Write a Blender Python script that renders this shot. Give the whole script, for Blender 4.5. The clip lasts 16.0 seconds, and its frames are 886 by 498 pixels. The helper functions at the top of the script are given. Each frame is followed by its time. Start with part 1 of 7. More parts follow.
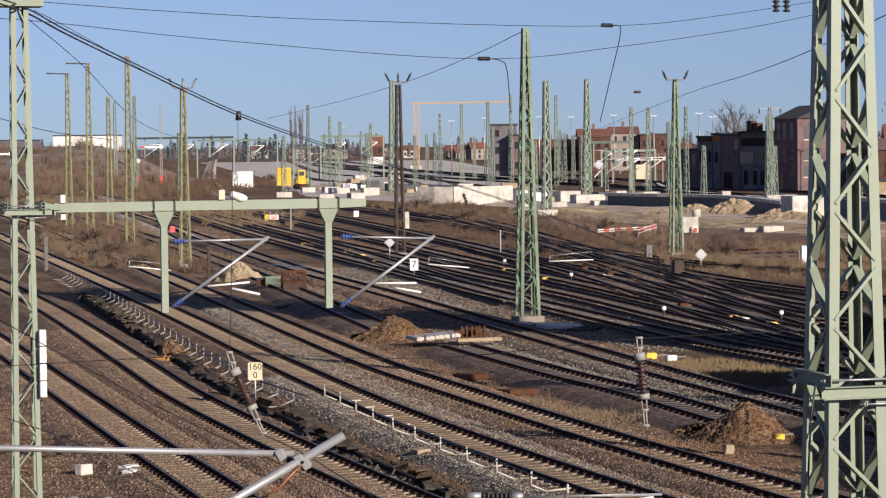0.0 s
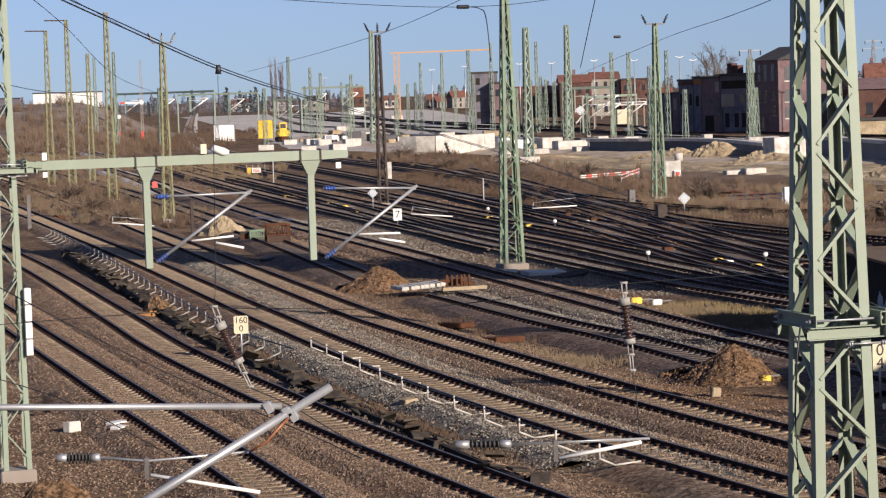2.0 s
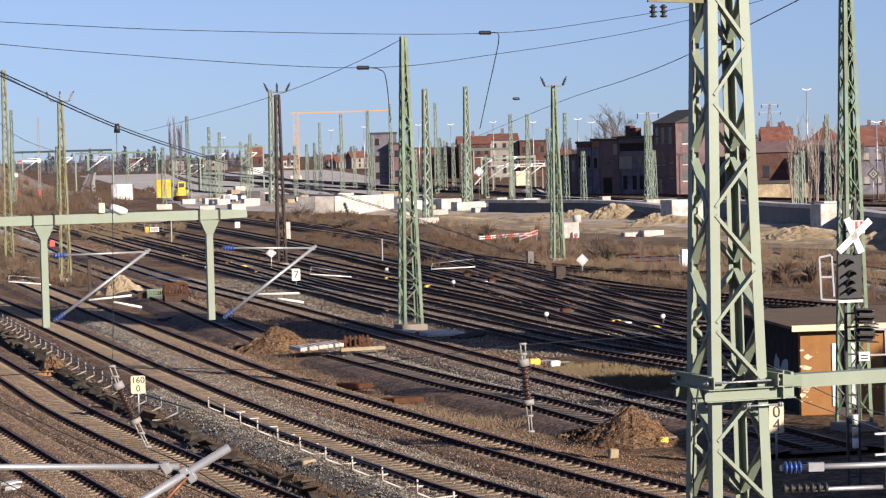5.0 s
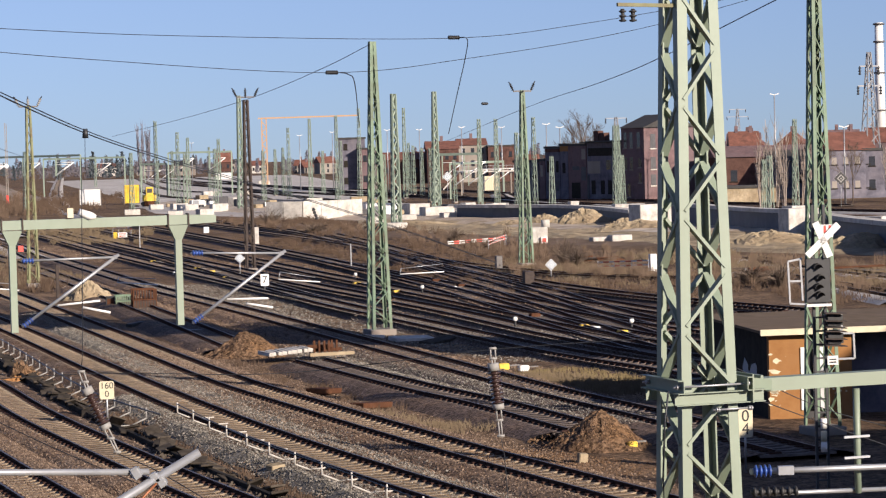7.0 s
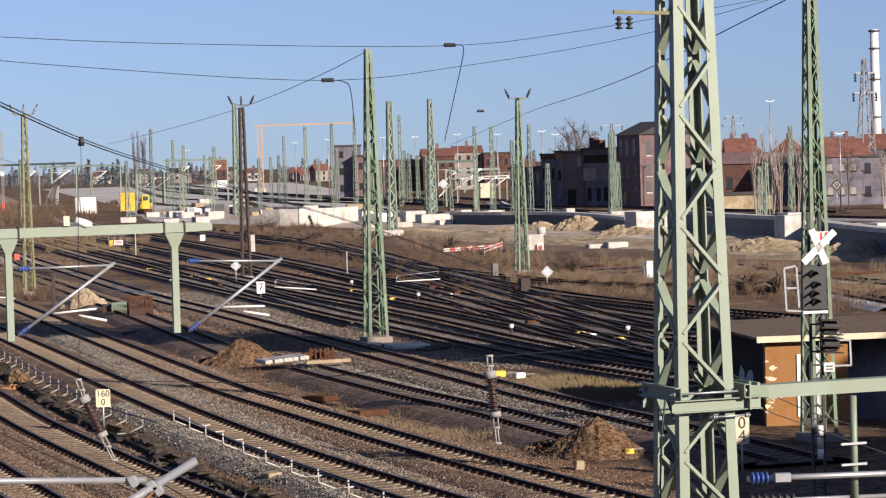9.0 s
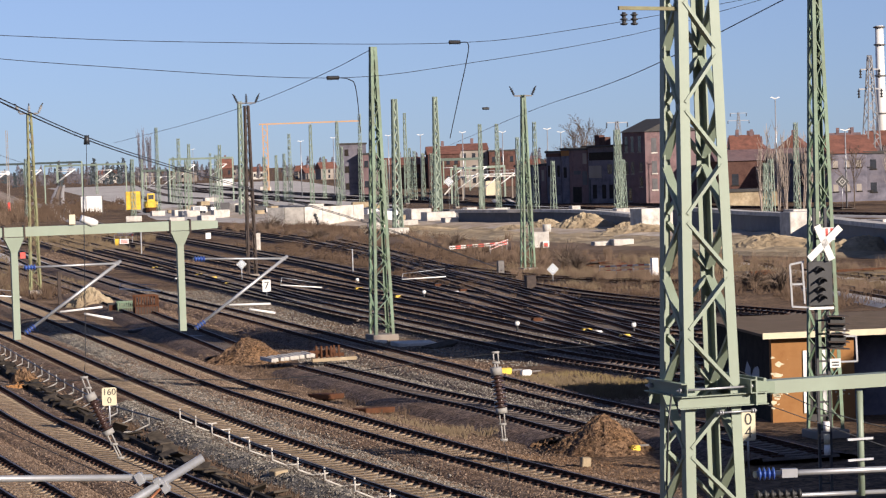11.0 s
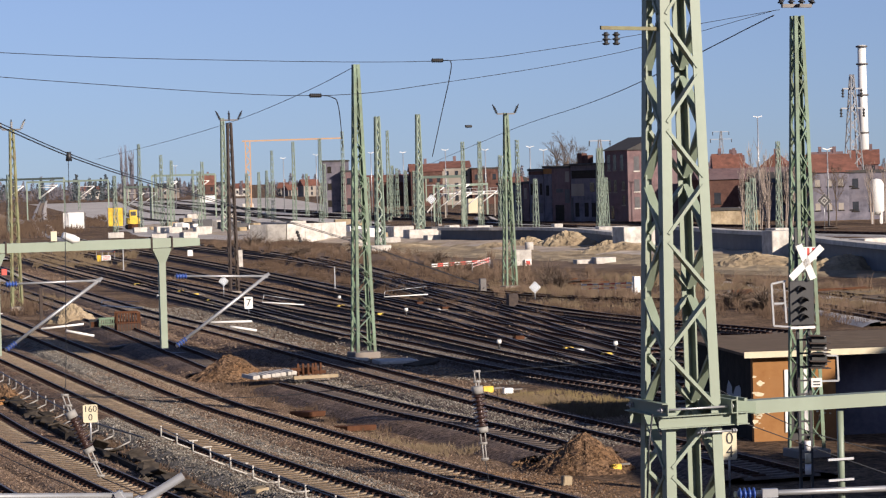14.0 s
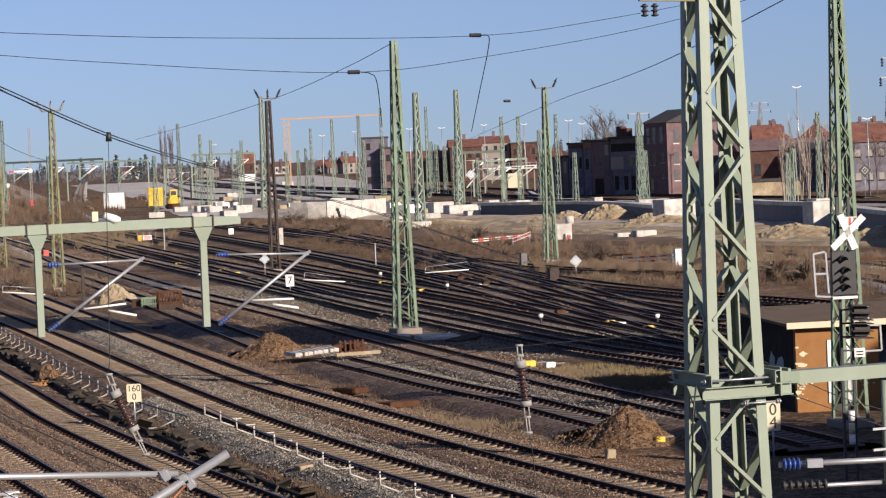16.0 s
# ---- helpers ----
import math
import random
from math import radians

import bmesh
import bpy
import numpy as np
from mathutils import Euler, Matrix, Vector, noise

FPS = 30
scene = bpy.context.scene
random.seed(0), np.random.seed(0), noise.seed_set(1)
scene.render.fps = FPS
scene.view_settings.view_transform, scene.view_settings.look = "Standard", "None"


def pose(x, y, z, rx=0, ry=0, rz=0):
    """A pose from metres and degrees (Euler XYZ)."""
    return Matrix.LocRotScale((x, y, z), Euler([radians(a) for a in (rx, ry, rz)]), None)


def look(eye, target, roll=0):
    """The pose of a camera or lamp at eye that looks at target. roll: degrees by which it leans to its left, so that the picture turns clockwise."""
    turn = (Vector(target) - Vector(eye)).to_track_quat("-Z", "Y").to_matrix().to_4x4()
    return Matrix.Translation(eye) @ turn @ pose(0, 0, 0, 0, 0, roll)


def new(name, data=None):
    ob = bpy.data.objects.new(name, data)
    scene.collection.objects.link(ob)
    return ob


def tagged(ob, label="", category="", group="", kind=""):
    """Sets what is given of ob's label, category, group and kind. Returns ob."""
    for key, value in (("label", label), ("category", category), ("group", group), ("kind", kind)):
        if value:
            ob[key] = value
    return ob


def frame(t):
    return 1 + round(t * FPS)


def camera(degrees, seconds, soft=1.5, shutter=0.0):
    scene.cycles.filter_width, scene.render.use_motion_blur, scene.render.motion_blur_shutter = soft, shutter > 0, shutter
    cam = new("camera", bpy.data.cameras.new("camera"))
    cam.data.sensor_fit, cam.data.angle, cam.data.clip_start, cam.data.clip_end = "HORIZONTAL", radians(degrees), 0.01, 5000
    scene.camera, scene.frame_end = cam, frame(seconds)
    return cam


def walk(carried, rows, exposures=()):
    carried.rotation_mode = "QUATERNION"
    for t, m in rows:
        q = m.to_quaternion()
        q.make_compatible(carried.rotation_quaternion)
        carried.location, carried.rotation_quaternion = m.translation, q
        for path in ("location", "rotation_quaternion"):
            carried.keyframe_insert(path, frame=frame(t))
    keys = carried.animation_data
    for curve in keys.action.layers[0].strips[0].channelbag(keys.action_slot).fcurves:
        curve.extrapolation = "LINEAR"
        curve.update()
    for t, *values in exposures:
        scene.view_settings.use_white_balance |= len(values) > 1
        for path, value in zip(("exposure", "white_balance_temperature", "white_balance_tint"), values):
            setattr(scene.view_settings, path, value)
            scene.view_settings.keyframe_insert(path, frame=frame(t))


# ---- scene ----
# ---------------------------------------------------------------- camera
cam = camera(19.77, 16.0, soft=1.25)
walk(cam, [
    (0, look((0.023, 0, 9.753), (0.023, 99.910, 5.512), -0.600)),
    (0.5, look((0.021, 0, 9.749), (0.366, 99.891, 5.092), -0.817)),
    (1, look((0.025, 0, 9.732), (1.645, 99.839, 4.301), -2.293)),
    (1.5, look((0.026, 0, 9.746), (0.422, 99.899, 5.269), -1.729)),
    (2, look((0.028, 0, 9.755), (0.623, 99.803, 3.504), -1.859)),
    (2.5, look((0.027, 0, 9.754), (2.107, 99.798, 3.746), -1.318)),
    (3, look((0.034, 0, 9.749), (3.257, 99.780, 3.959), -1.052)),
    (3.5, look((0.031, 0, 9.748), (4.176, 99.785, 4.668), -0.923)),
    (4, look((0.031, 0, 9.750), (4.529, 99.783, 4.934), -1.155)),
    (4.2, look((0.026, 0, 9.751), (4.433, 99.799, 5.201), -1.313)),
    (6.3, look((-0.018, 0, 9.763), (5.025, 99.800, 5.950), -1.583)),
    (6.5, look((-0.034, 0, 9.754), (5.142, 99.793, 5.944), -1.581)),
    (7, look((-0.007, 0, 9.748), (5.893, 99.753, 5.928), -1.510)),
    (7.5, look((-0.014, 0, 9.752), (6.141, 99.739, 5.976), -1.643)),
    (8, look((-0.015, 0, 9.752), (5.909, 99.757, 6.086), -1.632)),
    (8.5, look((-0.028, 0, 9.755), (5.787, 99.763, 6.086), -1.663)),
    (9, look((-0.017, 0, 9.753), (6.052, 99.753, 6.215), -1.593)),
    (11.3, look((-0.019, 0, 9.736), (5.733, 99.769, 6.115), -1.831)),
    (11.5, look((-0.015, 0, 9.755), (5.599, 99.783, 6.310), -1.832)),
    (12, look((-0.010, 0, 9.742), (5.655, 99.804, 7.070), -1.980)),
    (12.5, look((-0.020, 0, 9.749), (5.620, 99.790, 6.558), -1.914)),
    (13, look((-0.000, 0, 9.746), (6.161, 99.752, 6.339), -1.872)),
    (13.5, look((-0.007, 0, 9.758), (6.461, 99.736, 6.462), -1.732)),
    (14, look((-0.006, 0, 9.755), (6.552, 99.741, 6.805), -1.563)),
    (14.5, look((-0.027, 0, 9.748), (6.622, 99.738, 6.915), -1.747)),
    (15, look((-0.001, 0, 9.754), (5.767, 99.789, 6.782), -1.952)),
    (15.5, look((-0.015, 0, 9.750), (5.442, 99.794, 6.376), -2.312)),
    (16, look((-0.019, 0, 9.744), (4.924, 99.803, 5.887), -2.390)),
], exposures=[(0, 0.70, 6520, 15), (2, 0.77, 6520, 15), (4, 0.98, 6520, 15), (7.5, 0.86, 6500, 15), (9, 0.85, 6500, 15), (12, 0.84, 6500, 15), (14, 0.75, 6500, 15), (16, 0.73, 6500, 15)])

# ---------------------------------------------------------------- sky and sun
SUN_AZ, SUN_EL = radians(140), radians(20)      # azimuth from +y towards +x
world = bpy.data.worlds.new("sky")
scene.world = world
world.use_nodes = True
wn = world.node_tree.nodes
wl = world.node_tree.links
sky = wn.new("ShaderNodeTexSky")
sky.sky_type = "NISHITA"
sky.sun_disc = False
sky.sun_elevation = SUN_EL
sky.sun_rotation = SUN_AZ
sky.air_density = 1.0
sky.dust_density = 0.5
sky.ozone_density = 6.0
geo = wn.new("ShaderNodeTexCoord")
lift = wn.new("ShaderNodeVectorMath")          # clear winter air: the blue reaches down to the horizon
lift.operation = "MULTIPLY_ADD"
lift.inputs[1].default_value = (1, 1, 1)
lift.inputs[2].default_value = (0, 0, 0.045)
wl.new(geo.outputs["Generated"], lift.inputs[0])
wl.new(lift.outputs[0], sky.inputs[0])
haze = wn.new("ShaderNodeHueSaturation")
haze.inputs["Saturation"].default_value = 0.80
haze.inputs["Value"].default_value = 1.12
wl.new(sky.outputs[0], haze.inputs["Color"])
tint = wn.new("ShaderNodeMix")
tint.data_type, tint.blend_type = "RGBA", "MULTIPLY"
tint.inputs["Factor"].default_value = 1.0
tint.inputs["B"].default_value = (0.95, 0.955, 1.12, 1)
wl.new(haze.outputs[0], tint.inputs["A"])
wl.new(tint.outputs["Result"], wn["Background"].inputs[0])
wn["Background"].inputs[1].default_value = 0.053
sun_data = bpy.data.lights.new("sun", "SUN")
sun_data.energy, sun_data.angle, sun_data.color = 4.9, radians(0.53), (1.0, 0.88, 0.72)
sun = new("sun", sun_data)
to_sun = Vector((math.sin(SUN_AZ) * math.cos(SUN_EL), math.cos(SUN_AZ) * math.cos(SUN_EL), math.sin(SUN_EL)))
sun.rotation_euler = to_sun.to_track_quat("Z", "Y").to_euler()


# ---------------------------------------------------------------- materials
def surface(name, c1, c2, size=0.3, rough=0.8, metal=0.0, bump=0.0, c3=None, big=3.0, vary=0.0, cell=0.0, stain=0.0):
    """Two-scale mottled surface: c1..c2 by fine noise, c3 by broad patches."""
    mat = bpy.data.materials.new(name)
    mat.use_nodes = True
    n, l = mat.node_tree.nodes, mat.node_tree.links
    bsdf = n["Principled BSDF"]
    tc = n.new("ShaderNodeTexCoord")
    n1 = n.new("ShaderNodeTexNoise")
    n1.inputs["Scale"].default_value = 1.0 / size
    n1.inputs["Detail"].default_value = 6
    n1.inputs["Roughness"].default_value = 0.7
    l.new(tc.outputs["Object"], n1.inputs["Vector"])
    ramp = n.new("ShaderNodeMapRange")
    ramp.inputs["From Min"].default_value, ramp.inputs["From Max"].default_value = 0.32, 0.68
    l.new(n1.outputs["Fac"], ramp.inputs["Value"])
    mix = n.new("ShaderNodeMix")
    mix.data_type = "RGBA"
    mix.inputs["A"].default_value, mix.inputs["B"].default_value = (*c1, 1), (*c2, 1)
    l.new(ramp.outputs[0], mix.inputs["Factor"])
    out = mix.outputs["Result"]
    if c3:
        n2 = n.new("ShaderNodeTexNoise")
        n2.inputs["Scale"].default_value = 1.0 / big
        n2.inputs["Detail"].default_value = 5
        n2.inputs["Roughness"].default_value = 0.65
        l.new(tc.outputs["Object"], n2.inputs["Vector"])
        r2 = n.new("ShaderNodeMapRange")
        r2.inputs["From Min"].default_value, r2.inputs["From Max"].default_value = 0.45, 0.62
        l.new(n2.outputs["Fac"], r2.inputs["Value"])
        m2 = n.new("ShaderNodeMix")
        m2.data_type = "RGBA"
        m2.inputs["B"].default_value = (*c3, 1)
        l.new(out, m2.inputs["A"])
        l.new(r2.outputs[0], m2.inputs["Factor"])
        out = m2.outputs["Result"]
    for scale, lo, hi, on in ((cell, 0.45, 1.6, cell), (stain, 0.6, 1.45, stain)):
        if not on:
            continue
        if scale == cell:
            t_ = n.new("ShaderNodeTexVoronoi")
            t_.inputs["Scale"].default_value = 1.0 / scale
            src = n.new("ShaderNodeSeparateColor")
            l.new(t_.outputs["Color"], src.inputs[0])
            fac = src.outputs[0]
        else:
            t_ = n.new("ShaderNodeTexNoise")
            t_.inputs["Scale"].default_value = 1.0 / scale
            t_.inputs["Detail"].default_value = 7
            t_.inputs["Roughness"].default_value = 0.75
            fac = t_.outputs["Fac"]
        l.new(tc.outputs["Object"], t_.inputs["Vector"])
        mr = n.new("ShaderNodeMapRange")
        mr.inputs["From Min"].default_value, mr.inputs["From Max"].default_value = (0, 1) if scale == cell else (0.3, 0.7)
        mr.inputs["To Min"].default_value, mr.inputs["To Max"].default_value = lo, hi
        l.new(fac, mr.inputs["Value"])
        hv = n.new("ShaderNodeHueSaturation")
        l.new(mr.outputs[0], hv.inputs["Value"])
        l.new(out, hv.inputs["Color"])
        out = hv.outputs["Color"]
    if vary:
        info = n.new("ShaderNodeObjectInfo")
        hsv = n.new("ShaderNodeHueSaturation")
        r3 = n.new("ShaderNodeMapRange")
        r3.inputs["To Min"].default_value, r3.inputs["To Max"].default_value = 1 - vary, 1 + vary
        l.new(info.outputs["Random"], r3.inputs["Value"])
        l.new(r3.outputs[0], hsv.inputs["Value"])
        l.new(out, hsv.inputs["Color"])
        out = hsv.outputs["Color"]
    l.new(out, bsdf.inputs["Base Color"])
    bsdf.inputs["Roughness"].default_value = rough
    bsdf.inputs["Metallic"].default_value = metal
    if rough >= 0.9:
        bsdf.inputs["Specular IOR Level"].default_value = 0.1
    if bump:
        b = n.new("ShaderNodeBump")
        b.inputs["Strength"].default_value = 1.0
        b.inputs["Distance"].default_value = bump
        l.new(n1.outputs["Fac"], b.inputs["Height"])
        l.new(b.outputs[0], bsdf.inputs["Normal"])
    return mat


M = {}
M["soil"] = surface("soil", (0.0446, 0.0282, 0.0184), (0.146, 0.0987, 0.065), 0.7, 0.95, 0, 0.15, (0.15, 0.102, 0.0637), 11, cell=0.14, stain=4.5)
M["ballast"] = surface("ballast", (0.0648, 0.0452, 0.0328), (0.207, 0.154, 0.113), 0.16, 0.95, 0, 0.06, (0.137, 0.0883, 0.0587), 4, cell=0.12, stain=2.2)
M["grey_ballast"] = surface("grey_ballast", (0.0553, 0.0517, 0.0461), (0.176, 0.163, 0.145), 0.13, 0.95, 0, 0.08, cell=0.09, stain=1.2)
M["dark_ballast"] = surface("dark_ballast", (0.0385, 0.029, 0.0264), (0.144, 0.108, 0.0905), 0.2, 0.95, 0, 0.06, (0.121, 0.0848, 0.0638), 3.5, cell=0.10, stain=2.5)
M["sleeper"] = surface("sleeper", (0.133, 0.0994, 0.0663), (0.241, 0.185, 0.124), 0.3, 0.85, 0, 0.01, None, 3, 0.25)
M["old_sleeper"] = surface("old_sleeper", (0.055, 0.0428, 0.036), (0.137, 0.11, 0.0919), 0.4, 0.85, 0, 0.01, None, 3, 0.25)
M["rail"] = surface("rail_rust", (0.026, 0.014, 0.011), (0.062, 0.033, 0.026), 0.3, 0.92, 0.0)
M["rail_top"] = surface("rail_top", (0.0877, 0.0777, 0.0777), (0.145, 0.132, 0.132), 0.4, 0.5, 0.7)
M["green"] = surface("pale_green_paint", (0.161, 0.207, 0.156), (0.197, 0.243, 0.187), 0.5, 0.5, 0.0, 0.0, (0.171, 0.207, 0.156), 1.5)
M["green_mid"] = surface("green_paint", (0.0828, 0.14, 0.0877), (0.135, 0.202, 0.135), 0.4, 0.6, 0.0, 0.0, (0.0777, 0.103, 0.0621), 1.5)
M["green_old"] = surface("old_green_paint", (0.124, 0.14, 0.0621), (0.187, 0.197, 0.103), 0.3, 0.7, 0.0, 0.0, (0.114, 0.0877, 0.0415), 1.0)
M["rust_mast"] = surface("rusty_mast", (0.023, 0.0161, 0.0138), (0.055, 0.039, 0.0321), 0.3, 0.8, 0.1)
M["concrete"] = surface("concrete", (0.349, 0.332, 0.302), (0.47, 0.45, 0.416), 0.8, 0.85, 0, 0.01, (0.362, 0.342, 0.309), 4, stain=1.5)
M["galv"] = surface("galvanised_tube", (0.288, 0.3, 0.317), (0.381, 0.392, 0.404), 0.3, 0.42, 0.55)
M["white"] = surface("white_paint", (0.558, 0.558, 0.54), (0.666, 0.666, 0.648), 0.3, 0.5)
M["black"] = surface("black", (0.012, 0.012, 0.013), (0.025, 0.025, 0.026), 0.2, 0.6)
M["wire"] = surface("wire", (0.0156, 0.0181, 0.0233), (0.031, 0.0336, 0.0388), 0.3, 0.5, 0.3)
M["brown_porcelain"] = surface("brown_porcelain", (0.0259, 0.013, 0.0114), (0.0466, 0.0259, 0.0207), 0.2, 0.3)
M["blue_ins"] = surface("blue_insulator", (0.0222, 0.0518, 0.222), (0.037, 0.0886, 0.31), 0.2, 0.35)
M["sand"] = surface("sand", (0.239, 0.188, 0.117), (0.353, 0.295, 0.208), 1.2, 0.95, 0, 0.15, (0.207, 0.161, 0.106), 7, stain=2)
M["earth_heap"] = surface("earth_heap", (0.0842, 0.0492, 0.029), (0.189, 0.124, 0.0783), 0.22, 0.95, 0, 0.14, (0.119, 0.0699, 0.0376), 1.2, cell=0.1, stain=0.6)
# brick tone lifted and cooled for the haze over the far workshops
M["brick"] = surface("brick", (0.0862, 0.06, 0.065), (0.184, 0.12, 0.12), 1.5, 0.9, 0, 0.02, (0.138, 0.102, 0.107), 8)
M["red_brick"] = surface("red_brick", (0.0621, 0.0331, 0.0285), (0.114, 0.0621, 0.0518), 1.5, 0.9, 0, 0.02, (0.0673, 0.0388, 0.031), 6, stain=3)
# dark render whose cool, lightened grey stands in for distance haze
M["dark_wall"] = surface("cool_dark_render", (0.0715, 0.0702, 0.0896), (0.156, 0.15, 0.182), 2.0, 0.9, 0, 0.0, (0.114, 0.104, 0.119), 6, stain=3)
M["roof"] = surface("tar_roof", (0.0207, 0.0197, 0.0197), (0.0415, 0.0388, 0.0362), 1.5, 0.8)
M["red_roof"] = surface("red_tiles", (0.103, 0.0415, 0.0285), (0.166, 0.0673, 0.0466), 1.2, 0.85, stain=3)
M["yellow"] = surface("yellow_paint", (0.446, 0.294, 0.014), (0.533, 0.364, 0.028), 0.6, 0.5, stain=0.8)
M["orange_wall"] = surface("ochre_render", (0.218, 0.103, 0.0388), (0.269, 0.14, 0.0569), 0.5, 0.9, 0, 0.0, (0.243, 0.124, 0.0518), 1.5)

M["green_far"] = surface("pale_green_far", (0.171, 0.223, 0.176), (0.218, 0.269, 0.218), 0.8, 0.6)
M["bed"] = surface("stained_bed", (0.114, 0.0765, 0.0437), (0.268, 0.194, 0.116), 0.18, 0.95, 0, 0.05, (0.186, 0.125, 0.0725), 2.5, cell=0.1, stain=1.8)
M["dark_bed"] = surface("oily_bed", (0.0282, 0.0209, 0.0182), (0.0887, 0.0644, 0.0504), 0.18, 0.95, 0, 0.05, (0.0483, 0.0355, 0.0295), 2.5, cell=0.1, stain=2.5)
M["cap"] = surface("insulator_cap", (0.196, 0.19, 0.179), (0.266, 0.26, 0.248), 0.1, 0.7)
M["pylon"] = surface("grey_pylon_steel", (0.195, 0.201, 0.214), (0.259, 0.265, 0.279), 1.0, 0.6)
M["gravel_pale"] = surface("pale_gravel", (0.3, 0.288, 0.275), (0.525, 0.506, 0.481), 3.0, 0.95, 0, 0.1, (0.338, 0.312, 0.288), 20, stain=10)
M["ochre"] = surface("lit_rust_ochre", (0.233, 0.135, 0.0259), (0.285, 0.176, 0.0415), 0.5, 0.6)
M["copper"] = surface("copper", (0.233, 0.0828, 0.0362), (0.285, 0.114, 0.0518), 0.2, 0.5, 0.3)
M["cream"] = surface("cream_plate", (0.458, 0.407, 0.281), (0.532, 0.481, 0.347), 0.3, 0.6)
M["blue_grey"] = surface("blue_grey_paint", (0.166, 0.218, 0.285), (0.207, 0.259, 0.321), 0.3, 0.5)
M["dark_steel"] = surface("dark_steel", (0.0181, 0.0197, 0.0218), (0.0362, 0.0372, 0.0404), 0.4, 0.6)
M["old_steel"] = surface("old_steel", (0.0725, 0.0673, 0.0647), (0.135, 0.126, 0.121), 0.3, 0.6, 0.2)
M["red"] = surface("red_paint", (0.42, 0.04, 0.03), (0.55, 0.07, 0.05), 0.3, 0.6, stain=0.5)
M["rust_red"] = surface("rust", (0.0518, 0.0233, 0.0135), (0.103, 0.0466, 0.0259), 0.3, 0.9)
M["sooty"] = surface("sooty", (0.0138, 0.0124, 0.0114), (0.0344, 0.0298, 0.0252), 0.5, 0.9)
M["slab"] = surface("slab", (0.0259, 0.0218, 0.0176), (0.0777, 0.0647, 0.0518), 0.3, 0.9, 0, 0.01, None, 3, 0.35)
M["straw"] = surface("straw", (0.103, 0.0749, 0.0487), (0.177, 0.14, 0.0943), 0.5, 0.9)
M["scrub"] = surface("scrub", (0.0499, 0.0338, 0.0252), (0.112, 0.0785, 0.0558), 0.7, 0.9)
M["twig"] = surface("twig", (0.0777, 0.0595, 0.0466), (0.14, 0.108, 0.0851), 0.5, 0.9)
# skyline twigs and conifers: haze put into the colour as a pale blue-grey
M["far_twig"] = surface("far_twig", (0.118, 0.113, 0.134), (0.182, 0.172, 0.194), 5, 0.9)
M["hazed_conifer"] = surface("hazed_conifer", (0.046, 0.0579, 0.0666), (0.0871, 0.102, 0.111), 4, 0.9)
M["site"] = surface("site_sand", (0.255, 0.201, 0.148), (0.443, 0.369, 0.288), 2.5, 0.95, 0, 0.15, (0.369, 0.335, 0.295), 14, stain=6)
M["road_dirt"] = surface("road_dirt", (0.103, 0.0725, 0.0518), (0.156, 0.114, 0.0828), 1.5, 0.95, 0, 0.05, stain=5)
M["blue_steel"] = surface("blue_grey_wall", (0.0518, 0.0621, 0.0828), (0.0877, 0.098, 0.124), 1.5, 0.6)
M["crane"] = surface("crane_orange", (0.337, 0.205, 0.113), (0.39, 0.248, 0.149), 1.5, 0.6)
M["grey_panel"] = surface("grey_panel", (0.0466, 0.0466, 0.0518), (0.0828, 0.0828, 0.0877), 1.0, 0.8)
M["glass_dark"] = surface("window_glass", (0.0156, 0.0181, 0.0233), (0.031, 0.0336, 0.0415), 1.0, 0.12)
M["plaster"] = surface("grey_plaster", (0.219, 0.196, 0.173), (0.288, 0.266, 0.237), 2.0, 0.9, 0, 0, (0.196, 0.167, 0.144), 8)
M["bank"] = surface("bank", (0.0989, 0.0817, 0.0722), (0.223, 0.189, 0.164), 3.0, 0.95, 0, 0.2, (0.165, 0.138, 0.12), 14, stain=5)
M["felt"] = surface("brown_roofing_felt", (0.10, 0.075, 0.052), (0.16, 0.122, 0.088), 0.8, 0.95, 0, 0.0, (0.125, 0.095, 0.07), 3)
M["green_straw"] = surface("yellow_green_grass", (0.105, 0.0841, 0.0413), (0.211, 0.162, 0.09), 0.6, 0.9)
M["birch"] = surface("pale_bark", (0.20, 0.165, 0.14), (0.34, 0.29, 0.25), 0.6, 0.9)
M["shrub"] = surface("grey_brown_twigs", (0.082, 0.058, 0.043), (0.17, 0.122, 0.088), 1.5, 0.9)
M["red_soil"] = surface("reddish_soil", (0.0731, 0.0387, 0.0241), (0.172, 0.0989, 0.0602), 0.3, 0.95, 0, 0.08, (0.129, 0.086, 0.0533), 2.0, cell=0.1, stain=1.2)


def stone_mix(name, dark, light, rough=0.95):
    """Every loose stone has a tone of its own between dark and light."""
    mat = bpy.data.materials.new(name)
    mat.use_nodes = True
    n, l = mat.node_tree.nodes, mat.node_tree.links
    geo_ = n.new("ShaderNodeNewGeometry")
    ramp = n.new("ShaderNodeValToRGB")
    ramp.color_ramp.elements[0].color, ramp.color_ramp.elements[1].color = (*dark, 1), (*light, 1)
    mid = ramp.color_ramp.elements.new(0.6)
    mid.color = (*[0.6 * d_ + 0.4 * l_ for d_, l_ in zip(dark, light)], 1)
    l.new(geo_.outputs["Random Per Island"], ramp.inputs[0])
    l.new(ramp.outputs[0], n["Principled BSDF"].inputs["Base Color"])
    n["Principled BSDF"].inputs["Roughness"].default_value = rough
    n["Principled BSDF"].inputs["Specular IOR Level"].default_value = 0.1
    return mat


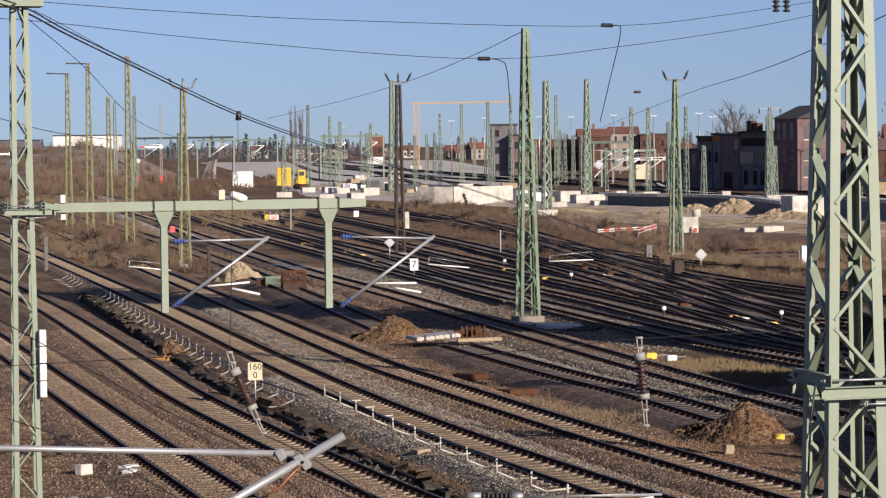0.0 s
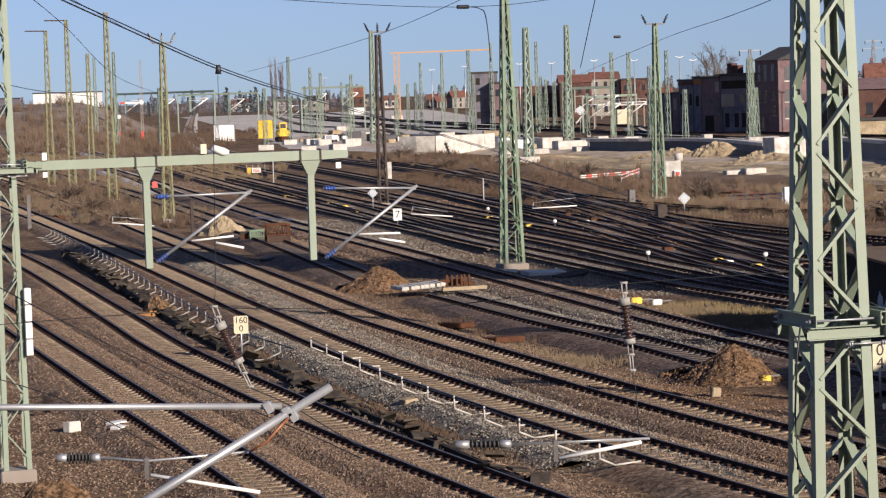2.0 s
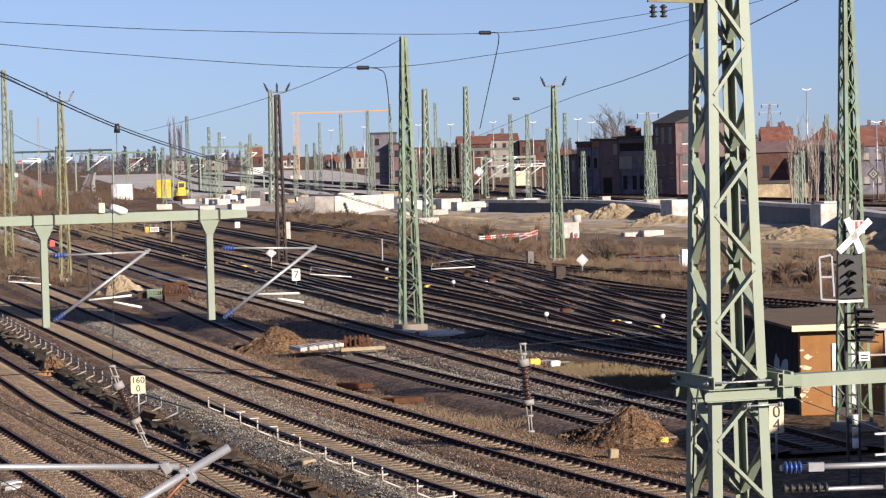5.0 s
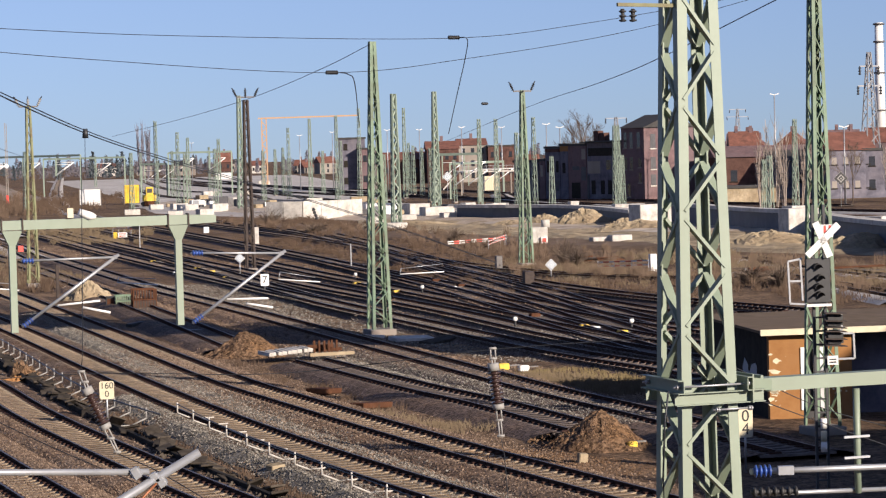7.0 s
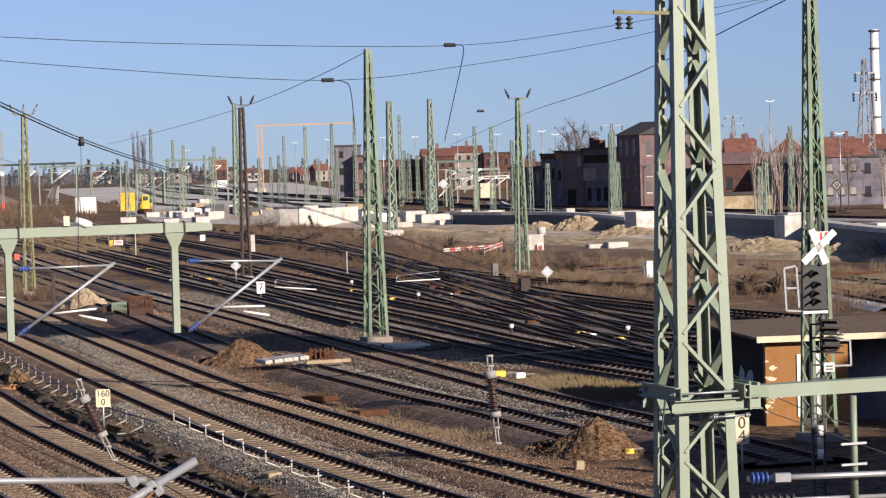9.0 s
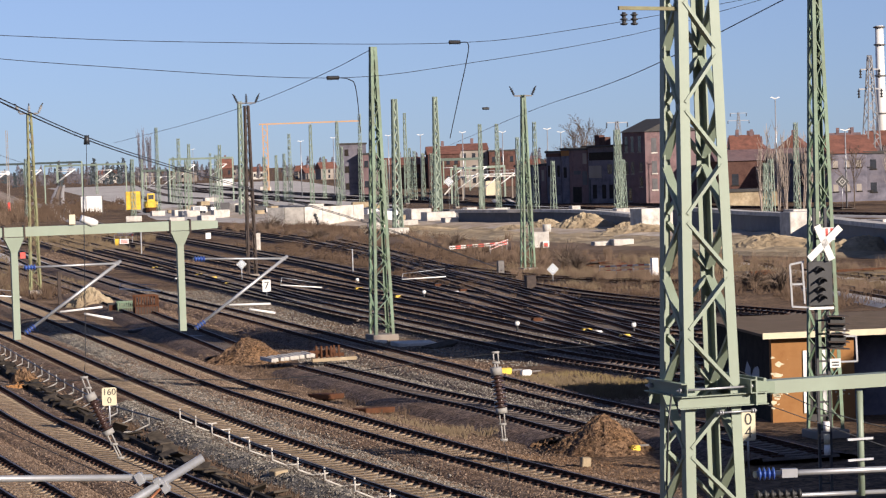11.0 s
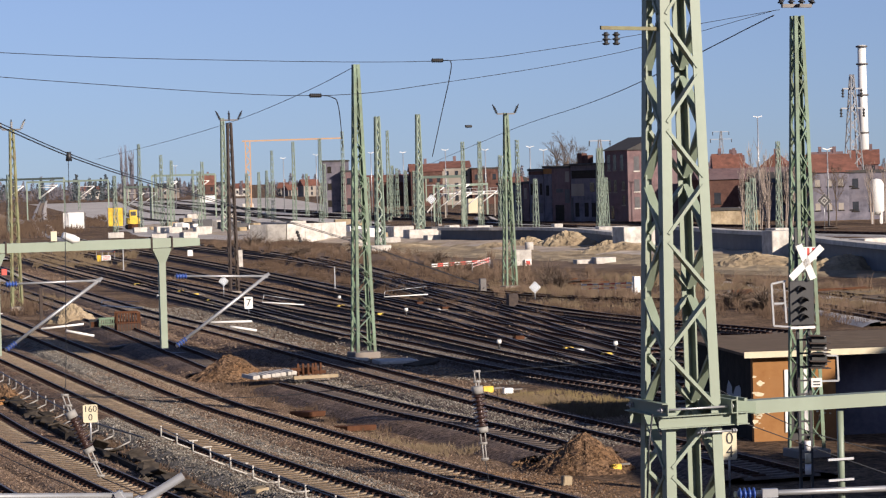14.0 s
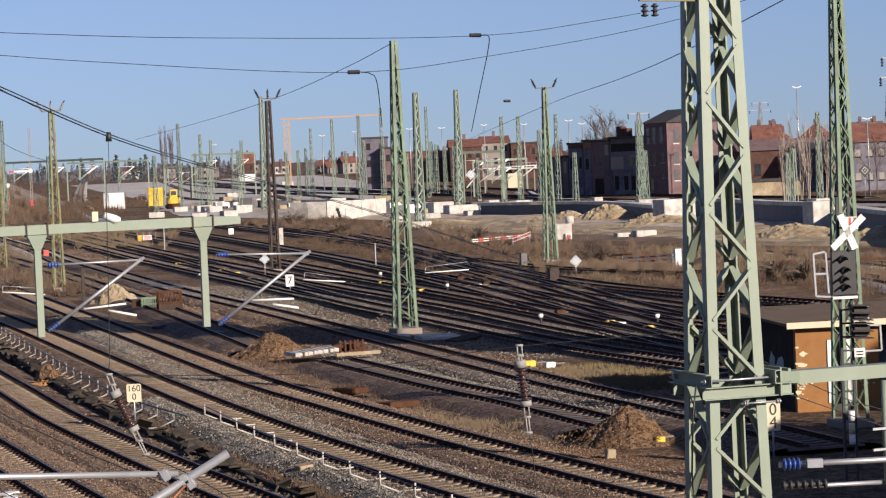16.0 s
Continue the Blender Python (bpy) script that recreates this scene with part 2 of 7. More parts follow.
M["brown_stones"] = stone_mix("brown_stones", (0.0485, 0.0311, 0.0226), (0.232, 0.173, 0.13))
M["grey_stones"] = stone_mix("grey_stones", (0.0473, 0.0434, 0.0379), (0.255, 0.236, 0.208))
M["earth_stones"] = stone_mix("earth_stones", (0.0596, 0.0336, 0.0197), (0.199, 0.129, 0.0783))

# ---------------------------------------------------------------- mesh helpers
def finish(name, bm, mats, parent=None, label="", smooth=False):
    me = bpy.data.meshes.new(name)
    bm.to_mesh(me)
    bm.free()
    for m_ in (mats if isinstance(mats, (list, tuple)) else [mats]):
        me.materials.append(M[m_] if isinstance(m_, str) else m_)
    if smooth:
        for f_ in me.polygons:
            f_.use_smooth = True
    ob = new(name, me)
    if parent:
        ob.parent = parent
    if label:
        ob["label"] = label
    return ob


def part(name, bm, material, parent, label="", smooth=False):
    return finish(name, bm, material, parent, label, smooth)


def thing(name, x, y, z, label, category, group="", kind="", rz=0):
    ob = new(name)
    ob.empty_display_size = 0.3
    ob.matrix_basis = pose(x, y, z, 0, 0, rz)
    return tagged(ob, label, category, group, kind)


def box(bm, x0, x1, y0, y1, z0, z1, mat=0):
    vs = [bm.verts.new((x, y, z)) for z in (z0, z1) for y in (y0, y1) for x in (x0, x1)]
    for q in ((0, 2, 3, 1), (4, 5, 7, 6), (0, 1, 5, 4), (2, 6, 7, 3), (1, 3, 7, 5), (0, 4, 6, 2)):
        bm.faces.new([vs[i] for i in q]).material_index = mat
    return vs


def beam(bm, a, b, w, d=None, up=(0, 0, 1), mat=0):
    """A square bar from a to b, w wide and d deep."""
    a, b = Vector(a), Vector(b)
    d = d or w
    k = (b - a).normalized()
    s = k.cross(Vector(up))
    s = s.normalized() if s.length > 1e-4 else Vector((1, 0, 0))
    u = s.cross(k)
    vs = [bm.verts.new(p + s * (i * w / 2) + u * (j * d / 2)) for p in (a, b) for i, j in ((-1, -1), (1, -1), (1, 1), (-1, 1))]
    for q in ((3, 2, 1, 0), (4, 5, 6, 7), (0, 1, 5, 4), (1, 2, 6, 5), (2, 3, 7, 6), (3, 0, 4, 7)):
        bm.faces.new([vs[i] for i in q]).material_index = mat


def tube(bm, pts, r, n=8, mat=0, cap=True):
    """A round tube along pts; r is one radius or one for each point."""
    pts = [Vector(p) for p in pts]
    rings = []
    for i, p in enumerate(pts):
        k = (pts[min(i + 1, len(pts) - 1)] - pts[max(i - 1, 0)]).normalized()
        s = k.cross(Vector((0, 0, 1)))
        s = s.normalized() if s.length > 1e-3 else Vector((1, 0, 0))
        u = s.cross(k)
        rr = r[i] if isinstance(r, (list, tuple)) else r
        rings.append([bm.verts.new(p + (s * math.cos(2 * math.pi * j / n) + u * math.sin(2 * math.pi * j / n)) * rr) for j in range(n)])
    for q0, q1 in zip(rings, rings[1:]):
        for j in range(n):
            f_ = bm.faces.new((q0[j], q0[(j + 1) % n], q1[(j + 1) % n], q1[j]))
            f_.material_index, f_.smooth = mat, n > 5
    if cap:
        bm.faces.new(rings[0][::-1]).material_index = mat
        bm.faces.new(rings[-1]).material_index = mat


def sag(a, b, drop, n=16):
    a, b = Vector(a), Vector(b)
    return [a.lerp(b, i / n) - Vector((0, 0, 4 * drop * (i / n) * (1 - i / n))) for i in range(n + 1)]


def spline(ctrl, step):
    """Even points along a Catmull-Rom curve through the (x, y) controls."""
    c = [Vector((p[0], p[1], 0)) for p in ctrl]
    c = [c[0] * 2 - c[1]] + c + [c[-1] * 2 - c[-2]]
    dense = []
    for i in range(1, len(c) - 2):
        p0, p1, p2, p3 = c[i - 1:i + 3]
        for k in range(40):
            t = k / 40
            dense.append(0.5 * (2 * p1 + (p2 - p0) * t + (2 * p0 - 5 * p1 + 4 * p2 - p3) * t * t + (3 * p1 - p0 - 3 * p2 + p3) * t ** 3))
    dense.append(c[-2])
    out, left = [dense[0]], step
    for a, b in zip(dense, dense[1:]):
        seg = (b - a).length
        while seg >= left and seg > 0:
            a = a.lerp(b, left / seg)
            seg = (b - a).length
            out.append(a.copy())
            left = step
        left -= seg
    return out


def sides(pts):
    res = []
    for i, p in enumerate(pts):
        k = (pts[min(i + 1, len(pts) - 1)] - pts[max(i - 1, 0)]).normalized()
        res.append((p, k, Vector((k.y, -k.x, 0))))
    return res


def strip(bm, pts, profile, mat=0):
    """Sweeps a profile of (offset to the right, z) along pts."""
    rows = [[bm.verts.new((p.x + s.x * o, p.y + s.y * o, z)) for o, z in profile] for p, k, s in sides(pts)]
    for a, b in zip(rows, rows[1:]):
        for j in range(len(profile) - 1):
            bm.faces.new((a[j], b[j], b[j + 1], a[j + 1])).material_index = mat


# ---------------------------------------------------------------- ground
bm = bmesh.new()
xs = [-4000, -1500, -600] + [-200 + 8 * i for i in range(51)] + [600, 1500, 4000]
ys = [-600, -100] + [40 + 8 * i for i in range(70)] + [700, 1200, 2200, 4500]
grid = [[bm.verts.new((x, y, 0 if (y > 590 or y < 40 or abs(x) > 190) else 0.12 * (noise.noise((x / 23, y / 23, 0)) - 0.3))) for x in xs] for y in ys]
for a, b in zip(grid, grid[1:]):
    for j in range(len(xs) - 1):
        bm.faces.new((a[j], a[j + 1], b[j + 1], b[j]))
for v in bm.verts:
    v.co.z -= 0.14
tagged(finish("ground", bm, "soil"), "brown gravelly railway soil with dry patches", "ground", kind="structure")


# ---------------------------------------------------------------- tracks
TRACKS = {}


def track(ctrl, kind="new", bed="ballast", near=135.0, step=0.6, name="railway_track", label="railway track with rusty rails on pale sleepers", wide=1.9, dz=0.0):
    pts = spline(ctrl, step)
    root = thing("railway_track", 0, 0, dz, label, "railway track", "railway tracks")
    coarse = pts[::4] + ([pts[-1]] if (len(pts) - 1) % 4 else [])
    b = bmesh.new()
    for s in (-1, 1):
        prof = [(s * 0.82, 0.03), (s * 0.98, 0.085), (s * 1.25, 0.115), (s * (wide - 0.1), 0.03), (s * (wide + 0.75), -0.32)]
        strip(b, coarse, prof if s > 0 else prof[::-1])
    strip(b, coarse, [(-0.82, 0.03), (-0.6, 0.055), (0.6, 0.055), (0.82, 0.03)], 1)
    tagged(part("ballast_bed", b, [bed, "bed" if kind == "new" else "dark_bed"], root), kind="stuff")
    for o in (-0.7525, 0.7525):
        b = bmesh.new()
        strip(b, coarse, [(o - 0.075, 0.06), (o - 0.07, 0.075), (o - 0.012, 0.09), (o - 0.012, 0.185), (o - 0.037, 0.19), (o - 0.037, 0.232)])
        strip(b, coarse, [(o - 0.037, 0.232), (o + 0.037, 0.232)], 1)
        strip(b, coarse, [(o + 0.037, 0.232), (o + 0.037, 0.19), (o + 0.012, 0.185), (o + 0.012, 0.09), (o + 0.07, 0.075), (o + 0.075, 0.06)])
        part("rail", b, ["rail", "rail_top"], root)
    mat = "sleeper" if kind == "new" else "old_sleeper"
    sb = bmesh.new()
    prof = [(-1.3, 0.075), (-1.05, 0.10), (-0.5, 0.10), (-0.35, 0.065), (0.35, 0.065), (0.5, 0.10), (1.05, 0.10), (1.3, 0.075)]
    rows = [[sb.verts.new((x, y, z if abs(y) < 0.11 else 0.0)) for x, z in prof] for y in (-0.14, -0.10, 0.10, 0.14)]
    for a, c in zip(rows, rows[1:]):
        for j in range(7):
            sb.faces.new((a[j], a[j + 1], c[j + 1], c[j]))
    cb = bmesh.new()
    for o in (-0.7525, 0.7525):
        for sgn in (-1, 1):
            box(cb, o + sgn * 0.13 - 0.06, o + sgn * 0.13 + 0.06, -0.10, 0.10, 0.085, 0.135)
    sleeper_mesh = bpy.data.meshes.new("sleeper")
    sb.to_mesh(sleeper_mesh)
    sleeper_mesh.materials.append(M[mat])
    clip_mesh = bpy.data.meshes.new("rail_clips")
    cb.to_mesh(clip_mesh)
    clip_mesh.materials.append(M["rail"])
    sb.free(), cb.free()
    far = bmesh.new()
    count = 0
    clips = bmesh.new()
    for p, k, s in sides(pts):
        a = math.degrees(math.atan2(k.y, k.x)) - 90
        m_ = pose(p.x, p.y, 0, 0, 0, a)
        if 60 < p.y < near and count < 190:
            ob = new("sleeper", sleeper_mesh)
            ob.parent = root
            ob.matrix_basis = m_
            count += 1
        else:
            far.from_mesh(sleeper_mesh)
            far.verts.ensure_lookup_table()
            n0 = len(far.verts) - len(sleeper_mesh.vertices)
            for v_ in far.verts[n0:]:
                v_.co = m_ @ v_.co
        if p.y < 170:
            for o in (-0.7525, 0.7525):
                c0 = p + s * o
                beam(clips, c0 - s * 0.21 + Vector((0, 0, 0.12)), c0 + s * 0.21 + Vector((0, 0, 0.12)), 0.16, 0.07)
    if len(far.verts):
        tagged(part("far_sleeper", far, mat, root), kind="stuff")
    else:
        far.free()
    if len(clips.verts):
        tagged(part("rail_fastening", clips, "rail", root), kind="stuff")
    else:
        clips.free()
    return root


track([(-1.79, 53.97), (-6.27, 69.84), (-9.80, 81.86), (-16.22, 104.34), (-21.54, 123.16), (-32.04, 159.16)])
track([(3.79, 54.32), (-1.51, 69.49), (-5.55, 82.25), (-10.01, 97.47), (-14.09, 113.73), (-24.59, 154.66), (-40.54, 211.01)])
track([(9.05, 56.87), (3.46, 72.71), (-1.63, 89.29), (-7.27, 111.19), (-16.49, 149.23), (-27.36, 192.17), (-51.06, 285.86)])
track([(12.24, 60.02), (5.90, 79.31), (0.27, 98.36), (-3.60, 112.75), (-11.68, 147.98), (-22.13, 193.60), (-44.89, 291.26), (-62.76, 360.57)])
track([(9.89, 86.24), (7.36, 96.09), (4.96, 103.71), (0.67, 119.30)], "old", "dark_ballast", label="disused track end on dark sleepers, running into an earth heap")
track([(-2.66, 128.51), (-7.75, 155.14), (-17.35, 203.15), (-29.55, 258.79), (-58.05, 382.43), (-90.50, 507.36)], "old", "dark_ballast", label="old track ending at an earth heap")
track([(15.49, 78.16), (12.78, 89.67), (9.89, 100.82), (6.28, 116.94), (1.32, 139.14), (-3.84, 162.34), (-10.95, 193.06), (-22.31, 248.80), (-34.69, 310.90)], "old", "dark_ballast", label="yard track on dark oil-stained ballast")
YARD = [
    [(19.58, 98.56), (15.70, 109.81), (12.01, 121.98), (7.64, 141.13), (1.65, 168.00), (-4.58, 196.59), (-13.43, 238.13), (-22.05, 281.25), (-35.29, 351.61)],
    [(20.77, 104.48), (16.81, 117.51), (13.13, 133.14), (8.51, 156.82), (1.86, 185.83), (-5.07, 219.20), (-14.93, 265.50), (-24.70, 315.60), (-39.69, 395.93)],
    [(22.27, 112.00), (18.04, 126.00), (14.23, 144.12), (9.26, 170.25), (2.09, 205.91), (-5.69, 247.67), (-17.29, 308.37), (-28.55, 365.46)],
    [(24.15, 121.36), (19.58, 136.65), (15.53, 157.07), (10.29, 188.59), (2.44, 235.81), (-6.58, 288.34), (-20.22, 361.67), (-33.19, 425.59)],
    [(25.89, 130.05), (21.12, 147.25), (16.95, 171.21), (11.68, 213.39), (8.22, 251.69), (1.93, 312.45), (-8.38, 371.16), (-22.51, 438.70)],
    [(28.73, 144.23), (22.99, 160.20), (17.95, 181.13), (13.94, 211.70), (8.85, 270.29), (4.66, 309.58)],
    [(35.14, 176.21), (26.63, 185.31), (19.59, 197.47), (12.42, 226.62), (5.90, 273.04), (-3.77, 325.44), (-16.47, 387.30)],
]
for c in YARD:
    track(c, "old", "dark_ballast", near=0, step=0.65, label="yard track on dark oil-stained ballast", wide=1.3)
for i, c in enumerate((
    [(2.44, 235.81), (9.98, 183.07), (14.14, 143.18), (16.81, 117.51)],
    [(8.12, 248.83), (12.80, 194.76), (16.30, 148.21), (18.04, 126.00)],
    [(12.42, 226.62), (16.24, 184.68), (18.35, 151.47), (20.36, 131.84)],
    [(-14.93, 265.50), (-4.78, 205.83), (1.65, 168.00), (4.88, 152.60)],
)):
    track(c, "old", "dark_ballast", near=0, step=0.65, label="crossover track linking two yard tracks", wide=1.1, dz=0.008 + 0.006 * i)


# ---------------------------------------------------------------- lattice masts
def lattice_mast(x, y, h, w0, w1, mat, rz=20, panel=1.0, leg=0.13, lace=0.075, label="green steel lattice mast on a concrete footing", foot=True, simple=False, group="lattice masts"):
    root = thing("lattice_mast", x, y, 0, label, "mast", group, rz=rz)
    wid = lambda z: w0 + (w1 - w0) * z / h
    for sx in (-1, 1):
        for sy in (-1, 1):
            b = bmesh.new()
            a, c = wid(0) / 2, wid(h) / 2
            if simple:
                beam(b, (sx * a, sy * a, 0), (sx * c, sy * c, h), leg)
            else:
                i0, i1 = 1 - leg / a, 1 - leg / max(c, leg * 1.01)
                t_ = leg * 0.16
                beam(b, (sx * (a - leg / 2), sy * (a - t_ / 2), 0), (sx * (c - leg / 2), sy * (c - t_ / 2), h), leg, t_, (0, 1, 0))
                beam(b, (sx * (a - t_ / 2), sy * (a - leg / 2 - t_ / 2), 0), (sx * (c - t_ / 2), sy * (c - leg / 2 - t_ / 2), h), t_, leg - t_, (0, 1, 0))
            part("leg", b, mat, root)
    zs = [0.35]
    while zs[-1] < h - 0.3:
        zs.append(zs[-1] + panel * (0.55 + 0.45 * wid(zs[-1]) / w0))
    zs[-1] = h - 0.05
    for face in range(4):
        b = bmesh.new()
        rot = Matrix.Rotation(face * math.pi / 2, 3, "Z")
        for i, (z0, z1) in enumerate(zip(zs, zs[1:])):
            s = 1 if (i + face // 2) % 2 else -1
            h0, h1 = wid(z0) / 2, wid(z1) / 2
            gap, inset = (z1 - z0) * 0.07, leg * 0.16 + lace * 0.2
            beam(b, rot @ Vector((-s * (h0 - leg * 0.55), -h0 + inset, z0 + gap)), rot @ Vector((s * (h1 - leg * 0.55), -h1 + inset, z1 - gap)), lace * 0.35 if not simple else lace, lace, rot @ Vector((0, 1, 0)))
            if not simple:
                part("brace", b, mat, root)
                b = bmesh.new()
        if simple:
            tagged(part("lacing", b, mat, root), kind="stuff")
        else:
            b.free()
    if foot:
        b = bmesh.new()
        box(b, -w0 * 0.64, w0 * 0.64, -w0 * 0.64, w0 * 0.64, -0.3, 0.13)
        bmesh.ops.bevel(b, geom=b.edges[:], offset=0.04, segments=1, affect="EDGES")
        part("footing", b, "plaster", root)
    return root


G = 16
mast_a = lattice_mast(4.64, 139.35, 15.87, 1.15, 0.36, "green_mid", G, 1.0, 0.17, 0.12)
mast_b = lattice_mast(19.75, 214.76, 14.78, 1.05, 0.36, "green_mid", G, 1.0, 0.16, 0.12)
mast_d = lattice_mast(-3.71, 220.29, 14.67, 0.85, 0.45, "rust_mast", G, 0.9, 0.15, 0.1, label="dark rusty lattice mast with insulator horns")
mast_p = lattice_mast(-20.67, 203.87, 14.26, 0.9, 0.4, "green_old", G, 0.9, 0.14, 0.1, label="weathered olive lattice mast with insulator horns")
OLIVE = "weathered olive lattice mast standing in dry scrub"
lattice_mast(-30.66, 249.11, 18.35, 0.9, 0.4, "green_old", G, 0.9, 0.14, 0.1, label=OLIVE)
mast_l = lattice_mast(-39.14, 282.39, 18.79, 0.9, 0.4, "green_old", G, 1.0, 0.14, 0.1, label="olive lattice mast with a short crossarm")
mast_k = lattice_mast(-43.52, 296.49, 18.09, 0.9, 0.4, "green_old", G, 1.0, 0.14, 0.1, label="olive lattice mast with a short crossarm")
lattice_mast(-39.92, 305.26, 15.45, 0.8, 0.4, "green_old", G, 1.0, 0.14, 0.1, label=OLIVE)
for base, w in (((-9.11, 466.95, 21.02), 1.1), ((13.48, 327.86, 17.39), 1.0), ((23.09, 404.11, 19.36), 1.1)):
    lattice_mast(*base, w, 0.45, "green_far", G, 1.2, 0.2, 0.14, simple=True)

# forest of masts in the far yard
FAR = [
    (32.89, 441.44, 15.28), (36.82, 453.70, 15.40), (39.09, 438.40, 12.75), (41.97, 436.98, 15.32), (43.54, 422.98, 8.55), (51.15, 395.36, 13.16),
    (53.17, 406.07, 8.48), (-5.51, 519.94, 10.96), (-1.76, 628.93, 11.86), (-0.34, 578.36, 16.17), (4.24, 539.96, 17.49), (8.18, 640.55, 10.80),
    (9.70, 530.23, 17.88), (11.97, 602.45, 12.97), (15.07, 554.20, 19.67), (24.66, 548.40, 19.46), (27.55, 592.24, 12.09), (29.30, 567.44, 10.71),
    (31.37, 487.98, 8.13), (-22.72, 517.31, 15.15), (-21.31, 516.54, 11.12), (-22.45, 562.45, 14.35), (-29.66, 477.15, 11.12), (-27.88, 532.35, 17.71), (-14.62, 495.80, 11.56),
    (-14.49, 518.81, 13.59), (-76.25, 594.18, 19.77), (-62.84, 521.07, 19.65), (-50.34, 487.42, 11.90), (28.58, 591.57, 11.42),
    (17.59, 478.92, 9.57), (-3.72, 630.25, 11.47), (-29.88, 647.88, 11.79), (-23.78, 751.15, 13.00), (59.38, 312.91, 8.22), (59.72, 318.09, 7.71), (73.59, 367.73, 13.21),
    (50.21, 391.60, 13.13), (61.63, 376.13, 9.44), (-44.76, 767.65, 11.92), (-72.02, 947.02, 11.56), (-101.71, 696.29, 12.36), (19.57, 597.48, 11.93), (27.56, 501.59, 10.58),
]
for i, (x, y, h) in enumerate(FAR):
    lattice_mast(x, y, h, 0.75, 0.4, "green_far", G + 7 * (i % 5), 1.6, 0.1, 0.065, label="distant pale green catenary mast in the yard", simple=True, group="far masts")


def insulator(b, a, c, r, n=7, mat=0, n_side=10):
    """Ribbed insulator between a and c."""
    a, c = Vector(a), Vector(c)
    pts, rad = [], []
    for i in range(n):
        for t, k in ((0.08, 0.5), (0.4, 0.5), (0.5, 1.0), (0.75, 0.92), (0.92, 0.5)):
            pts.append(a.lerp(c, (i + t) / n))
            rad.append(r * k)
    tube(b, pts, rad, n_side, mat)


def horns(root, h, n=3, arm=0.7, mat="wire"):
    """Crosshead with raised insulators on a mast top."""
    b = bmesh.new()
    beam(b, (-arm, 0, h), (arm, 0, h), 0.12)
    beam(b, (0, -arm * 0.6, h), (0, arm * 0.6, h), 0.1)
    part("crosshead", b, "old_steel", root)
    for i in range(n):
        o = -arm + 2 * arm * i / (n - 1)
        b = bmesh.new()
        insulator(b, (o, 0, h + 0.05), (o * 1.35, 0, h + 0.62), 0.13, 4)
        part("insulator", b, mat, root, "ribbed insulator on the crosshead")
        b = bmesh.new()
        tube(b, [(o * 1.3, 0, h + 0.6), (o * 1.5, 0, h + 0.8)], 0.05, 6)
        part("wire_clamp", b, "wire", root)


horns(mast_d, 14.9, 3, 0.8)
horns(mast_p, 14.2, 3, 0.75, "cap")
horns(mast_b, 14.7, 2, 0.8)
for r_, h_ in ((mast_l, 18.72), (mast_k, 18.02)):
    b = bmesh.new()
    beam(b, (0.2, 0, h_), (-2.4, 0, h_ + 0.05), 0.14)
    part("crossarm", b, "rust_mast", r_)


# ---------------------------------------------------------------- gantries over the main line
def bar_thing(name, a, b_, w, d, mat, label, category):
    b = bmesh.new()
    beam(b, a, b_, w, d)
    return tagged(finish(name, b, mat), label, category)


GX = Vector((math.cos(radians(G)), math.sin(radians(G)), 0))
LEFT = Vector((-11.03, 66.82, 0))
left = lattice_mast(LEFT.x, LEFT.y, 13.75, 0.74, 0.44, "green", G, 0.85, 0.13, 0.085, label="pale green steel lattice gantry mast on a concrete footing", group="gantry masts")
b = bmesh.new()
box(b, -0.6, 0.6, -0.45, 0.45, -0.02, 0.3)
part("head_plate", b, "green", left).location = (0, 0, 13.4)
for i in range(4):
    b = bmesh.new()
    box(b, -0.09, 0.09, -0.12, 0.12, 0, 0.42)
    bmesh.ops.bevel(b, geom=b.edges[:], offset=0.015, segments=1, affect="EDGES")
    part("switch_box", b, "white", left, "white switch box on the mast").location = (0.42, -0.4, 3.15 + 0.45 * i)


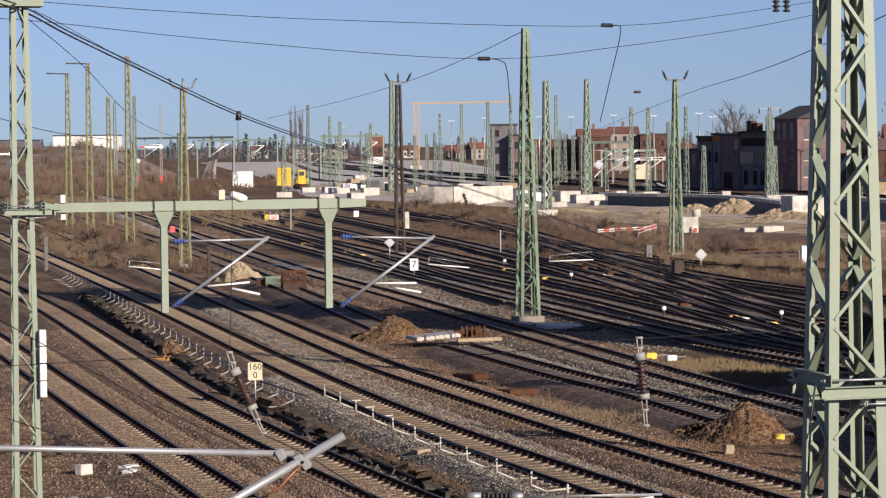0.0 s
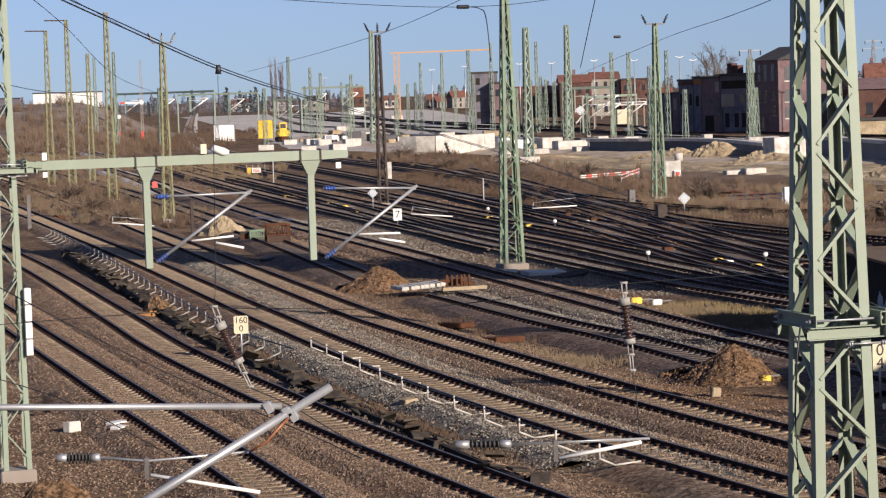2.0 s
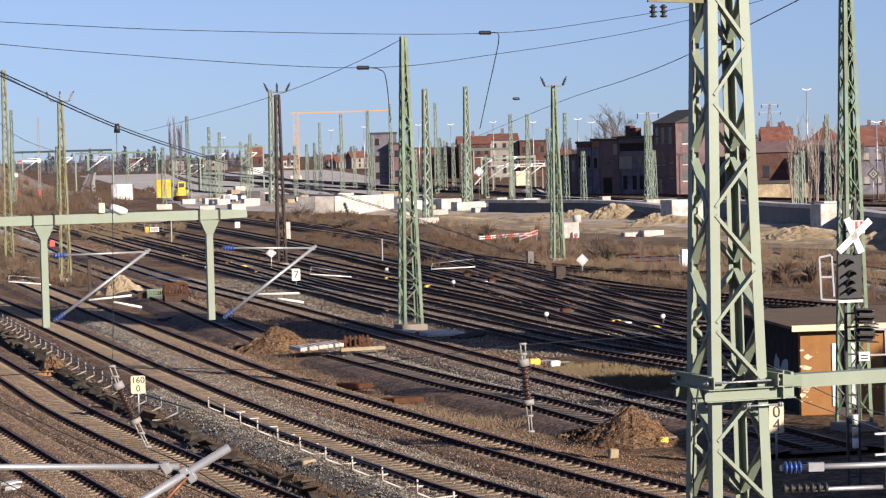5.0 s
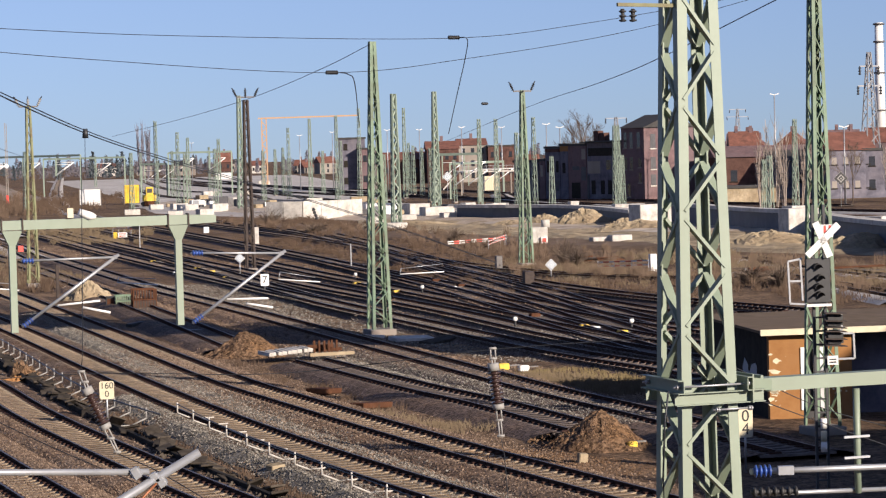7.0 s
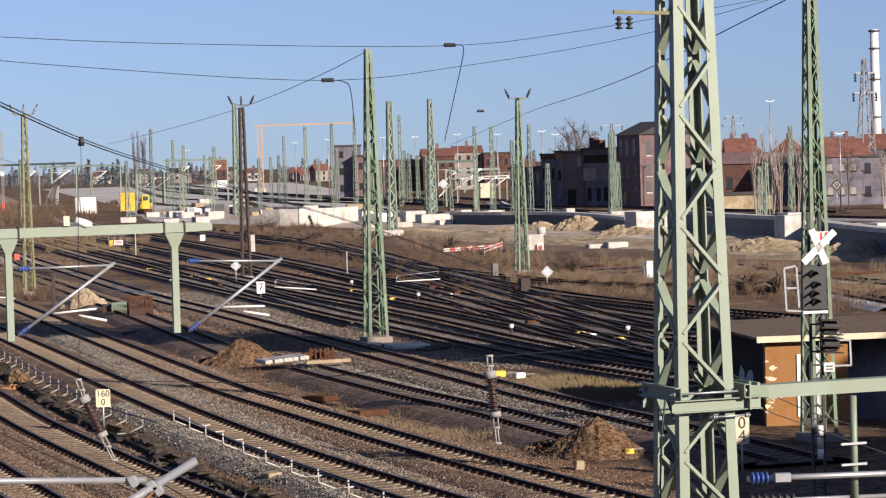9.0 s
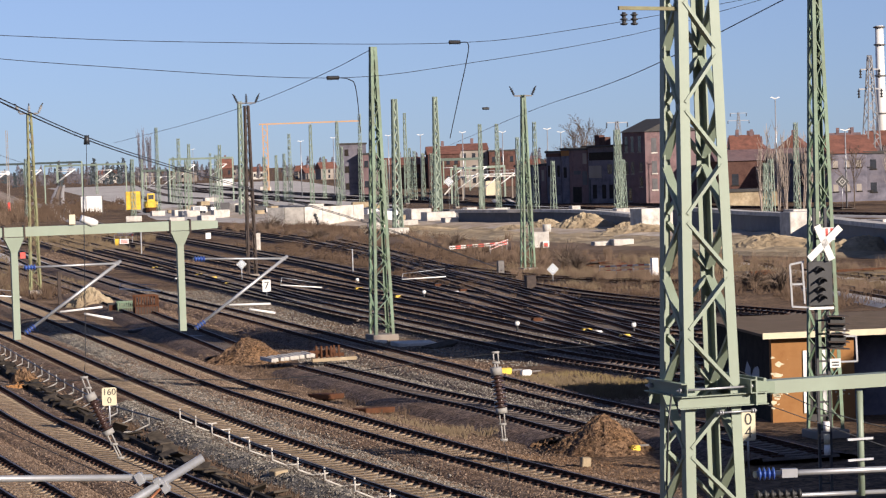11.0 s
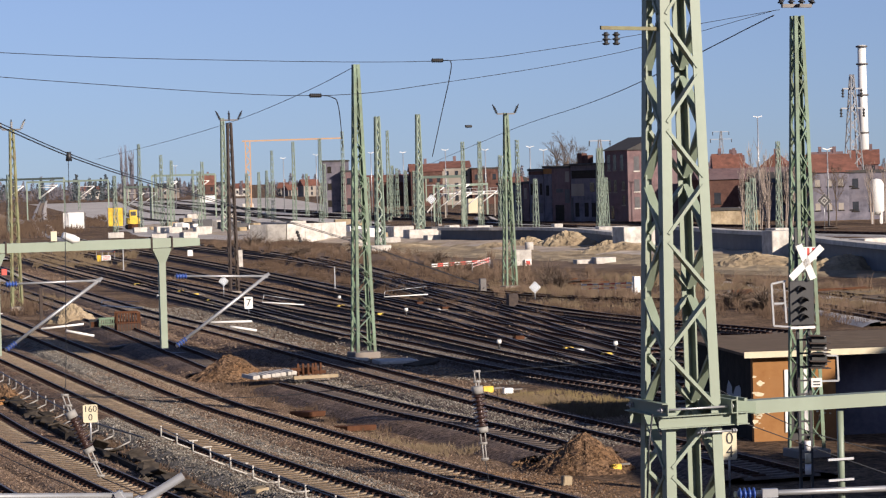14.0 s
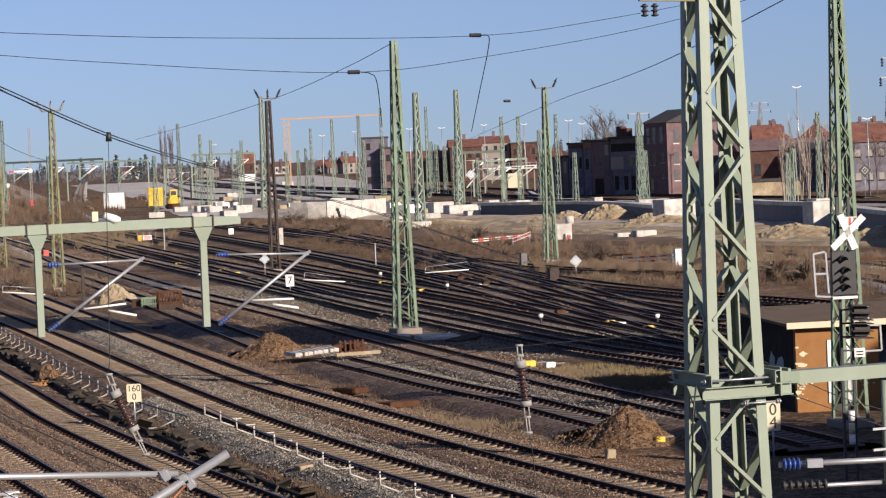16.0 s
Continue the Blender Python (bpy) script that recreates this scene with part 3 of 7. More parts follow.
def gantry(origin, z, length, hang, label, near_scale=1.0, deep=0.29):
    """Box girder from a mast head clamp, with hanging posts."""
    root = thing("gantry_beam", origin.x, origin.y, z, label, "gantry", rz=G)
    b = bmesh.new()
    sections = [(0.56, 0.13), (0.95, deep * 0.85), (length - 0.8, deep * 0.9), (length, deep * 0.7)]
    vs = []
    for x, h in sections:
        vs.append([b.verts.new((x, sy * 0.11, sz * h / 2)) for sy, sz in ((-1, -1), (1, -1), (1, 1), (-1, 1))])
    for p0, p1 in zip(vs, vs[1:]):
        for j in range(4):
            b.faces.new((p0[j], p0[(j + 1) % 4], p1[(j + 1) % 4], p1[j]))
    b.faces.new(vs[0][::-1]), b.faces.new(vs[-1])
    part("girder", b, "green", root)
    hw = 0.44 * near_scale
    for sy in (-1, 1):
        b = bmesh.new()
        box(b, -hw - 0.07, hw + 0.28, sy * hw - 0.006, sy * hw + 0.006, -0.16, -0.02)
        for z in (-0.166, -0.02):
            box(b, -hw - 0.07, hw + 0.28, min(sy * hw, sy * (hw + 0.07)), max(sy * hw, sy * (hw + 0.07)), z, z + 0.012)
        part("clamp_channel", b, "green", root)
        b = bmesh.new()
        box(b, sy * hw - 0.006, sy * hw + 0.006, -hw - 0.14, hw + 0.14, 0.0, 0.15)
        for z in (-0.012, 0.15):
            box(b, min(sy * hw, sy * (hw + 0.08)), max(sy * hw, sy * (hw + 0.08)), -hw - 0.14, hw + 0.14, z, z + 0.012)
        part("side_channel", b, "green", root)
        for z, x0 in ((0.07, -hw), (-0.24, 0.1)):
            b = bmesh.new()
            tube(b, [(x0 - 0.1, sy * (hw + 0.03), z), (hw + 0.12, sy * (hw + 0.03), z)], 0.014, 8)
            for ex in (x0 - 0.06, x0 - 0.03, hw + 0.05, hw + 0.08):
                tube(b, [(ex, sy * (hw + 0.03), z), (ex + 0.02, sy * (hw + 0.03), z)], 0.034, 6)
            part("tie_rod", b, "galv", root, "galvanised tie rod with nuts")
        b = bmesh.new()
        q = [b.verts.new(v) for v in ((hw + 0.1, sy * (hw - 0.05), -0.02), (hw + 0.1, sy * (hw - 0.05), 0.14), (1.0, sy * 0.12, 0.07), (1.0, sy * 0.12, -0.07))]
        q2 = [b.verts.new(v_.co + Vector((0, sy * 0.012, 0))) for v_ in q]
        b.faces.new(q), b.faces.new(q2[::-1])
        for j in range(4):
            b.faces.new((q[j], q2[j], q2[(j + 1) % 4], q[(j + 1) % 4]))
        bmesh.ops.recalc_face_normals(b, faces=b.faces[:])
        part("gusset", b, "green", root)
    b = bmesh.new()
    box(b, hw + 0.085, hw + 0.105, -hw - 0.1, hw + 0.1, -0.17, 0.19)
    part("end_plate", b, "green", root)
    b = bmesh.new()
    box(b, 0.82, 0.86, -0.17, 0.17, -0.19, 0.13)
    part("splice_plate", b, "green", root)
    for x, drop in hang:
        b = bmesh.new()
        box(b, x - 0.09, x + 0.09, -0.09, 0.09, -drop, -0.5)
        p_ = part("hanging_post", b, "green", root)
        b = bmesh.new()
        top = [b.verts.new((x + sx * 0.27, sy * 0.12, -0.145)) for sx, sy in ((-1, -1), (1, -1), (1, 1), (-1, 1))]
        bot = [b.verts.new((x + sx * 0.1, sy * 0.1, -0.52)) for sx, sy in ((-1, -1), (1, -1), (1, 1), (-1, 1))]
        for j in range(4):
            b.faces.new((bot[j], bot[(j + 1) % 4], top[(j + 1) % 4], top[j]))
        b.faces.new(bot[::-1]), b.faces.new(top)
        part("post_head", b, "green", root)
        for e in (-0.28, 0.28):
            b = bmesh.new()
            box(b, x + e - 0.02, x + e + 0.02, -0.14, 0.14, -0.19, 0.17)
            part("clamp", b, "rust_mast", root)
    return root


main_beam = gantry(LEFT, 8.1, 9.3, ((3.75, 2.85), (8.25, 2.85)), "pale green steel gantry beam with two hanging posts")
for x, z, w, h, m_, lab in ((1.05, 0.24, 0.12, 0.2, "white", "white marker box"), (1.05, -0.24, 0.12, 0.14, "white", "white marker box"), (3.95, -0.62, 0.14, 0.16, "red", "small red and white plate"), (5.3, 0.28, 0.16, 0.26, "cream", "cream marker plate"), (9.0, -0.3, 0.14, 0.16, "white", "white lamp box")):
    q = bmesh.new()
    box(q, x - w / 2, x + w / 2, -0.2, -0.14, z - h / 2, z + h / 2)
    part("marker_plate", q, m_, main_beam, lab)
q = bmesh.new()
tube(q, [(5.55, -0.1, 0.3), (5.85, -0.1, 0.18), (6.0, -0.1, 0.16)], [0.1, 0.12, 0.06], 10)
part("floodlight", q, "white", main_beam, "white floodlight on the beam")


def cantilever(top0, tip, foot, arm0, arm1, drop0, drop1, label):
    """Tubular catenary bracket: top tube, strut, registration arm, blue insulators at the post."""
    root = thing("catenary_bracket", *top0, label, "catenary bracket", "catenary brackets")
    o = Vector(top0)
    top0, tip, foot, arm0, arm1, drop0, drop1 = [Vector(v) - o for v in (top0, tip, foot, arm0, arm1, drop0, drop1)]
    for name, a, c, r in (("top_tube", top0, tip, 0.032), ("strut", foot, tip + (tip - foot).normalized() * 0.12, 0.045)):
        b = bmesh.new()
        k = (c - a).normalized()
        tube(b, [a + k * 0.12, c], r, 10)
        part(name, b, "galv", root)
        b = bmesh.new()
        insulator(b, a + k * 0.14, a + k * 0.46, 0.085, 4)
        part("insulator", b, "blue_ins", root, "blue ribbed insulator")
    b = bmesh.new()
    tube(b, [arm0, arm1], 0.03, 8)
    part("registration_tube", b, "white", root)
    b = bmesh.new()
    tube(b, [drop0, drop1], 0.035, 8)
    part("steady_arm", b, "white", root)
    b = bmesh.new()
    box(b, -0.05, 0.05, -0.05, 0.05, -0.05, 0.05)
    q = part("clamp", b, "galv", root)
    q.location = tip
    return root


cantilever((-7.37, 68.30, 7.13), (-4.79, 69.00, 7.14), (-7.37, 68.30, 5.30), (-6.34, 68.60, 5.90), (-5.23, 68.90, 5.98), (-5.71, 68.80, 5.82), (-4.96, 68.90, 5.65), "galvanised tubular catenary bracket on a hanging post")
cantilever((-2.90, 69.60, 7.17), (-0.30, 70.30, 7.07), (-2.89, 69.60, 5.18), (-1.85, 69.90, 5.86), (-0.72, 70.20, 5.84), (-1.31, 70.00, 5.72), (-0.60, 70.20, 5.58), "galvanised tubular catenary bracket on a hanging post")

# near mast and its beam towards the other side
N0 = Vector((5.07, 32.00, 6.71))
NEAR = Vector((N0.x, N0.y, 0))
near = lattice_mast(NEAR.x, NEAR.y, 15.5, 1.04, 0.40, "green", G, 0.84, 0.135, 0.12, label="tall pale green steel lattice gantry mast", group="gantry masts")
far_beam = gantry(NEAR, 6.66, 9.0, ((7.5, 2.3),), "pale green steel gantry beam clamped to a lattice mast", 1.0, 0.2)
b = bmesh.new()
tube(b, [(2.28, 0, -0.13), (2.28, 0, -1.5)], 0.045, 10)
drop_post = part("drop_tube", b, "green", far_beam)
for z in (-0.75, -1.02):
    b = bmesh.new()
    beam(b, (2.05, -0.07, z), (2.42, -0.07, z), 0.03)
    part("fitting", b, "galv", drop_post)
# added ochre bar: sunlit rust of the far legs, put in as colour
b = bmesh.new()
beam(b, (-0.1, 0.12, 4.0), (-0.1, 0.12, 13.5), 0.06)
part("cable_duct", b, "ochre", near, "ochre strip inside the mast for its sunlit rusty rear leg")
b = bmesh.new()
beam(b, (-0.2, -0.2, 11.5), (-1.06, -0.2, 11.52), 0.045)
part("crossarm", b, "green_old", near)
for o in (-0.99, -0.85):
    b = bmesh.new()
    insulator(b, (o, -0.2, 11.47), (o, -0.2, 11.3), 0.05, 3)
    part("insulator", b, "black", near, "dark hanging insulator")
b = bmesh.new()
tube(b, [(-0.62, -0.5, 6.7), (-0.68, -0.5, 6.3), (-0.72, -0.5, 5.6), (-0.70, -0.5, 4.9)], 0.012, 6)
part("cable", b, "wire", near)
root = thing("catenary_bracket", *(5.63, 32.00, 5.56), "galvanised catenary tube with a blue insulator", "catenary bracket", "catenary brackets")
o = Vector((5.63, 32.00, 5.56))
for name, a, c, r, mat in (("tube", Vector((5.74, 32.00, 5.57)), Vector((8.94, 33.00, 5.45)), 0.04, "galv"), ("lower_tube", Vector((5.80, 32.00, 5.28)), Vector((7.87, 33.00, 5.15)), 0.03, "galv")):
    b = bmesh.new()
    tube(b, [a - o, c - o], r, 10)
    part(name, b, mat, root)
b = bmesh.new()
insulator(b, Vector((5.76, 31.95, 5.58)) - o, Vector((6.00, 31.95, 5.58)) - o, 0.085, 4)
part("insulator", b, "blue_ins", root, "blue ribbed insulator")
b = bmesh.new()
insulator(b, Vector((5.72, 31.95, 5.31)) - o, Vector((6.34, 31.95, 5.31)) - o, 0.07, 7)
part("insulator", b, "black", root, "black ribbed insulator")
b = bmesh.new()
box(b, -0.1, 0.1, -0.05, 0.05, -0.055, 0.055)
q = part("clamp", b, "galv", root)
q.location = Vector((6.18, 31.95, 5.58)) - o

# mast that carries the bracket at the lower left
lattice_mast(-8.3, 29.0, 9.0, 0.7, 0.45, "green", G, 0.9, 0.12, 0.08, label="pale green lattice mast carrying a bracket", simple=True)
# bracket that reaches in at the lower left
root = thing("catenary_bracket", *(-5.25, 30.00, 6.18), "galvanised tubular catenary bracket close to the viewer", "catenary bracket", "catenary brackets")
o = Vector((-5.25, 30.00, 6.18))
for name, a, c, r in (("top_tube", (-8.02, 29.00, 6.38), (-1.77, 30.00, 6.07), 0.038), ("strut", (-4.59, 29.00, 4.42), (-1.18, 30.10, 6.27), 0.052)):
    b = bmesh.new()
    tube(b, [Vector(a) - o, Vector(c) - o], r, 14)
    part(name, b, "galv", root)
b = bmesh.new()
tube(b, [Vector((-2.14, 29.75, 5.58)) - o, Vector((-1.93, 29.72, 5.70)) - o, Vector((-1.80, 29.75, 5.84)) - o, Vector((-1.68, 29.85, 5.95)) - o], 0.016, 6)
part("lead", b, "copper", root, "thin copper lead")
for px in ((-1.92, 29.95, 6.07), (-1.70, 29.95, 6.00), (-1.63, 29.95, 5.96)):
    b = bmesh.new()
    box(b, -0.06, 0.06, -0.07, 0.07, -0.07, 0.07)
    bmesh.ops.bevel(b, geom=b.edges[:], offset=0.02, segments=2, affect="EDGES")
    q = part("clamp", b, "galv", root)
    q.location = Vector(px) - o
    q.rotation_euler = (0, radians(-30), 0)

# section insulators hanging over the main line
for top, c0, c1, end in (
    ((-3.12, 37.00, 6.72), (-3.01, 37.00, 6.37), (-2.81, 37.00, 5.93), (-2.62, 37.00, 5.49)),
    ((2.87, 37.00, 6.87), (2.88, 37.00, 6.53), (2.93, 37.00, 6.04), (2.96, 37.00, 5.54)),
):
    root = thing("hanging_insulator", *top, "brown ribbed insulator hanging from a span wire", "insulator", "hanging insulators")
    o = Vector(top)
    top, c0, c1, end = [Vector(v) - o for v in (top, c0, c1, end)]
    b = bmesh.new()
    insulator(b, c0, c1, 0.1, 8)
    part("ribbed_body", b, "brown_porcelain", root)
    for a, c in ((c0, c0.lerp(c1, -0.22)), (c1, c1.lerp(c0, -0.16))):
        b = bmesh.new()
        tube(b, [a, c], 0.085, 12)
        part("end_cap", b, "cap", root, "grey metal end cap")
    for a, c in ((top, c0), (c1, end)):
        for e_ in (-0.034, 0.034):
            for f0, f1 in ((0.0, 0.5), (0.46, 1.0)):
                w_ = e_ * (1.0 if f0 < 0.1 else 0.6)
                b = bmesh.new()
                tube(b, [a.lerp(c, f0) + Vector((w_, 0, 0)), a.lerp(c, f1) + Vector((w_, 0, 0))], 0.013, 6)
                part("link", b, "cap", root)
        for f0 in (0.04, 0.48, 0.94):
            p_ = a.lerp(c, f0)
            b = bmesh.new()
            tube(b, [p_ - Vector((0.055, 0, 0)), p_ + Vector((0.055, 0, 0))], 0.02, 6)
            part("bolt", b, "cap", root)

# registration arms at the bottom edge
for i0, i1, t0, t1, s0, s1 in (
    ((0.28, 30.00, 5.54), (0.94, 30.00, 5.53), (0.94, 30.00, 5.52), (2.59, 30.00, 5.54), (1.51, 30.00, 5.34), (2.49, 30.00, 5.50)),
    ((-4.46, 30.00, 5.54), (-3.94, 30.00, 5.53), (-3.37, 30.00, 5.47), (-2.18, 30.00, 5.54), (-3.35, 30.00, 5.30), (-2.06, 30.00, 5.05)),
):
    root = thing("steady_arm", *i0, "registration arm with a dark ribbed insulator", "catenary arm", "steady arms")
    o = Vector(i0)
    i0, i1, t0, t1, s0, s1 = [Vector(v) - o for v in (i0, i1, t0, t1, s0, s1)]
    b = bmesh.new()
    insulator(b, i0.lerp(i1, 0.25), i0.lerp(i1, 0.8), 0.075, 7)
    part("insulator", b, "black", root)
    for a, c in ((0.0, 0.25), (0.8, 1.0)):
        b = bmesh.new()
        tube(b, [i0.lerp(i1, a), i0.lerp(i1, c)], 0.05, 10)
        part("end_cap", b, "galv", root)
    b = bmesh.new()
    tube(b, [i1, t0, t1], 0.016, 8)
    part("arm", b, "galv", root)
    b = bmesh.new()
    tube(b, [s0, s1], 0.024, 8)
    part("steady_tube", b, "white", root)
    b = bmesh.new()
    beam(b, s0 - Vector((0.04, 0, 0.04)), Vector((s0.x - 0.04, 0, t0.z + 0.04)), 0.05, 0.06)
    part("drop_bracket", b, "old_steel", root)


# ---------------------------------------------------------------- wires
def wire(pts, r, label="thin dark overhead wire", group="overhead wires"):
    """A smooth wire through a few points."""
    p_ = [Vector(v) for v in pts]
    c = [p_[0] * 2 - p_[1]] + p_ + [p_[-1] * 2 - p_[-2]]
    out = []
    for i in range(1, len(c) - 2):
        p0, p1, p2, p3 = c[i - 1:i + 3]
        for k in range(8):
            t = k / 8
            out.append(0.5 * (2 * p1 + (p2 - p0) * t + (2 * p0 - 5 * p1 + 4 * p2 - p3) * t * t + (3 * p1 - p0 - 3 * p2 + p3) * t ** 3))
    out.append(c[-2])
    b = bmesh.new()
    tube(b, out, r, 5)
    return tagged(finish("overhead_wire", b, "wire"), label, "wire", group)


def line_insulator(a, c, r):
    b = bmesh.new()
    insulator(b, a, c, r, 6)
    return tagged(finish("line_insulator", b, "black"), "black ribbed insulator in an overhead wire", "insulator", "line insulators")


DOUBLE = "heavy twin feeder cable sloping down from a mast"
wire([(-11.39, 60.00, 13.39), (-10.98, 67.00, 13.28), (-10.51, 72.00, 12.86), (-9.81, 82.00, 12.22), (-8.16, 102.00, 10.88), (-5.99, 122.00, 9.71), (-2.69, 148.00, 8.27), (5.89, 180.00, 4.97), (16.48, 205.00, 0.61)], 0.026, DOUBLE)
wire([(-11.39, 60.00, 13.50), (-10.98, 67.00, 13.41), (-10.51, 72.00, 12.97), (-9.80, 82.00, 12.33), (-8.16, 102.00, 10.99), (-5.99, 122.00, 9.82), (-2.69, 148.00, 8.37), (5.90, 180.00, 5.05), (16.48, 205.00, 0.65)], 0.022, DOUBLE)
wire([(-10.65, 67.00, 13.53), (-7.41, 70.00, 13.39), (-2.92, 74.00, 13.29), (5.02, 80.00, 13.31), (9.71, 84.00, 13.85), (17.78, 88.00, 15.17)], 0.010)
wire([(-12.44, 67.00, 13.10), (-10.82, 68.00, 13.07), (-6.04, 72.00, 12.65), (1.14, 78.00, 12.26), (5.84, 82.00, 12.74), (11.84, 86.00, 13.72), (17.68, 88.00, 15.16)], 0.010)
line_insulator((5.05, 79.90, 13.33), (5.42, 80.10, 13.33), 0.07)
line_insulator((1.15, 77.90, 12.26), (1.52, 78.10, 12.26), 0.07)
wire([(5.41, 80.00, 13.33), (5.66, 80.00, 13.27), (5.75, 82.00, 12.87), (5.99, 90.00, 11.88), (6.25, 100.00, 10.46)], 0.016)
wire([(1.52, 78.00, 12.26), (1.87, 79.00, 12.22), (2.14, 82.00, 12.00), (2.74, 100.00, 10.83)], 0.016)
wire([(-20.72, 300.00, 12.56), (-9.23, 230.00, 13.42), (-2.41, 180.00, 13.97), (2.01, 150.00, 14.82), (4.52, 139.00, 15.71)], 0.02)
wire([(20.40, 330.00, 11.15), (20.33, 216.00, 13.37), (18.29, 150.00, 13.55), (16.97, 115.00, 13.78), (17.58, 88.00, 14.98)], 0.022)
line_insulator((16.33, 215.00, 13.73), (16.89, 216.00, 13.74), 0.12)
wire([(-10.88, 67.00, 13.13), (-12.56, 90.00, 12.48), (-14.27, 120.00, 10.83), (-17.04, 170.00, 9.93)], 0.012)
wire([(-10.66, 67.00, 13.30), (-11.50, 80.00, 13.33), (-14.91, 140.00, 13.01), (-20.16, 200.00, 14.18)], 0.010)
wire([(-15.59, 90.00, 10.71), (-16.62, 110.00, 10.29), (-18.06, 140.00, 10.00)], 0.016)
wire([(-6.62, 37.00, 6.53), (-3.12, 37.00, 6.67), (-0.19, 37.00, 6.59), (2.87, 37.00, 6.84), (5.42, 37.00, 6.94)], 0.006)
wire([(-7.15, 40.00, 7.11), (-5.36, 38.00, 6.42), (-3.75, 37.00, 5.71), (-1.81, 36.00, 4.95), (-0.98, 35.00, 4.69)], 0.008, "contact wire over the main line")
wire([(-2.62, 37.00, 5.49), (-1.97, 36.00, 5.32), (-0.98, 35.00, 4.84)], 0.008, "contact wire over the main line")
wire([(-6.22, 36.00, 5.89), (-4.96, 35.00, 5.59), (-3.46, 34.00, 4.93)], 0.007, "contact wire over the main line")
wire([(2.96, 37.00, 5.54), (3.01, 37.00, 5.18), (3.05, 37.00, 4.35)], 0.006, "thin dropper wire below an insulator")
wire([(-3.12, 37.00, 6.72), (-3.08, 37.00, 7.23), (-3.10, 38.00, 9.79)], 0.006, "thin dropper wire above an insulator")
wire([(6.94, 40.00, 6.21), (8.29, 40.00, 5.53), (9.92, 40.00, 5.02)], 0.008, "contact wire over the side tracks")
wire([(6.66, 40.00, 5.94), (8.01, 40.00, 5.40), (9.92, 40.00, 4.66)], 0.008, "contact wire over the side tracks")
b = bmesh.new()
tube(b, [Vector(v) for v in ((-8.11, 102.00, 11.04), (-8.12, 102.00, 10.67))], [0.09, 0.13], 10)
tagged(finish("cable_clamp", b, "wire"), "dark clamp hanging on the twin cable", "cable clamp")
wire([(-8.14, 102.00, 10.68), (-8.32, 104.00, 9.38)], 0.012, "thin dropper wire under the cable clamp")
for px in ((1.38, 165.00, 6.33), (16.62, 205.00, 0.56)):
    b = bmesh.new()
    insulator(b, Vector(px), Vector(px) + Vector((0.25, 0.3, -0.75)), 0.13, 4)
    tagged(finish("line_insulator", b, "black"), "black ribbed insulator in the feeder cable", "insulator", "line insulators")


# ---------------------------------------------------------------- boards and signals
def glyphs(parent, text, size, x, z, y, mat="black", name="lettering", pitch=None):
    cu = bpy.data.curves.new("text", "FONT")
    cu.body, cu.size, cu.align_x, cu.align_y, cu.extrude = text, size, "CENTER", "CENTER", 0.002
    tmp = new("text", cu)
    dg = bpy.context.evaluated_depsgraph_get()
    me = bpy.data.meshes.new_from_object(tmp.evaluated_get(dg))
    bpy.data.objects.remove(tmp)
    bpy.data.curves.remove(cu)
    me.materials.clear()
    me.materials.append(M[mat])
    ob = new(name, me)
    ob.parent = parent
    ob.matrix_basis = pose(x, y, z, 90, 0, 0)
    return ob


def board(x, y, z, w, h, lines, label, size, plate="cream", post_top=None, rz=8):
    root = thing("distance_board", x, y, 0, label, "sign", rz=rz)
    b = bmesh.new()
    tube(b, [(0, 0.04, -0.2), (0, 0.04, z + h * 0.3)], 0.035, 8)
    part("post", b, "galv", root)
    b = bmesh.new()
    box(b, -w / 2, w / 2, -0.015, 0.005, z - h / 2, z + h / 2)
    bmesh.ops.bevel(b, geom=[e for e in b.edges if abs(e.verts[0].co.y - e.verts[1].co.y) > 0.01], offset=0.03, segments=2, affect="EDGES")
    part("plate", b, plate, root)
    for i, s in enumerate(lines):
        glyphs(root, s, size, 0, z + (len(lines) - 1) * h * 0.24 - i * h * 0.46, -0.024)
    return root


board(-6.95, 93.43, 1.35, 0.53, 0.66, ("160", "0"), "cream kilometre board reading 160 over 0 on a post", 0.33)
board(13.44, 75.60, 1.35, 0.46, 0.86, ("0", "4"), "cream kilometre board reading 0 over 4 in shade", 0.5)
board(-2.06, 181.67, 0.95, 0.6, 0.85, ("7",), "small white board with the number 7", 0.75, "white")


def diamond(x, y, z, s, label, inner="white", outer="blue_grey", rings=(1.0, 0.88, 0.62, 0.42, 0.2)):
    root = thing("diamond_sign", x, y, 0, label, "sign", "diamond signs", rz=4)
    b = bmesh.new()
    tube(b, [(0, 0.05, -0.2), (0, 0.05, z)], 0.04, 8)
    part("post", b, "galv", root)
    for k, m_, o in zip(rings, (inner, outer, inner, outer, inner), (0.0, -0.014, -0.022, -0.030, -0.038)):
        b = bmesh.new()
        q = [b.verts.new((math.cos(a) * s * k, o, z + math.sin(a) * s * k)) for a in (0, math.pi / 2, math.pi, 1.5 * math.pi)]
        f_ = b.faces.new(q)
        g_ = bmesh.ops.extrude_face_region(b, geom=[f_])
        for v_ in g_["geom"]:
            if isinstance(v_, bmesh.types.BMVert):
                v_.co.y += 0.012
        bmesh.ops.recalc_face_normals(b, faces=b.faces[:])
        part("plate", b, m_, root)


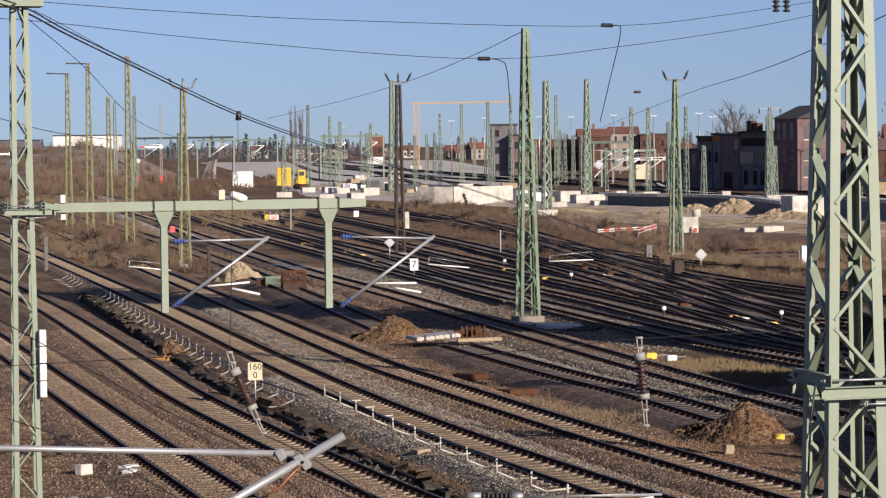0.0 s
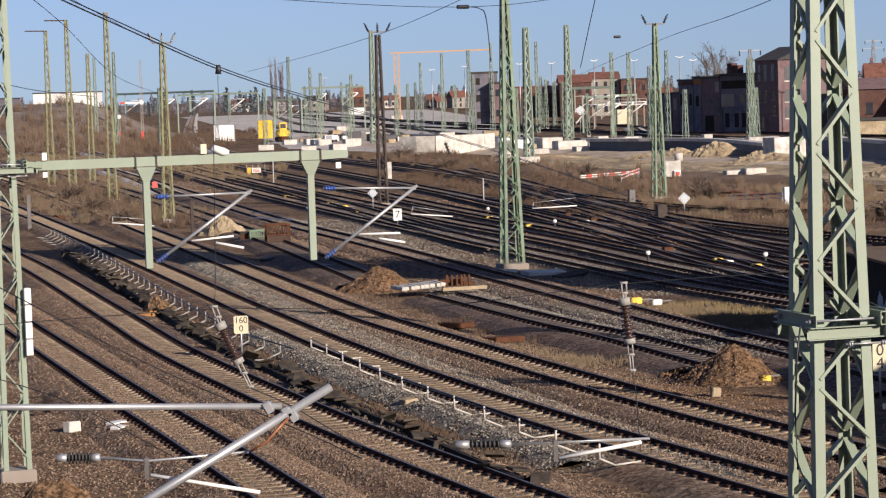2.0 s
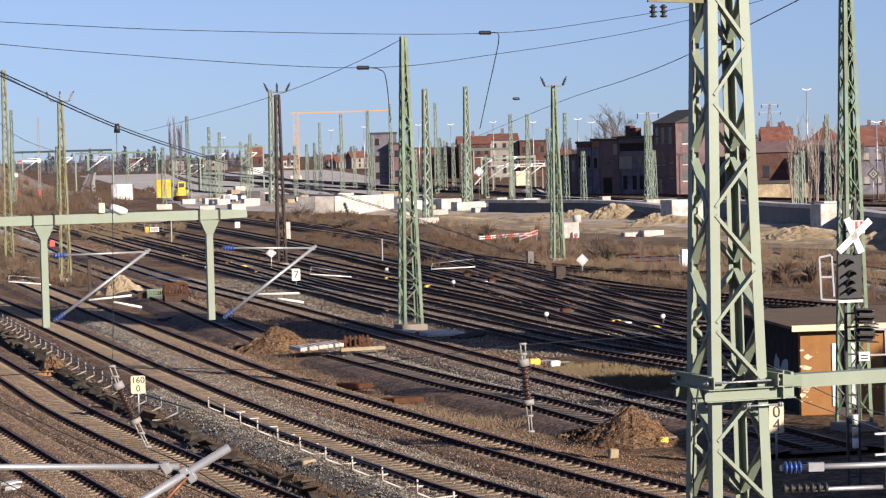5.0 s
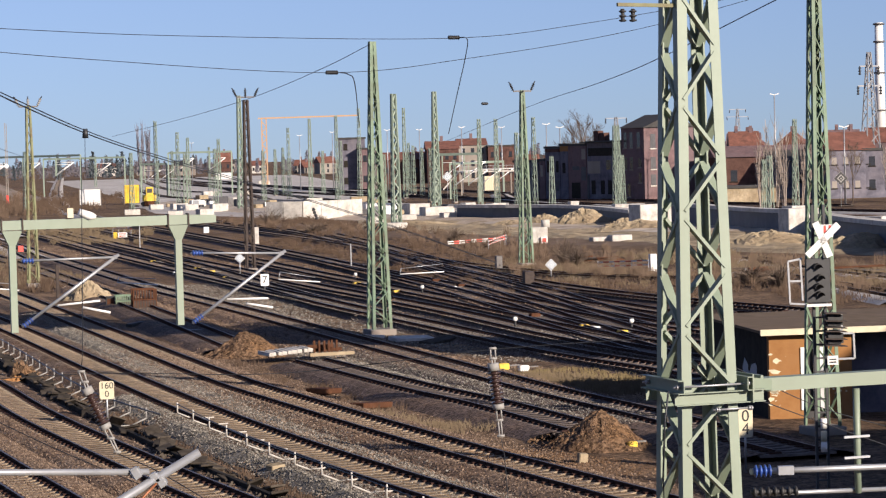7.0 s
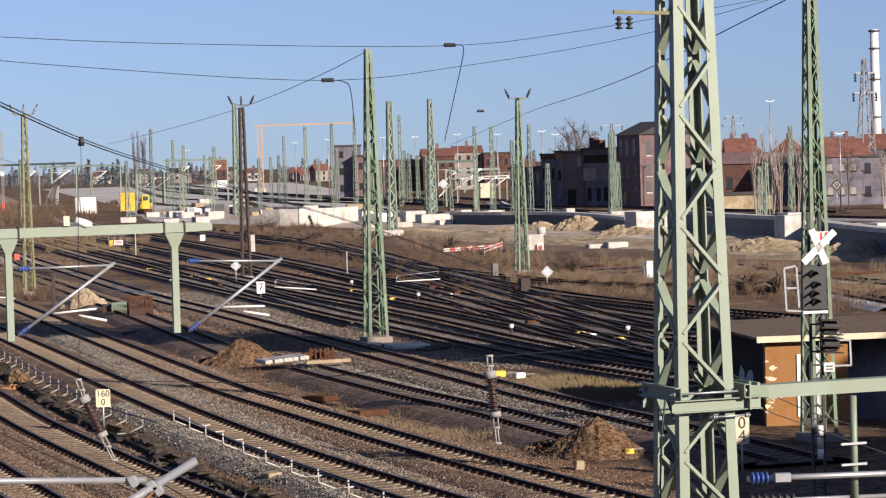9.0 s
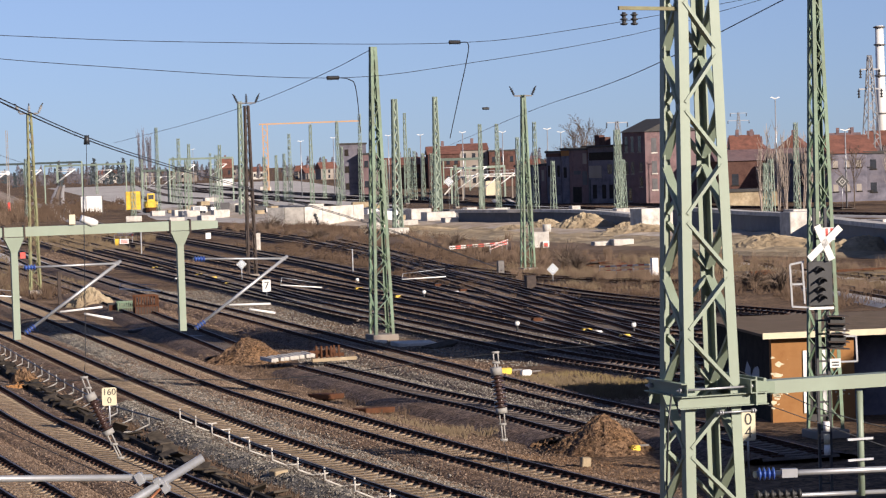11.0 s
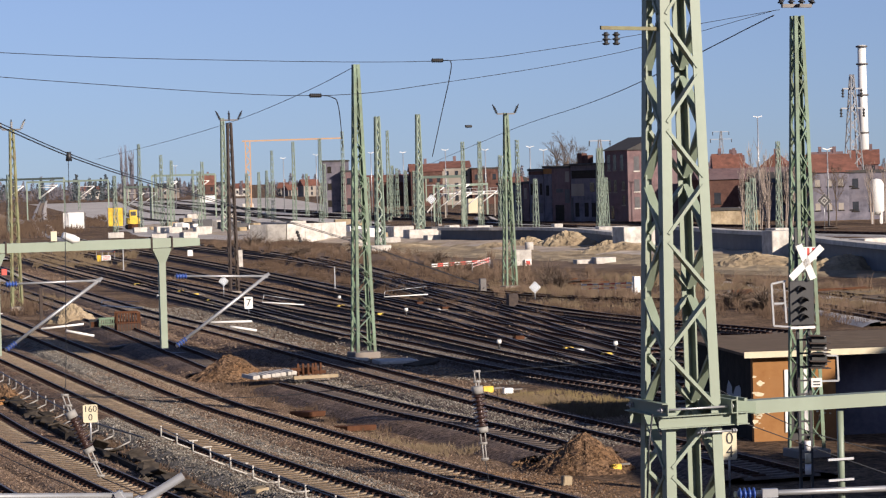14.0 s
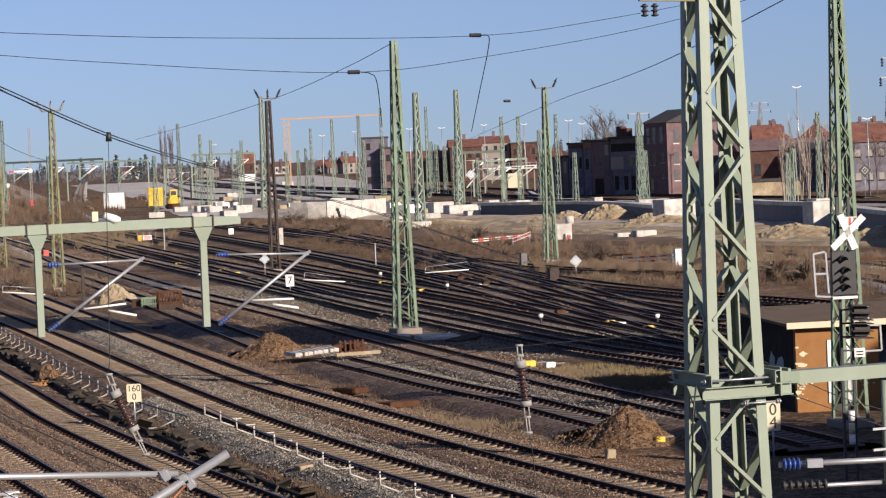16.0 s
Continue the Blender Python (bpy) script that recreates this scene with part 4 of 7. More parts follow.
diamond(19.68, 193.45, 0.9, 0.46, "white and blue diamond sign on a short post")
diamond(-4.34, 207.94, 1.5, 0.42, "white and blue diamond sign on a short post")
diamond(29.78, 483.28, 5.0, 0.95, "white and blue diamond sign high on a post")
diamond(82.15, 376.27, 4.2, 1.1, "dark diamond sign with a pale inner ring", "cap", "black", (1.0, 0.96, 0.56, 0.36, 0.14))


def signal(x, y):
    """Colour-light signal with a cancelled-signal cross."""
    root = thing("light_signal", x, y, 0, "railway light signal marked out of use by a white cross", "signal", rz=3)
    b = bmesh.new()
    for sx in (-0.16, 0.16):
        beam(b, (sx, 0, 0), (sx, 0, 8.0), 0.07, 0.1)
    for i in range(20):
        beam(b, (-0.16, 0, 0.3 + 0.38 * i), (0.16, 0, 0.3 + 0.38 * i), 0.05)
    part("post", b, "dark_steel", root)
    z = 5.9
    b = bmesh.new()
    box(b, -0.42, 0.28, -0.2, -0.14, z - 0.62, z + 0.62)
    bmesh.ops.bevel(b, geom=b.edges[:], offset=0.02, segments=1, affect="EDGES")
    scr = part("signal_screen", b, "dark_steel", root, "dark grey signal screen")
    for dz, dx in ((0.36, -0.12), (0.05, -0.05), (-0.2, -0.1), (-0.42, -0.06)):
        b = bmesh.new()
        n = 12
        ring = [(math.cos(math.pi * k / n) * 0.13, math.sin(math.pi * k / n) * 0.13) for k in range(n + 1)]
        r0 = [b.verts.new((dx + c, -0.2, z + dz + s)) for c, s in ring]
        r1 = [b.verts.new((dx + c * 0.95, -0.46, z + dz + s * 0.85)) for c, s in ring]
        for j in range(n):
            b.faces.new((r0[j], r0[j + 1], r1[j + 1], r1[j]))
        hood = part("lamp_hood", b, "black", scr)
        md = hood.modifiers.new("thick", "SOLIDIFY")
        md.thickness = 0.012
    b = bmesh.new()
    box(b, -0.42, 0.28, -0.26, -0.14, z - 0.72, z - 0.65)
    part("ledge", b, "white", root)
    for a, c in (((-0.16, z + 1.62), (0.24, z + 0.66)), ((0.5, z + 1.55), (-0.4, z + 0.7))):
        b = bmesh.new()
        beam(b, (a[0], -0.32, a[1]), (c[0], -0.32, c[1]), 0.03, 0.19)
        part("cross_bar", b, "white", root, "white cross bar")
    b = bmesh.new()
    box(b, -0.05, 0.36, -0.27, -0.22, z + 1.2, z + 1.55)
    pl = part("plate", b, "white", root, "red and white chequered plate")
    for i in range(3):
        b = bmesh.new()
        box(b, -0.05 + 0.14 * i, 0.02 + 0.14 * i, -0.276, -0.272, z + 1.22 + 0.1 * (i % 2), z + 1.53)
        part("stripe", b, "red", pl)
    # side ladder cage
    b = bmesh.new()
    for q0, q1 in (((-0.9, z + 0.55), (-0.5, z + 0.62)), ((-0.55, z + 0.6), (-0.5, z - 0.55)), ((-0.9, z + 0.55), (-0.86, z - 0.62)), ((-0.86, z - 0.62), (-0.4, z - 0.66)), ((-0.88, z), (-0.52, z))):
        beam(b, (q0[0], -0.1, q0[1]), (q1[0], -0.1, q1[1]), 0.05)
    part("side_frame", b, "galv", root)
    for dz in (-1.12, -1.62):
        b = bmesh.new()
        box(b, 0.04, 0.56, -0.46, -0.12, z + dz - 0.2, z + dz + 0.22)
        bmesh.ops.bevel(b, geom=b.edges[:], offset=0.07, segments=2, affect="EDGES")
        case = part("lamp_case", b, "black", root, "black lamp housing with a brown hood")
        b = bmesh.new()
        for zz in (0.23, 0.02, -0.17):
            beam(b, (0.0, -0.5, z + dz + zz), (0.6, -0.5, z + dz + zz - 0.03), 0.3, 0.03)
        part("hood", b, "rust_mast", case)
    b = bmesh.new()
    for q0, q1 in (((0.55, -0.95), (0.58, -1.4)), ((0.2, -0.92), (0.56, -0.95)), ((0.2, -1.4), (0.58, -1.4)), ((0.9, -1.5), (0.92, -2.2)), ((0.4, -1.48), (0.9, -1.5)), ((0.4, -2.2), (0.92, -2.2))):
        beam(b, (q0[0], -0.2, z + q0[1]), (q1[0], -0.2, z + q1[1]), 0.05)
    part("lamp_frame", b, "galv", root)
    b = bmesh.new()
    box(b, 0.12, 0.42, -0.3, -0.26, z - 2.35, z - 2.1)
    pl = part("name_plate", b, "white", root, "small white plate with two dark bars")
    for dz in (-2.2, -2.28):
        b = bmesh.new()
        box(b, 0.17, 0.37, -0.304, -0.3, z + dz - 0.02, z + dz + 0.02)
        part("bar", b, "dark_steel", pl)
    for dz, m_ in ((-3.85, "white"), (-4.2, "cream"), (-4.5, "white")):
        b = bmesh.new()
        tube(b, [(0.0, -0.2, z + dz), (0.0, -0.2, z + dz - 0.28)], 0.09, 10)
        part("band", b, m_, root)


S_AT = Vector((14.60, 70.00, 3.31))
signal(S_AT.x, S_AT.y)
sig_mast = lattice_mast(17.76, 85.01, 14.76, 0.95, 0.36, "green_mid", G, 1.0, 0.13, 0.09, label="green lattice mast behind the signal")
horns(sig_mast, 15.1, 4, 0.55)


# ---------------------------------------------------------------- brick hut at the side tracks
def hut():
    a = Vector((16.91, 90.00, -0.10))
    root = thing("signal_hut", a.x, a.y, 0, "flat-roofed ochre hut with peeling plaster beside the tracks", "hut", rz=4)
    W, D, Hh = 9.0, 9.5, 2.95
    # side wall and side wing coloured dark to carry the shade on them
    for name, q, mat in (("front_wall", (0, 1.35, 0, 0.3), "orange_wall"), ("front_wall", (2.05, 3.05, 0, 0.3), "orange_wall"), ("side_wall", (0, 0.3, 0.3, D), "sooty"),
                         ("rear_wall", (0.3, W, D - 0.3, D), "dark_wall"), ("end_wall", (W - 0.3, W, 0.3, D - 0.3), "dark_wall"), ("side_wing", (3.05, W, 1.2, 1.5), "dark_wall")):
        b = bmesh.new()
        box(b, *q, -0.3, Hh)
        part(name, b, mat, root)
    for x0, x1 in ((1.15, 1.36), (1.62, 1.76), (1.86, 2.04)):
        b = bmesh.new()
        box(b, x0, x1, -0.05, 0.02, 0.15, 2.4)
        part("window_frame", b, "white", root)
    b = bmesh.new()
    box(b, 1.35, 2.05, 0.1, 0.15, -0.3, Hh)
    part("door", b, "black", root)
    b = bmesh.new()
    box(b, -0.35, W + 0.3, -0.35, D + 0.3, Hh, Hh + 0.1)
    part("roof", b, "felt", root, "brown roofing felt")
    b = bmesh.new()
    box(b, -0.4, W + 0.35, -0.42, -0.352, Hh - 0.06, Hh + 0.16)
    part("fascia", b, "cream", root)
    rnd = random.Random(3)
    for i in range(62):
        x = rnd.choice((rnd.uniform(0.05, 1.1), rnd.uniform(0.02, 0.4), rnd.uniform(2.1, 2.95)))
        z = rnd.choice((rnd.uniform(0.3, 2.4), rnd.gauss(1.0, 0.25)))
        b = bmesh.new()
        n = 7
        r = rnd.uniform(0.015, 0.055) if x > 0.3 else rnd.uniform(0.03, 0.15)
        q = [b.verts.new((x + math.cos(2 * math.pi * k / n) * r * rnd.uniform(0.6, 1.6), -0.004, z + math.sin(2 * math.pi * k / n) * r * rnd.uniform(0.3, 0.9))) for k in range(n)]
        b.faces.new(q)
        part("bare_patch", b, "cream", root, "patch of bare pale plaster")

    for y, z, r in ((2.2, 1.3, 0.55), (2.9, 1.0, 0.5), (3.4, 1.4, 0.4), (6.0, 1.2, 0.6)):
        b = bmesh.new()
        b.faces.new([b.verts.new((-0.004, y + math.cos(k * 0.524) * r * rnd.uniform(0.7, 1.3), z + math.sin(k * 0.524) * r * rnd.uniform(0.6, 1.2))) for k in range(12)])
        part("paint_patch", b, "blue_grey", root, "pale sprayed paint on the dark wall")


hut()


# ---------------------------------------------------------------- along the main line
def shoulder(ctrl, w, label):
    pts = spline(ctrl, 1.2)
    b = bmesh.new()
    rnd = random.Random(5)
    rows = []
    for p, k, s in sides(pts):
        wob = rnd.uniform(-0.12, 0.12)
        rows.append([b.verts.new((p.x + s.x * o, p.y + s.y * o, z)) for o, z in ((-w - 0.35 + wob, -0.16), (-w * 0.5 + wob, 0.06 + rnd.uniform(-0.03, 0.04)), (w * 0.4, 0.07 + rnd.uniform(-0.03, 0.04)), (w + 0.3 - wob, -0.16))])
    for a, c in zip(rows, rows[1:]):
        for j in range(3):
            b.faces.new((a[j], c[j], c[j + 1], a[j + 1]))
    tagged(finish("ballast_shoulder", b, "grey_ballast", smooth=True), label, "ballast", kind="stuff")


shoulder([(-16.71, 165.34), (-10.25, 133.47), (-5.67, 113.00), (-1.85, 96.83), (1.21, 85.18), (3.63, 76.15), (5.61, 69.17), (8.23, 60.11)], 0.75, "strip of pale grey fresh ballast")
shoulder([(-7.12, 104.57), (-4.79, 95.24), (-2.64, 86.89), (-0.47, 79.56), (1.81, 71.76), (3.81, 64.94)], 0.55, "strip of pale grey fresh ballast")


def stones(centre, n, rx, ry, size, mat, label, height=0.0, seed=1, name="gravel"):
    """Loose stones strewn over an oval, heaped up to a height in the middle."""
    rnd = random.Random(seed)
    verts, faces = [], []
    for i in range(n):
        a, q = rnd.uniform(0, 2 * math.pi), math.sqrt(rnd.random())
        x, y = centre[0] + math.cos(a) * q * rx, centre[1] + math.sin(a) * q * ry
        z = height * (1 - q) ** 0.9 - 0.1
        s = size * rnd.uniform(0.4, 1.3)
        k = len(verts)
        for v in ((1, 0, 0), (-0.5, 0.87, 0), (-0.5, -0.87, 0), (0.1, 0, 0.9), (0, 0, -0.6)):
            verts.append((x + (v[0] + rnd.uniform(-0.3, 0.3)) * s, y + (v[1] + rnd.uniform(-0.3, 0.3)) * s, z + (v[2] + rnd.uniform(-0.2, 0.2)) * s))
        faces += [(k, k + 1, k + 3), (k + 1, k + 2, k + 3), (k + 2, k, k + 3), (k + 1, k, k + 4), (k + 2, k + 1, k + 4), (k, k + 2, k + 4)]
    me = bpy.data.meshes.new(name)
    me.from_pydata(verts, [], faces)
    me.materials.append(M[mat])
    return tagged(new(name, me), label, "stones", kind="stuff")


def heap(x, y, r, h, mat, label, seed, stretch=1.0, rough=0.26):
    """Earth heap: a cone with lumps and slumped edges, and stones on it."""
    b = bmesh.new()
    n, m_ = 64, 22
    rings = []
    for i in range(m_ + 1):
        q = i / m_
        ring = []
        for j in range(n):
            a = 2 * math.pi * j / n
            wob = 1 + 0.22 * noise.noise((math.cos(a) * 1.3 + seed, math.sin(a) * 1.3, seed)) + 0.1 * noise.noise((math.cos(a) * 4, math.sin(a) * 4 + seed, 2))
            px, py = math.cos(a) * q * r * wob * stretch, math.sin(a) * q * r * wob
            z = h * (0.55 * (1 - q) + 0.45 * (0.5 + 0.5 * math.cos(math.pi * q)))
            z += rough * h * (noise.noise((px * 1.4 + seed, py * 1.4, 3)) * 0.8 + 0.5 * noise.noise((px * 4, py * 4 + seed, 7)) + 0.35 * noise.noise((px * 11, py * 11, seed))) * min(1, 3 * (1 - q) + 0.15)
            ring.append(b.verts.new((px, py, z - 0.24 * q)))
        rings.append(ring)
    for q0, q1 in zip(rings, rings[1:]):
        for j in range(n):
            b.faces.new((q0[j], q1[j], q1[(j + 1) % n], q0[(j + 1) % n]))
    bmesh.ops.remove_doubles(b, verts=b.verts[:], dist=0.002)
    ob = finish("earth_heap", b, mat)
    ob.matrix_basis = pose(x, y, 0)
    return tagged(ob, label, "earth heap", "earth heaps")


heap(-2.39, 126.25, 2.1, 1.12, "earth_heap", "heap of orange-brown earth between tracks", 1.0, 1.15, 0.14)
heap(10.03, 83.55, 1.85, 1.08, "earth_heap", "heap of rusty brown earth over a track end", 4.0, 1.05, 0.17)
heap(-14.59, 182.60, 2.0, 1.25, "sand", "small heap of pale sand by a rusty crate", 9.0)
heap(-12.43, 116.21, 0.85, 0.75, "earth_heap", "pile of broken brown stones by the cable trough", 6.0, 1.2, 0.5)
heap(-9.00, 59.55, 1.7, 0.85, "earth_heap", "spoil heap of reddish earth at a mast foot", 2.5, 1.3, 0.3)
stones((-12.56, 113.84), 60, 0.9, 1.2, 0.14, "orange_wall", "broken brown and ochre stones", 0.3, 3)
stones((9.82, 83.08), 700, 1.8, 1.8, 0.035, "earth_stones", "clods on the slopes of the earth heap", 1.0, 4)
stones((9.02, 84.96), 350, 1.3, 1.7, 0.05, "earth_stones", "clods slumped from the earth heap", 0.3, 14)
stones((-2.38, 125.88), 350, 1.75, 1.75, 0.04, "earth_stones", "clods on the slopes of the earth heap", 1.25, 5)


def trough(ctrl):
    """Open cable trough: two dark kerbs with tilted broken cover slabs between."""
    root = thing("cable_trough", 0, 0, 0, "open dark cable trough with broken cover slabs", "cable trough")
    pts = spline(ctrl, 0.6)
    # kerbs and bed get a near-black colour for the shade inside the trough
    for o, h in ((-0.42, 0.0), (0.42, 0.24)):
        b = bmesh.new()
        strip(b, pts, [(o - 0.07, -0.4), (o - 0.07, h), (o + 0.07, h), (o + 0.07, -0.4)])
        part("kerb", b, "sooty", root)
    b = bmesh.new()
    strip(b, pts, [(-0.36, -0.095), (0.36, -0.095)])
    part("trough_bed", b, "black", root)
    rnd = random.Random(8)
    sb = bmesh.new()
    box(sb, -0.3, 0.3, -0.26, 0.26, -0.035, 0.035)
    bmesh.ops.bevel(sb, geom=sb.edges[:], offset=0.015, segments=1, affect="EDGES")
    me = bpy.data.meshes.new("cover_slab")
    sb.to_mesh(me), sb.free()
    me.materials.append(M["slab"])
    for i, (p, k, s) in enumerate(sides(pts)):
        if rnd.random() < 0.3:
            continue
        ob = new("cover_slab", me)
        ob.parent = root
        ob.matrix_basis = pose(p.x + s.x * rnd.uniform(-0.1, 0.55), p.y + s.y * rnd.uniform(-0.1, 0.55), rnd.uniform(0.02, 0.38), rnd.uniform(-25, 25), rnd.uniform(-28, 28), math.degrees(math.atan2(k.y, k.x)) + rnd.uniform(-25, 25))


trough([(-23.07, 163.42), (-14.58, 127.17), (-10.61, 109.38), (-7.74, 97.66), (-5.26, 88.73), (-2.98, 80.37), (-0.76, 72.92), (1.08, 66.63), (2.64, 61.33)])


def bracket_row(ctrl, step, side, foot, mat, label, seed):
    """Bent steel cable brackets, one after another along a line."""
    rnd = random.Random(seed)
    for i, (p, k, s) in enumerate(sides(spline(ctrl, step))):
        root = thing("cable_bracket", p.x, p.y, 0, label, "bracket", "cable brackets", rz=math.degrees(math.atan2(k.y, k.x)) - 90 + rnd.uniform(-12, 12))
        for name, a, c in (("upright", (0, 0, 0.72), (0, 0, 0.32)), ("strut", (0, 0, 0.34), (side * 0.55, -0.12, 0.10)), ("foot", (side * 0.55, -0.12, 0.10), (side * (0.55 + foot), -0.12, 0.12))):
            if name == "foot" and foot < 0.1:
                continue
            b = bmesh.new()
            tube(b, [a, c], 0.03, 6)
            part(name, b, mat, root)
        root.rotation_euler.x = radians(rnd.uniform(-6, 6))


bracket_row([(-4.44, 94.38), (-1.79, 83.49), (0.72, 74.55), (2.97, 67.22), (4.75, 62.07)], 2.9, -1, 0.8, "concrete", "bent galvanised cable bracket beside the ballast", 1)
bracket_row([(-27.00, 182.74), (-20.09, 154.46), (-14.01, 127.09), (-8.37, 102.75), (-4.87, 90.71)], 2.5, 1, 0.5, "cap", "bent weathered cable bracket over the trough", 2)
wire([(-4.44, 94.38, 0.66), (-1.79, 83.49, 0.6), (0.72, 74.55, 0.66), (2.97, 67.22, 0.62)], 0.02, "loose dark cable strung along brackets")
wire([(-27.00, 182.74, 0.66), (-20.09, 154.46, 0.55), (-14.01, 127.09, 0.66), (-8.37, 102.75, 0.55), (-4.87, 90.71, 0.66)], 0.03, "loose dark cable strung along brackets")


def buffer():
    a = Vector((0.55, 122.67, 0))
    root = thing("sleeper_stack", a.x, a.y, 0, "stack of rusty steel sleepers and timber at a track end", "sleeper stack", rz=14)
    rnd = random.Random(2)
    for i in range(9):
        b = bmesh.new()
        box(b, -0.13, 0.13, -0.9, 0.9, 0, 0.18)
        bmesh.ops.bevel(b, geom=b.edges[:], offset=0.02, segments=1, affect="EDGES")
        q = part("sleeper", b, "concrete", root)
        q.matrix_basis = pose(-2.1 + 0.24 * i, -0.2 - 0.02 * i, 0.2 + 0.02 * i, 0, rnd.uniform(-8, 8), rnd.uniform(-5, 5))
    for i in range(6):
        b = bmesh.new()
        beam(b, (0, 0, 0), (0, 0, 0.75), 0.09)
        q = part("post", b, "rust_red", root)
        q.location = (0.35 + 0.22 * i, rnd.uniform(-0.3, 0.3), 0.05)
    for y, z, l in ((-0.5, 0.15, 2.2), (0.3, 0.3, 1.8), (0, 0.5, 1.3)):
        b = bmesh.new()
        beam(b, (0, y, z), (l, y, z + 0.02), 0.2, 0.16)
        part("timber", b, "rust_red" if z > 0.2 else "sand", root)


buffer()


def crate(x, y, w, d, h, mat, label, rz=10):
    root = thing("storage_crate", x, y, -0.1, label, "crate", rz=rz)
    for sx in (-1, 1):
        for i in range(7):
            b = bmesh.new()
            beam(b, (sx * w / 2, -d / 2 + d * i / 6, 0), (sx * w / 2, -d / 2 + d * i / 6, h), 0.06)
            part("bar", b, mat, root)
    for sy in (-1, 1):
        for i in range(9):
            b = bmesh.new()
            beam(b, (-w / 2 + w * i / 8, sy * d / 2, 0), (-w / 2 + w * i / 8, sy * d / 2, h), 0.05)
            part("bar", b, mat, root)
        for z in (0.03, h * 0.5, h):
            b = bmesh.new()
            beam(b, (-w / 2, sy * d / 2, z), (w / 2, sy * d / 2, z), 0.08)
            part("rail", b, mat, root)
    b = bmesh.new()
    box(b, -w / 2, w / 2, -d / 2, d / 2, 0.05, h * 0.45)
    part("load", b, "rust_mast", root)


crate(-9.87, 167.89, 1.5, 1.3, 1.35, "rust_red", "rusty wire mesh crate")
crate(-11.42, 172.09, 1.2, 1.0, 0.75, "green_mid", "low green wire basket")
b = bmesh.new()
box(b, -0.3, 0.3, -0.3, 0.3, -0.1, 0.6)
box(b, -0.22, 0.22, -0.32, -0.29, 0.05, 0.45, 1)
q = finish("steel_box", b, ["black", "rust_red"])
q.matrix_basis = pose(-12.35, 172.26, 0)
tagged(q, "dark steel box with a red opening", "box")


from mathutils.bvhtree import BVHTree


def ground_tree():
    """Search tree of the ground, the ballast beds and the shoulders."""
    bpy.context.view_layer.update()
    verts, polys = [], []
    for ob in bpy.data.objects:
        if ob.type == "MESH" and ob.name.split(".")[0] in ("ground", "ballast_bed", "ballast_shoulder"):
            k = len(verts)
            verts += [ob.matrix_world @ v.co for v in ob.data.vertices]
            polys += [[k + i for i in p.vertices] for p in ob.data.polygons]
    return BVHTree.FromPolygons(verts, polys)


GROUND = ground_tree()


def strewn(ctrl, width, n, size, mat, label, seed, even):
    """Loose stones scattered along a strip, lying on the ground or the ballast."""
    rng = np.random.default_rng(seed)
    P = np.array([(p.x, p.y, s.x, s.y) for p, k, s in sides(spline(ctrl, 0.5))])
    q = P[rng.integers(0, len(P), n)]
    off = (rng.uniform(-1, 1, n) if even else rng.normal(0, 0.6, n)) * width
    x = q[:, 0] + q[:, 2] * off + rng.normal(0, 0.25, n)
    y = q[:, 1] + q[:, 3] * off + rng.normal(0, 0.25, n)
    s = size * rng.uniform(0.35, 1.3, n) ** 1.5
    down = Vector((0, 0, -1))
    z = np.zeros(n)
    for i in range(n):
        hit = GROUND.ray_cast(Vector((x[i], y[i], 5)), down)[0]
        z[i] = hit.z if hit else 0.0
    c0 = np.stack([x, y, z - 0.15 * s], 1)
    shape = np.array([(1, 0, 0), (-0.5, 0.87, 0), (-0.5, -0.87, 0), (0.1, 0, 0.75)])
    v = c0[:, None] + (shape[None] + rng.normal(0, 0.22, (n, 4, 3))) * s[:, None, None]
    k = 4 * np.arange(n)[:, None, None]
    f_ = (k + np.array([(0, 1, 3), (1, 2, 3), (2, 0, 3)])[None]).reshape(-1, 3)
    me = bpy.data.meshes.new("loose_stones")
    me.from_pydata(v.reshape(-1, 3).tolist(), [], f_.tolist())
    me.materials.append(M[mat])
    return tagged(new("loose_stones", me), label, "stones", kind="stuff")


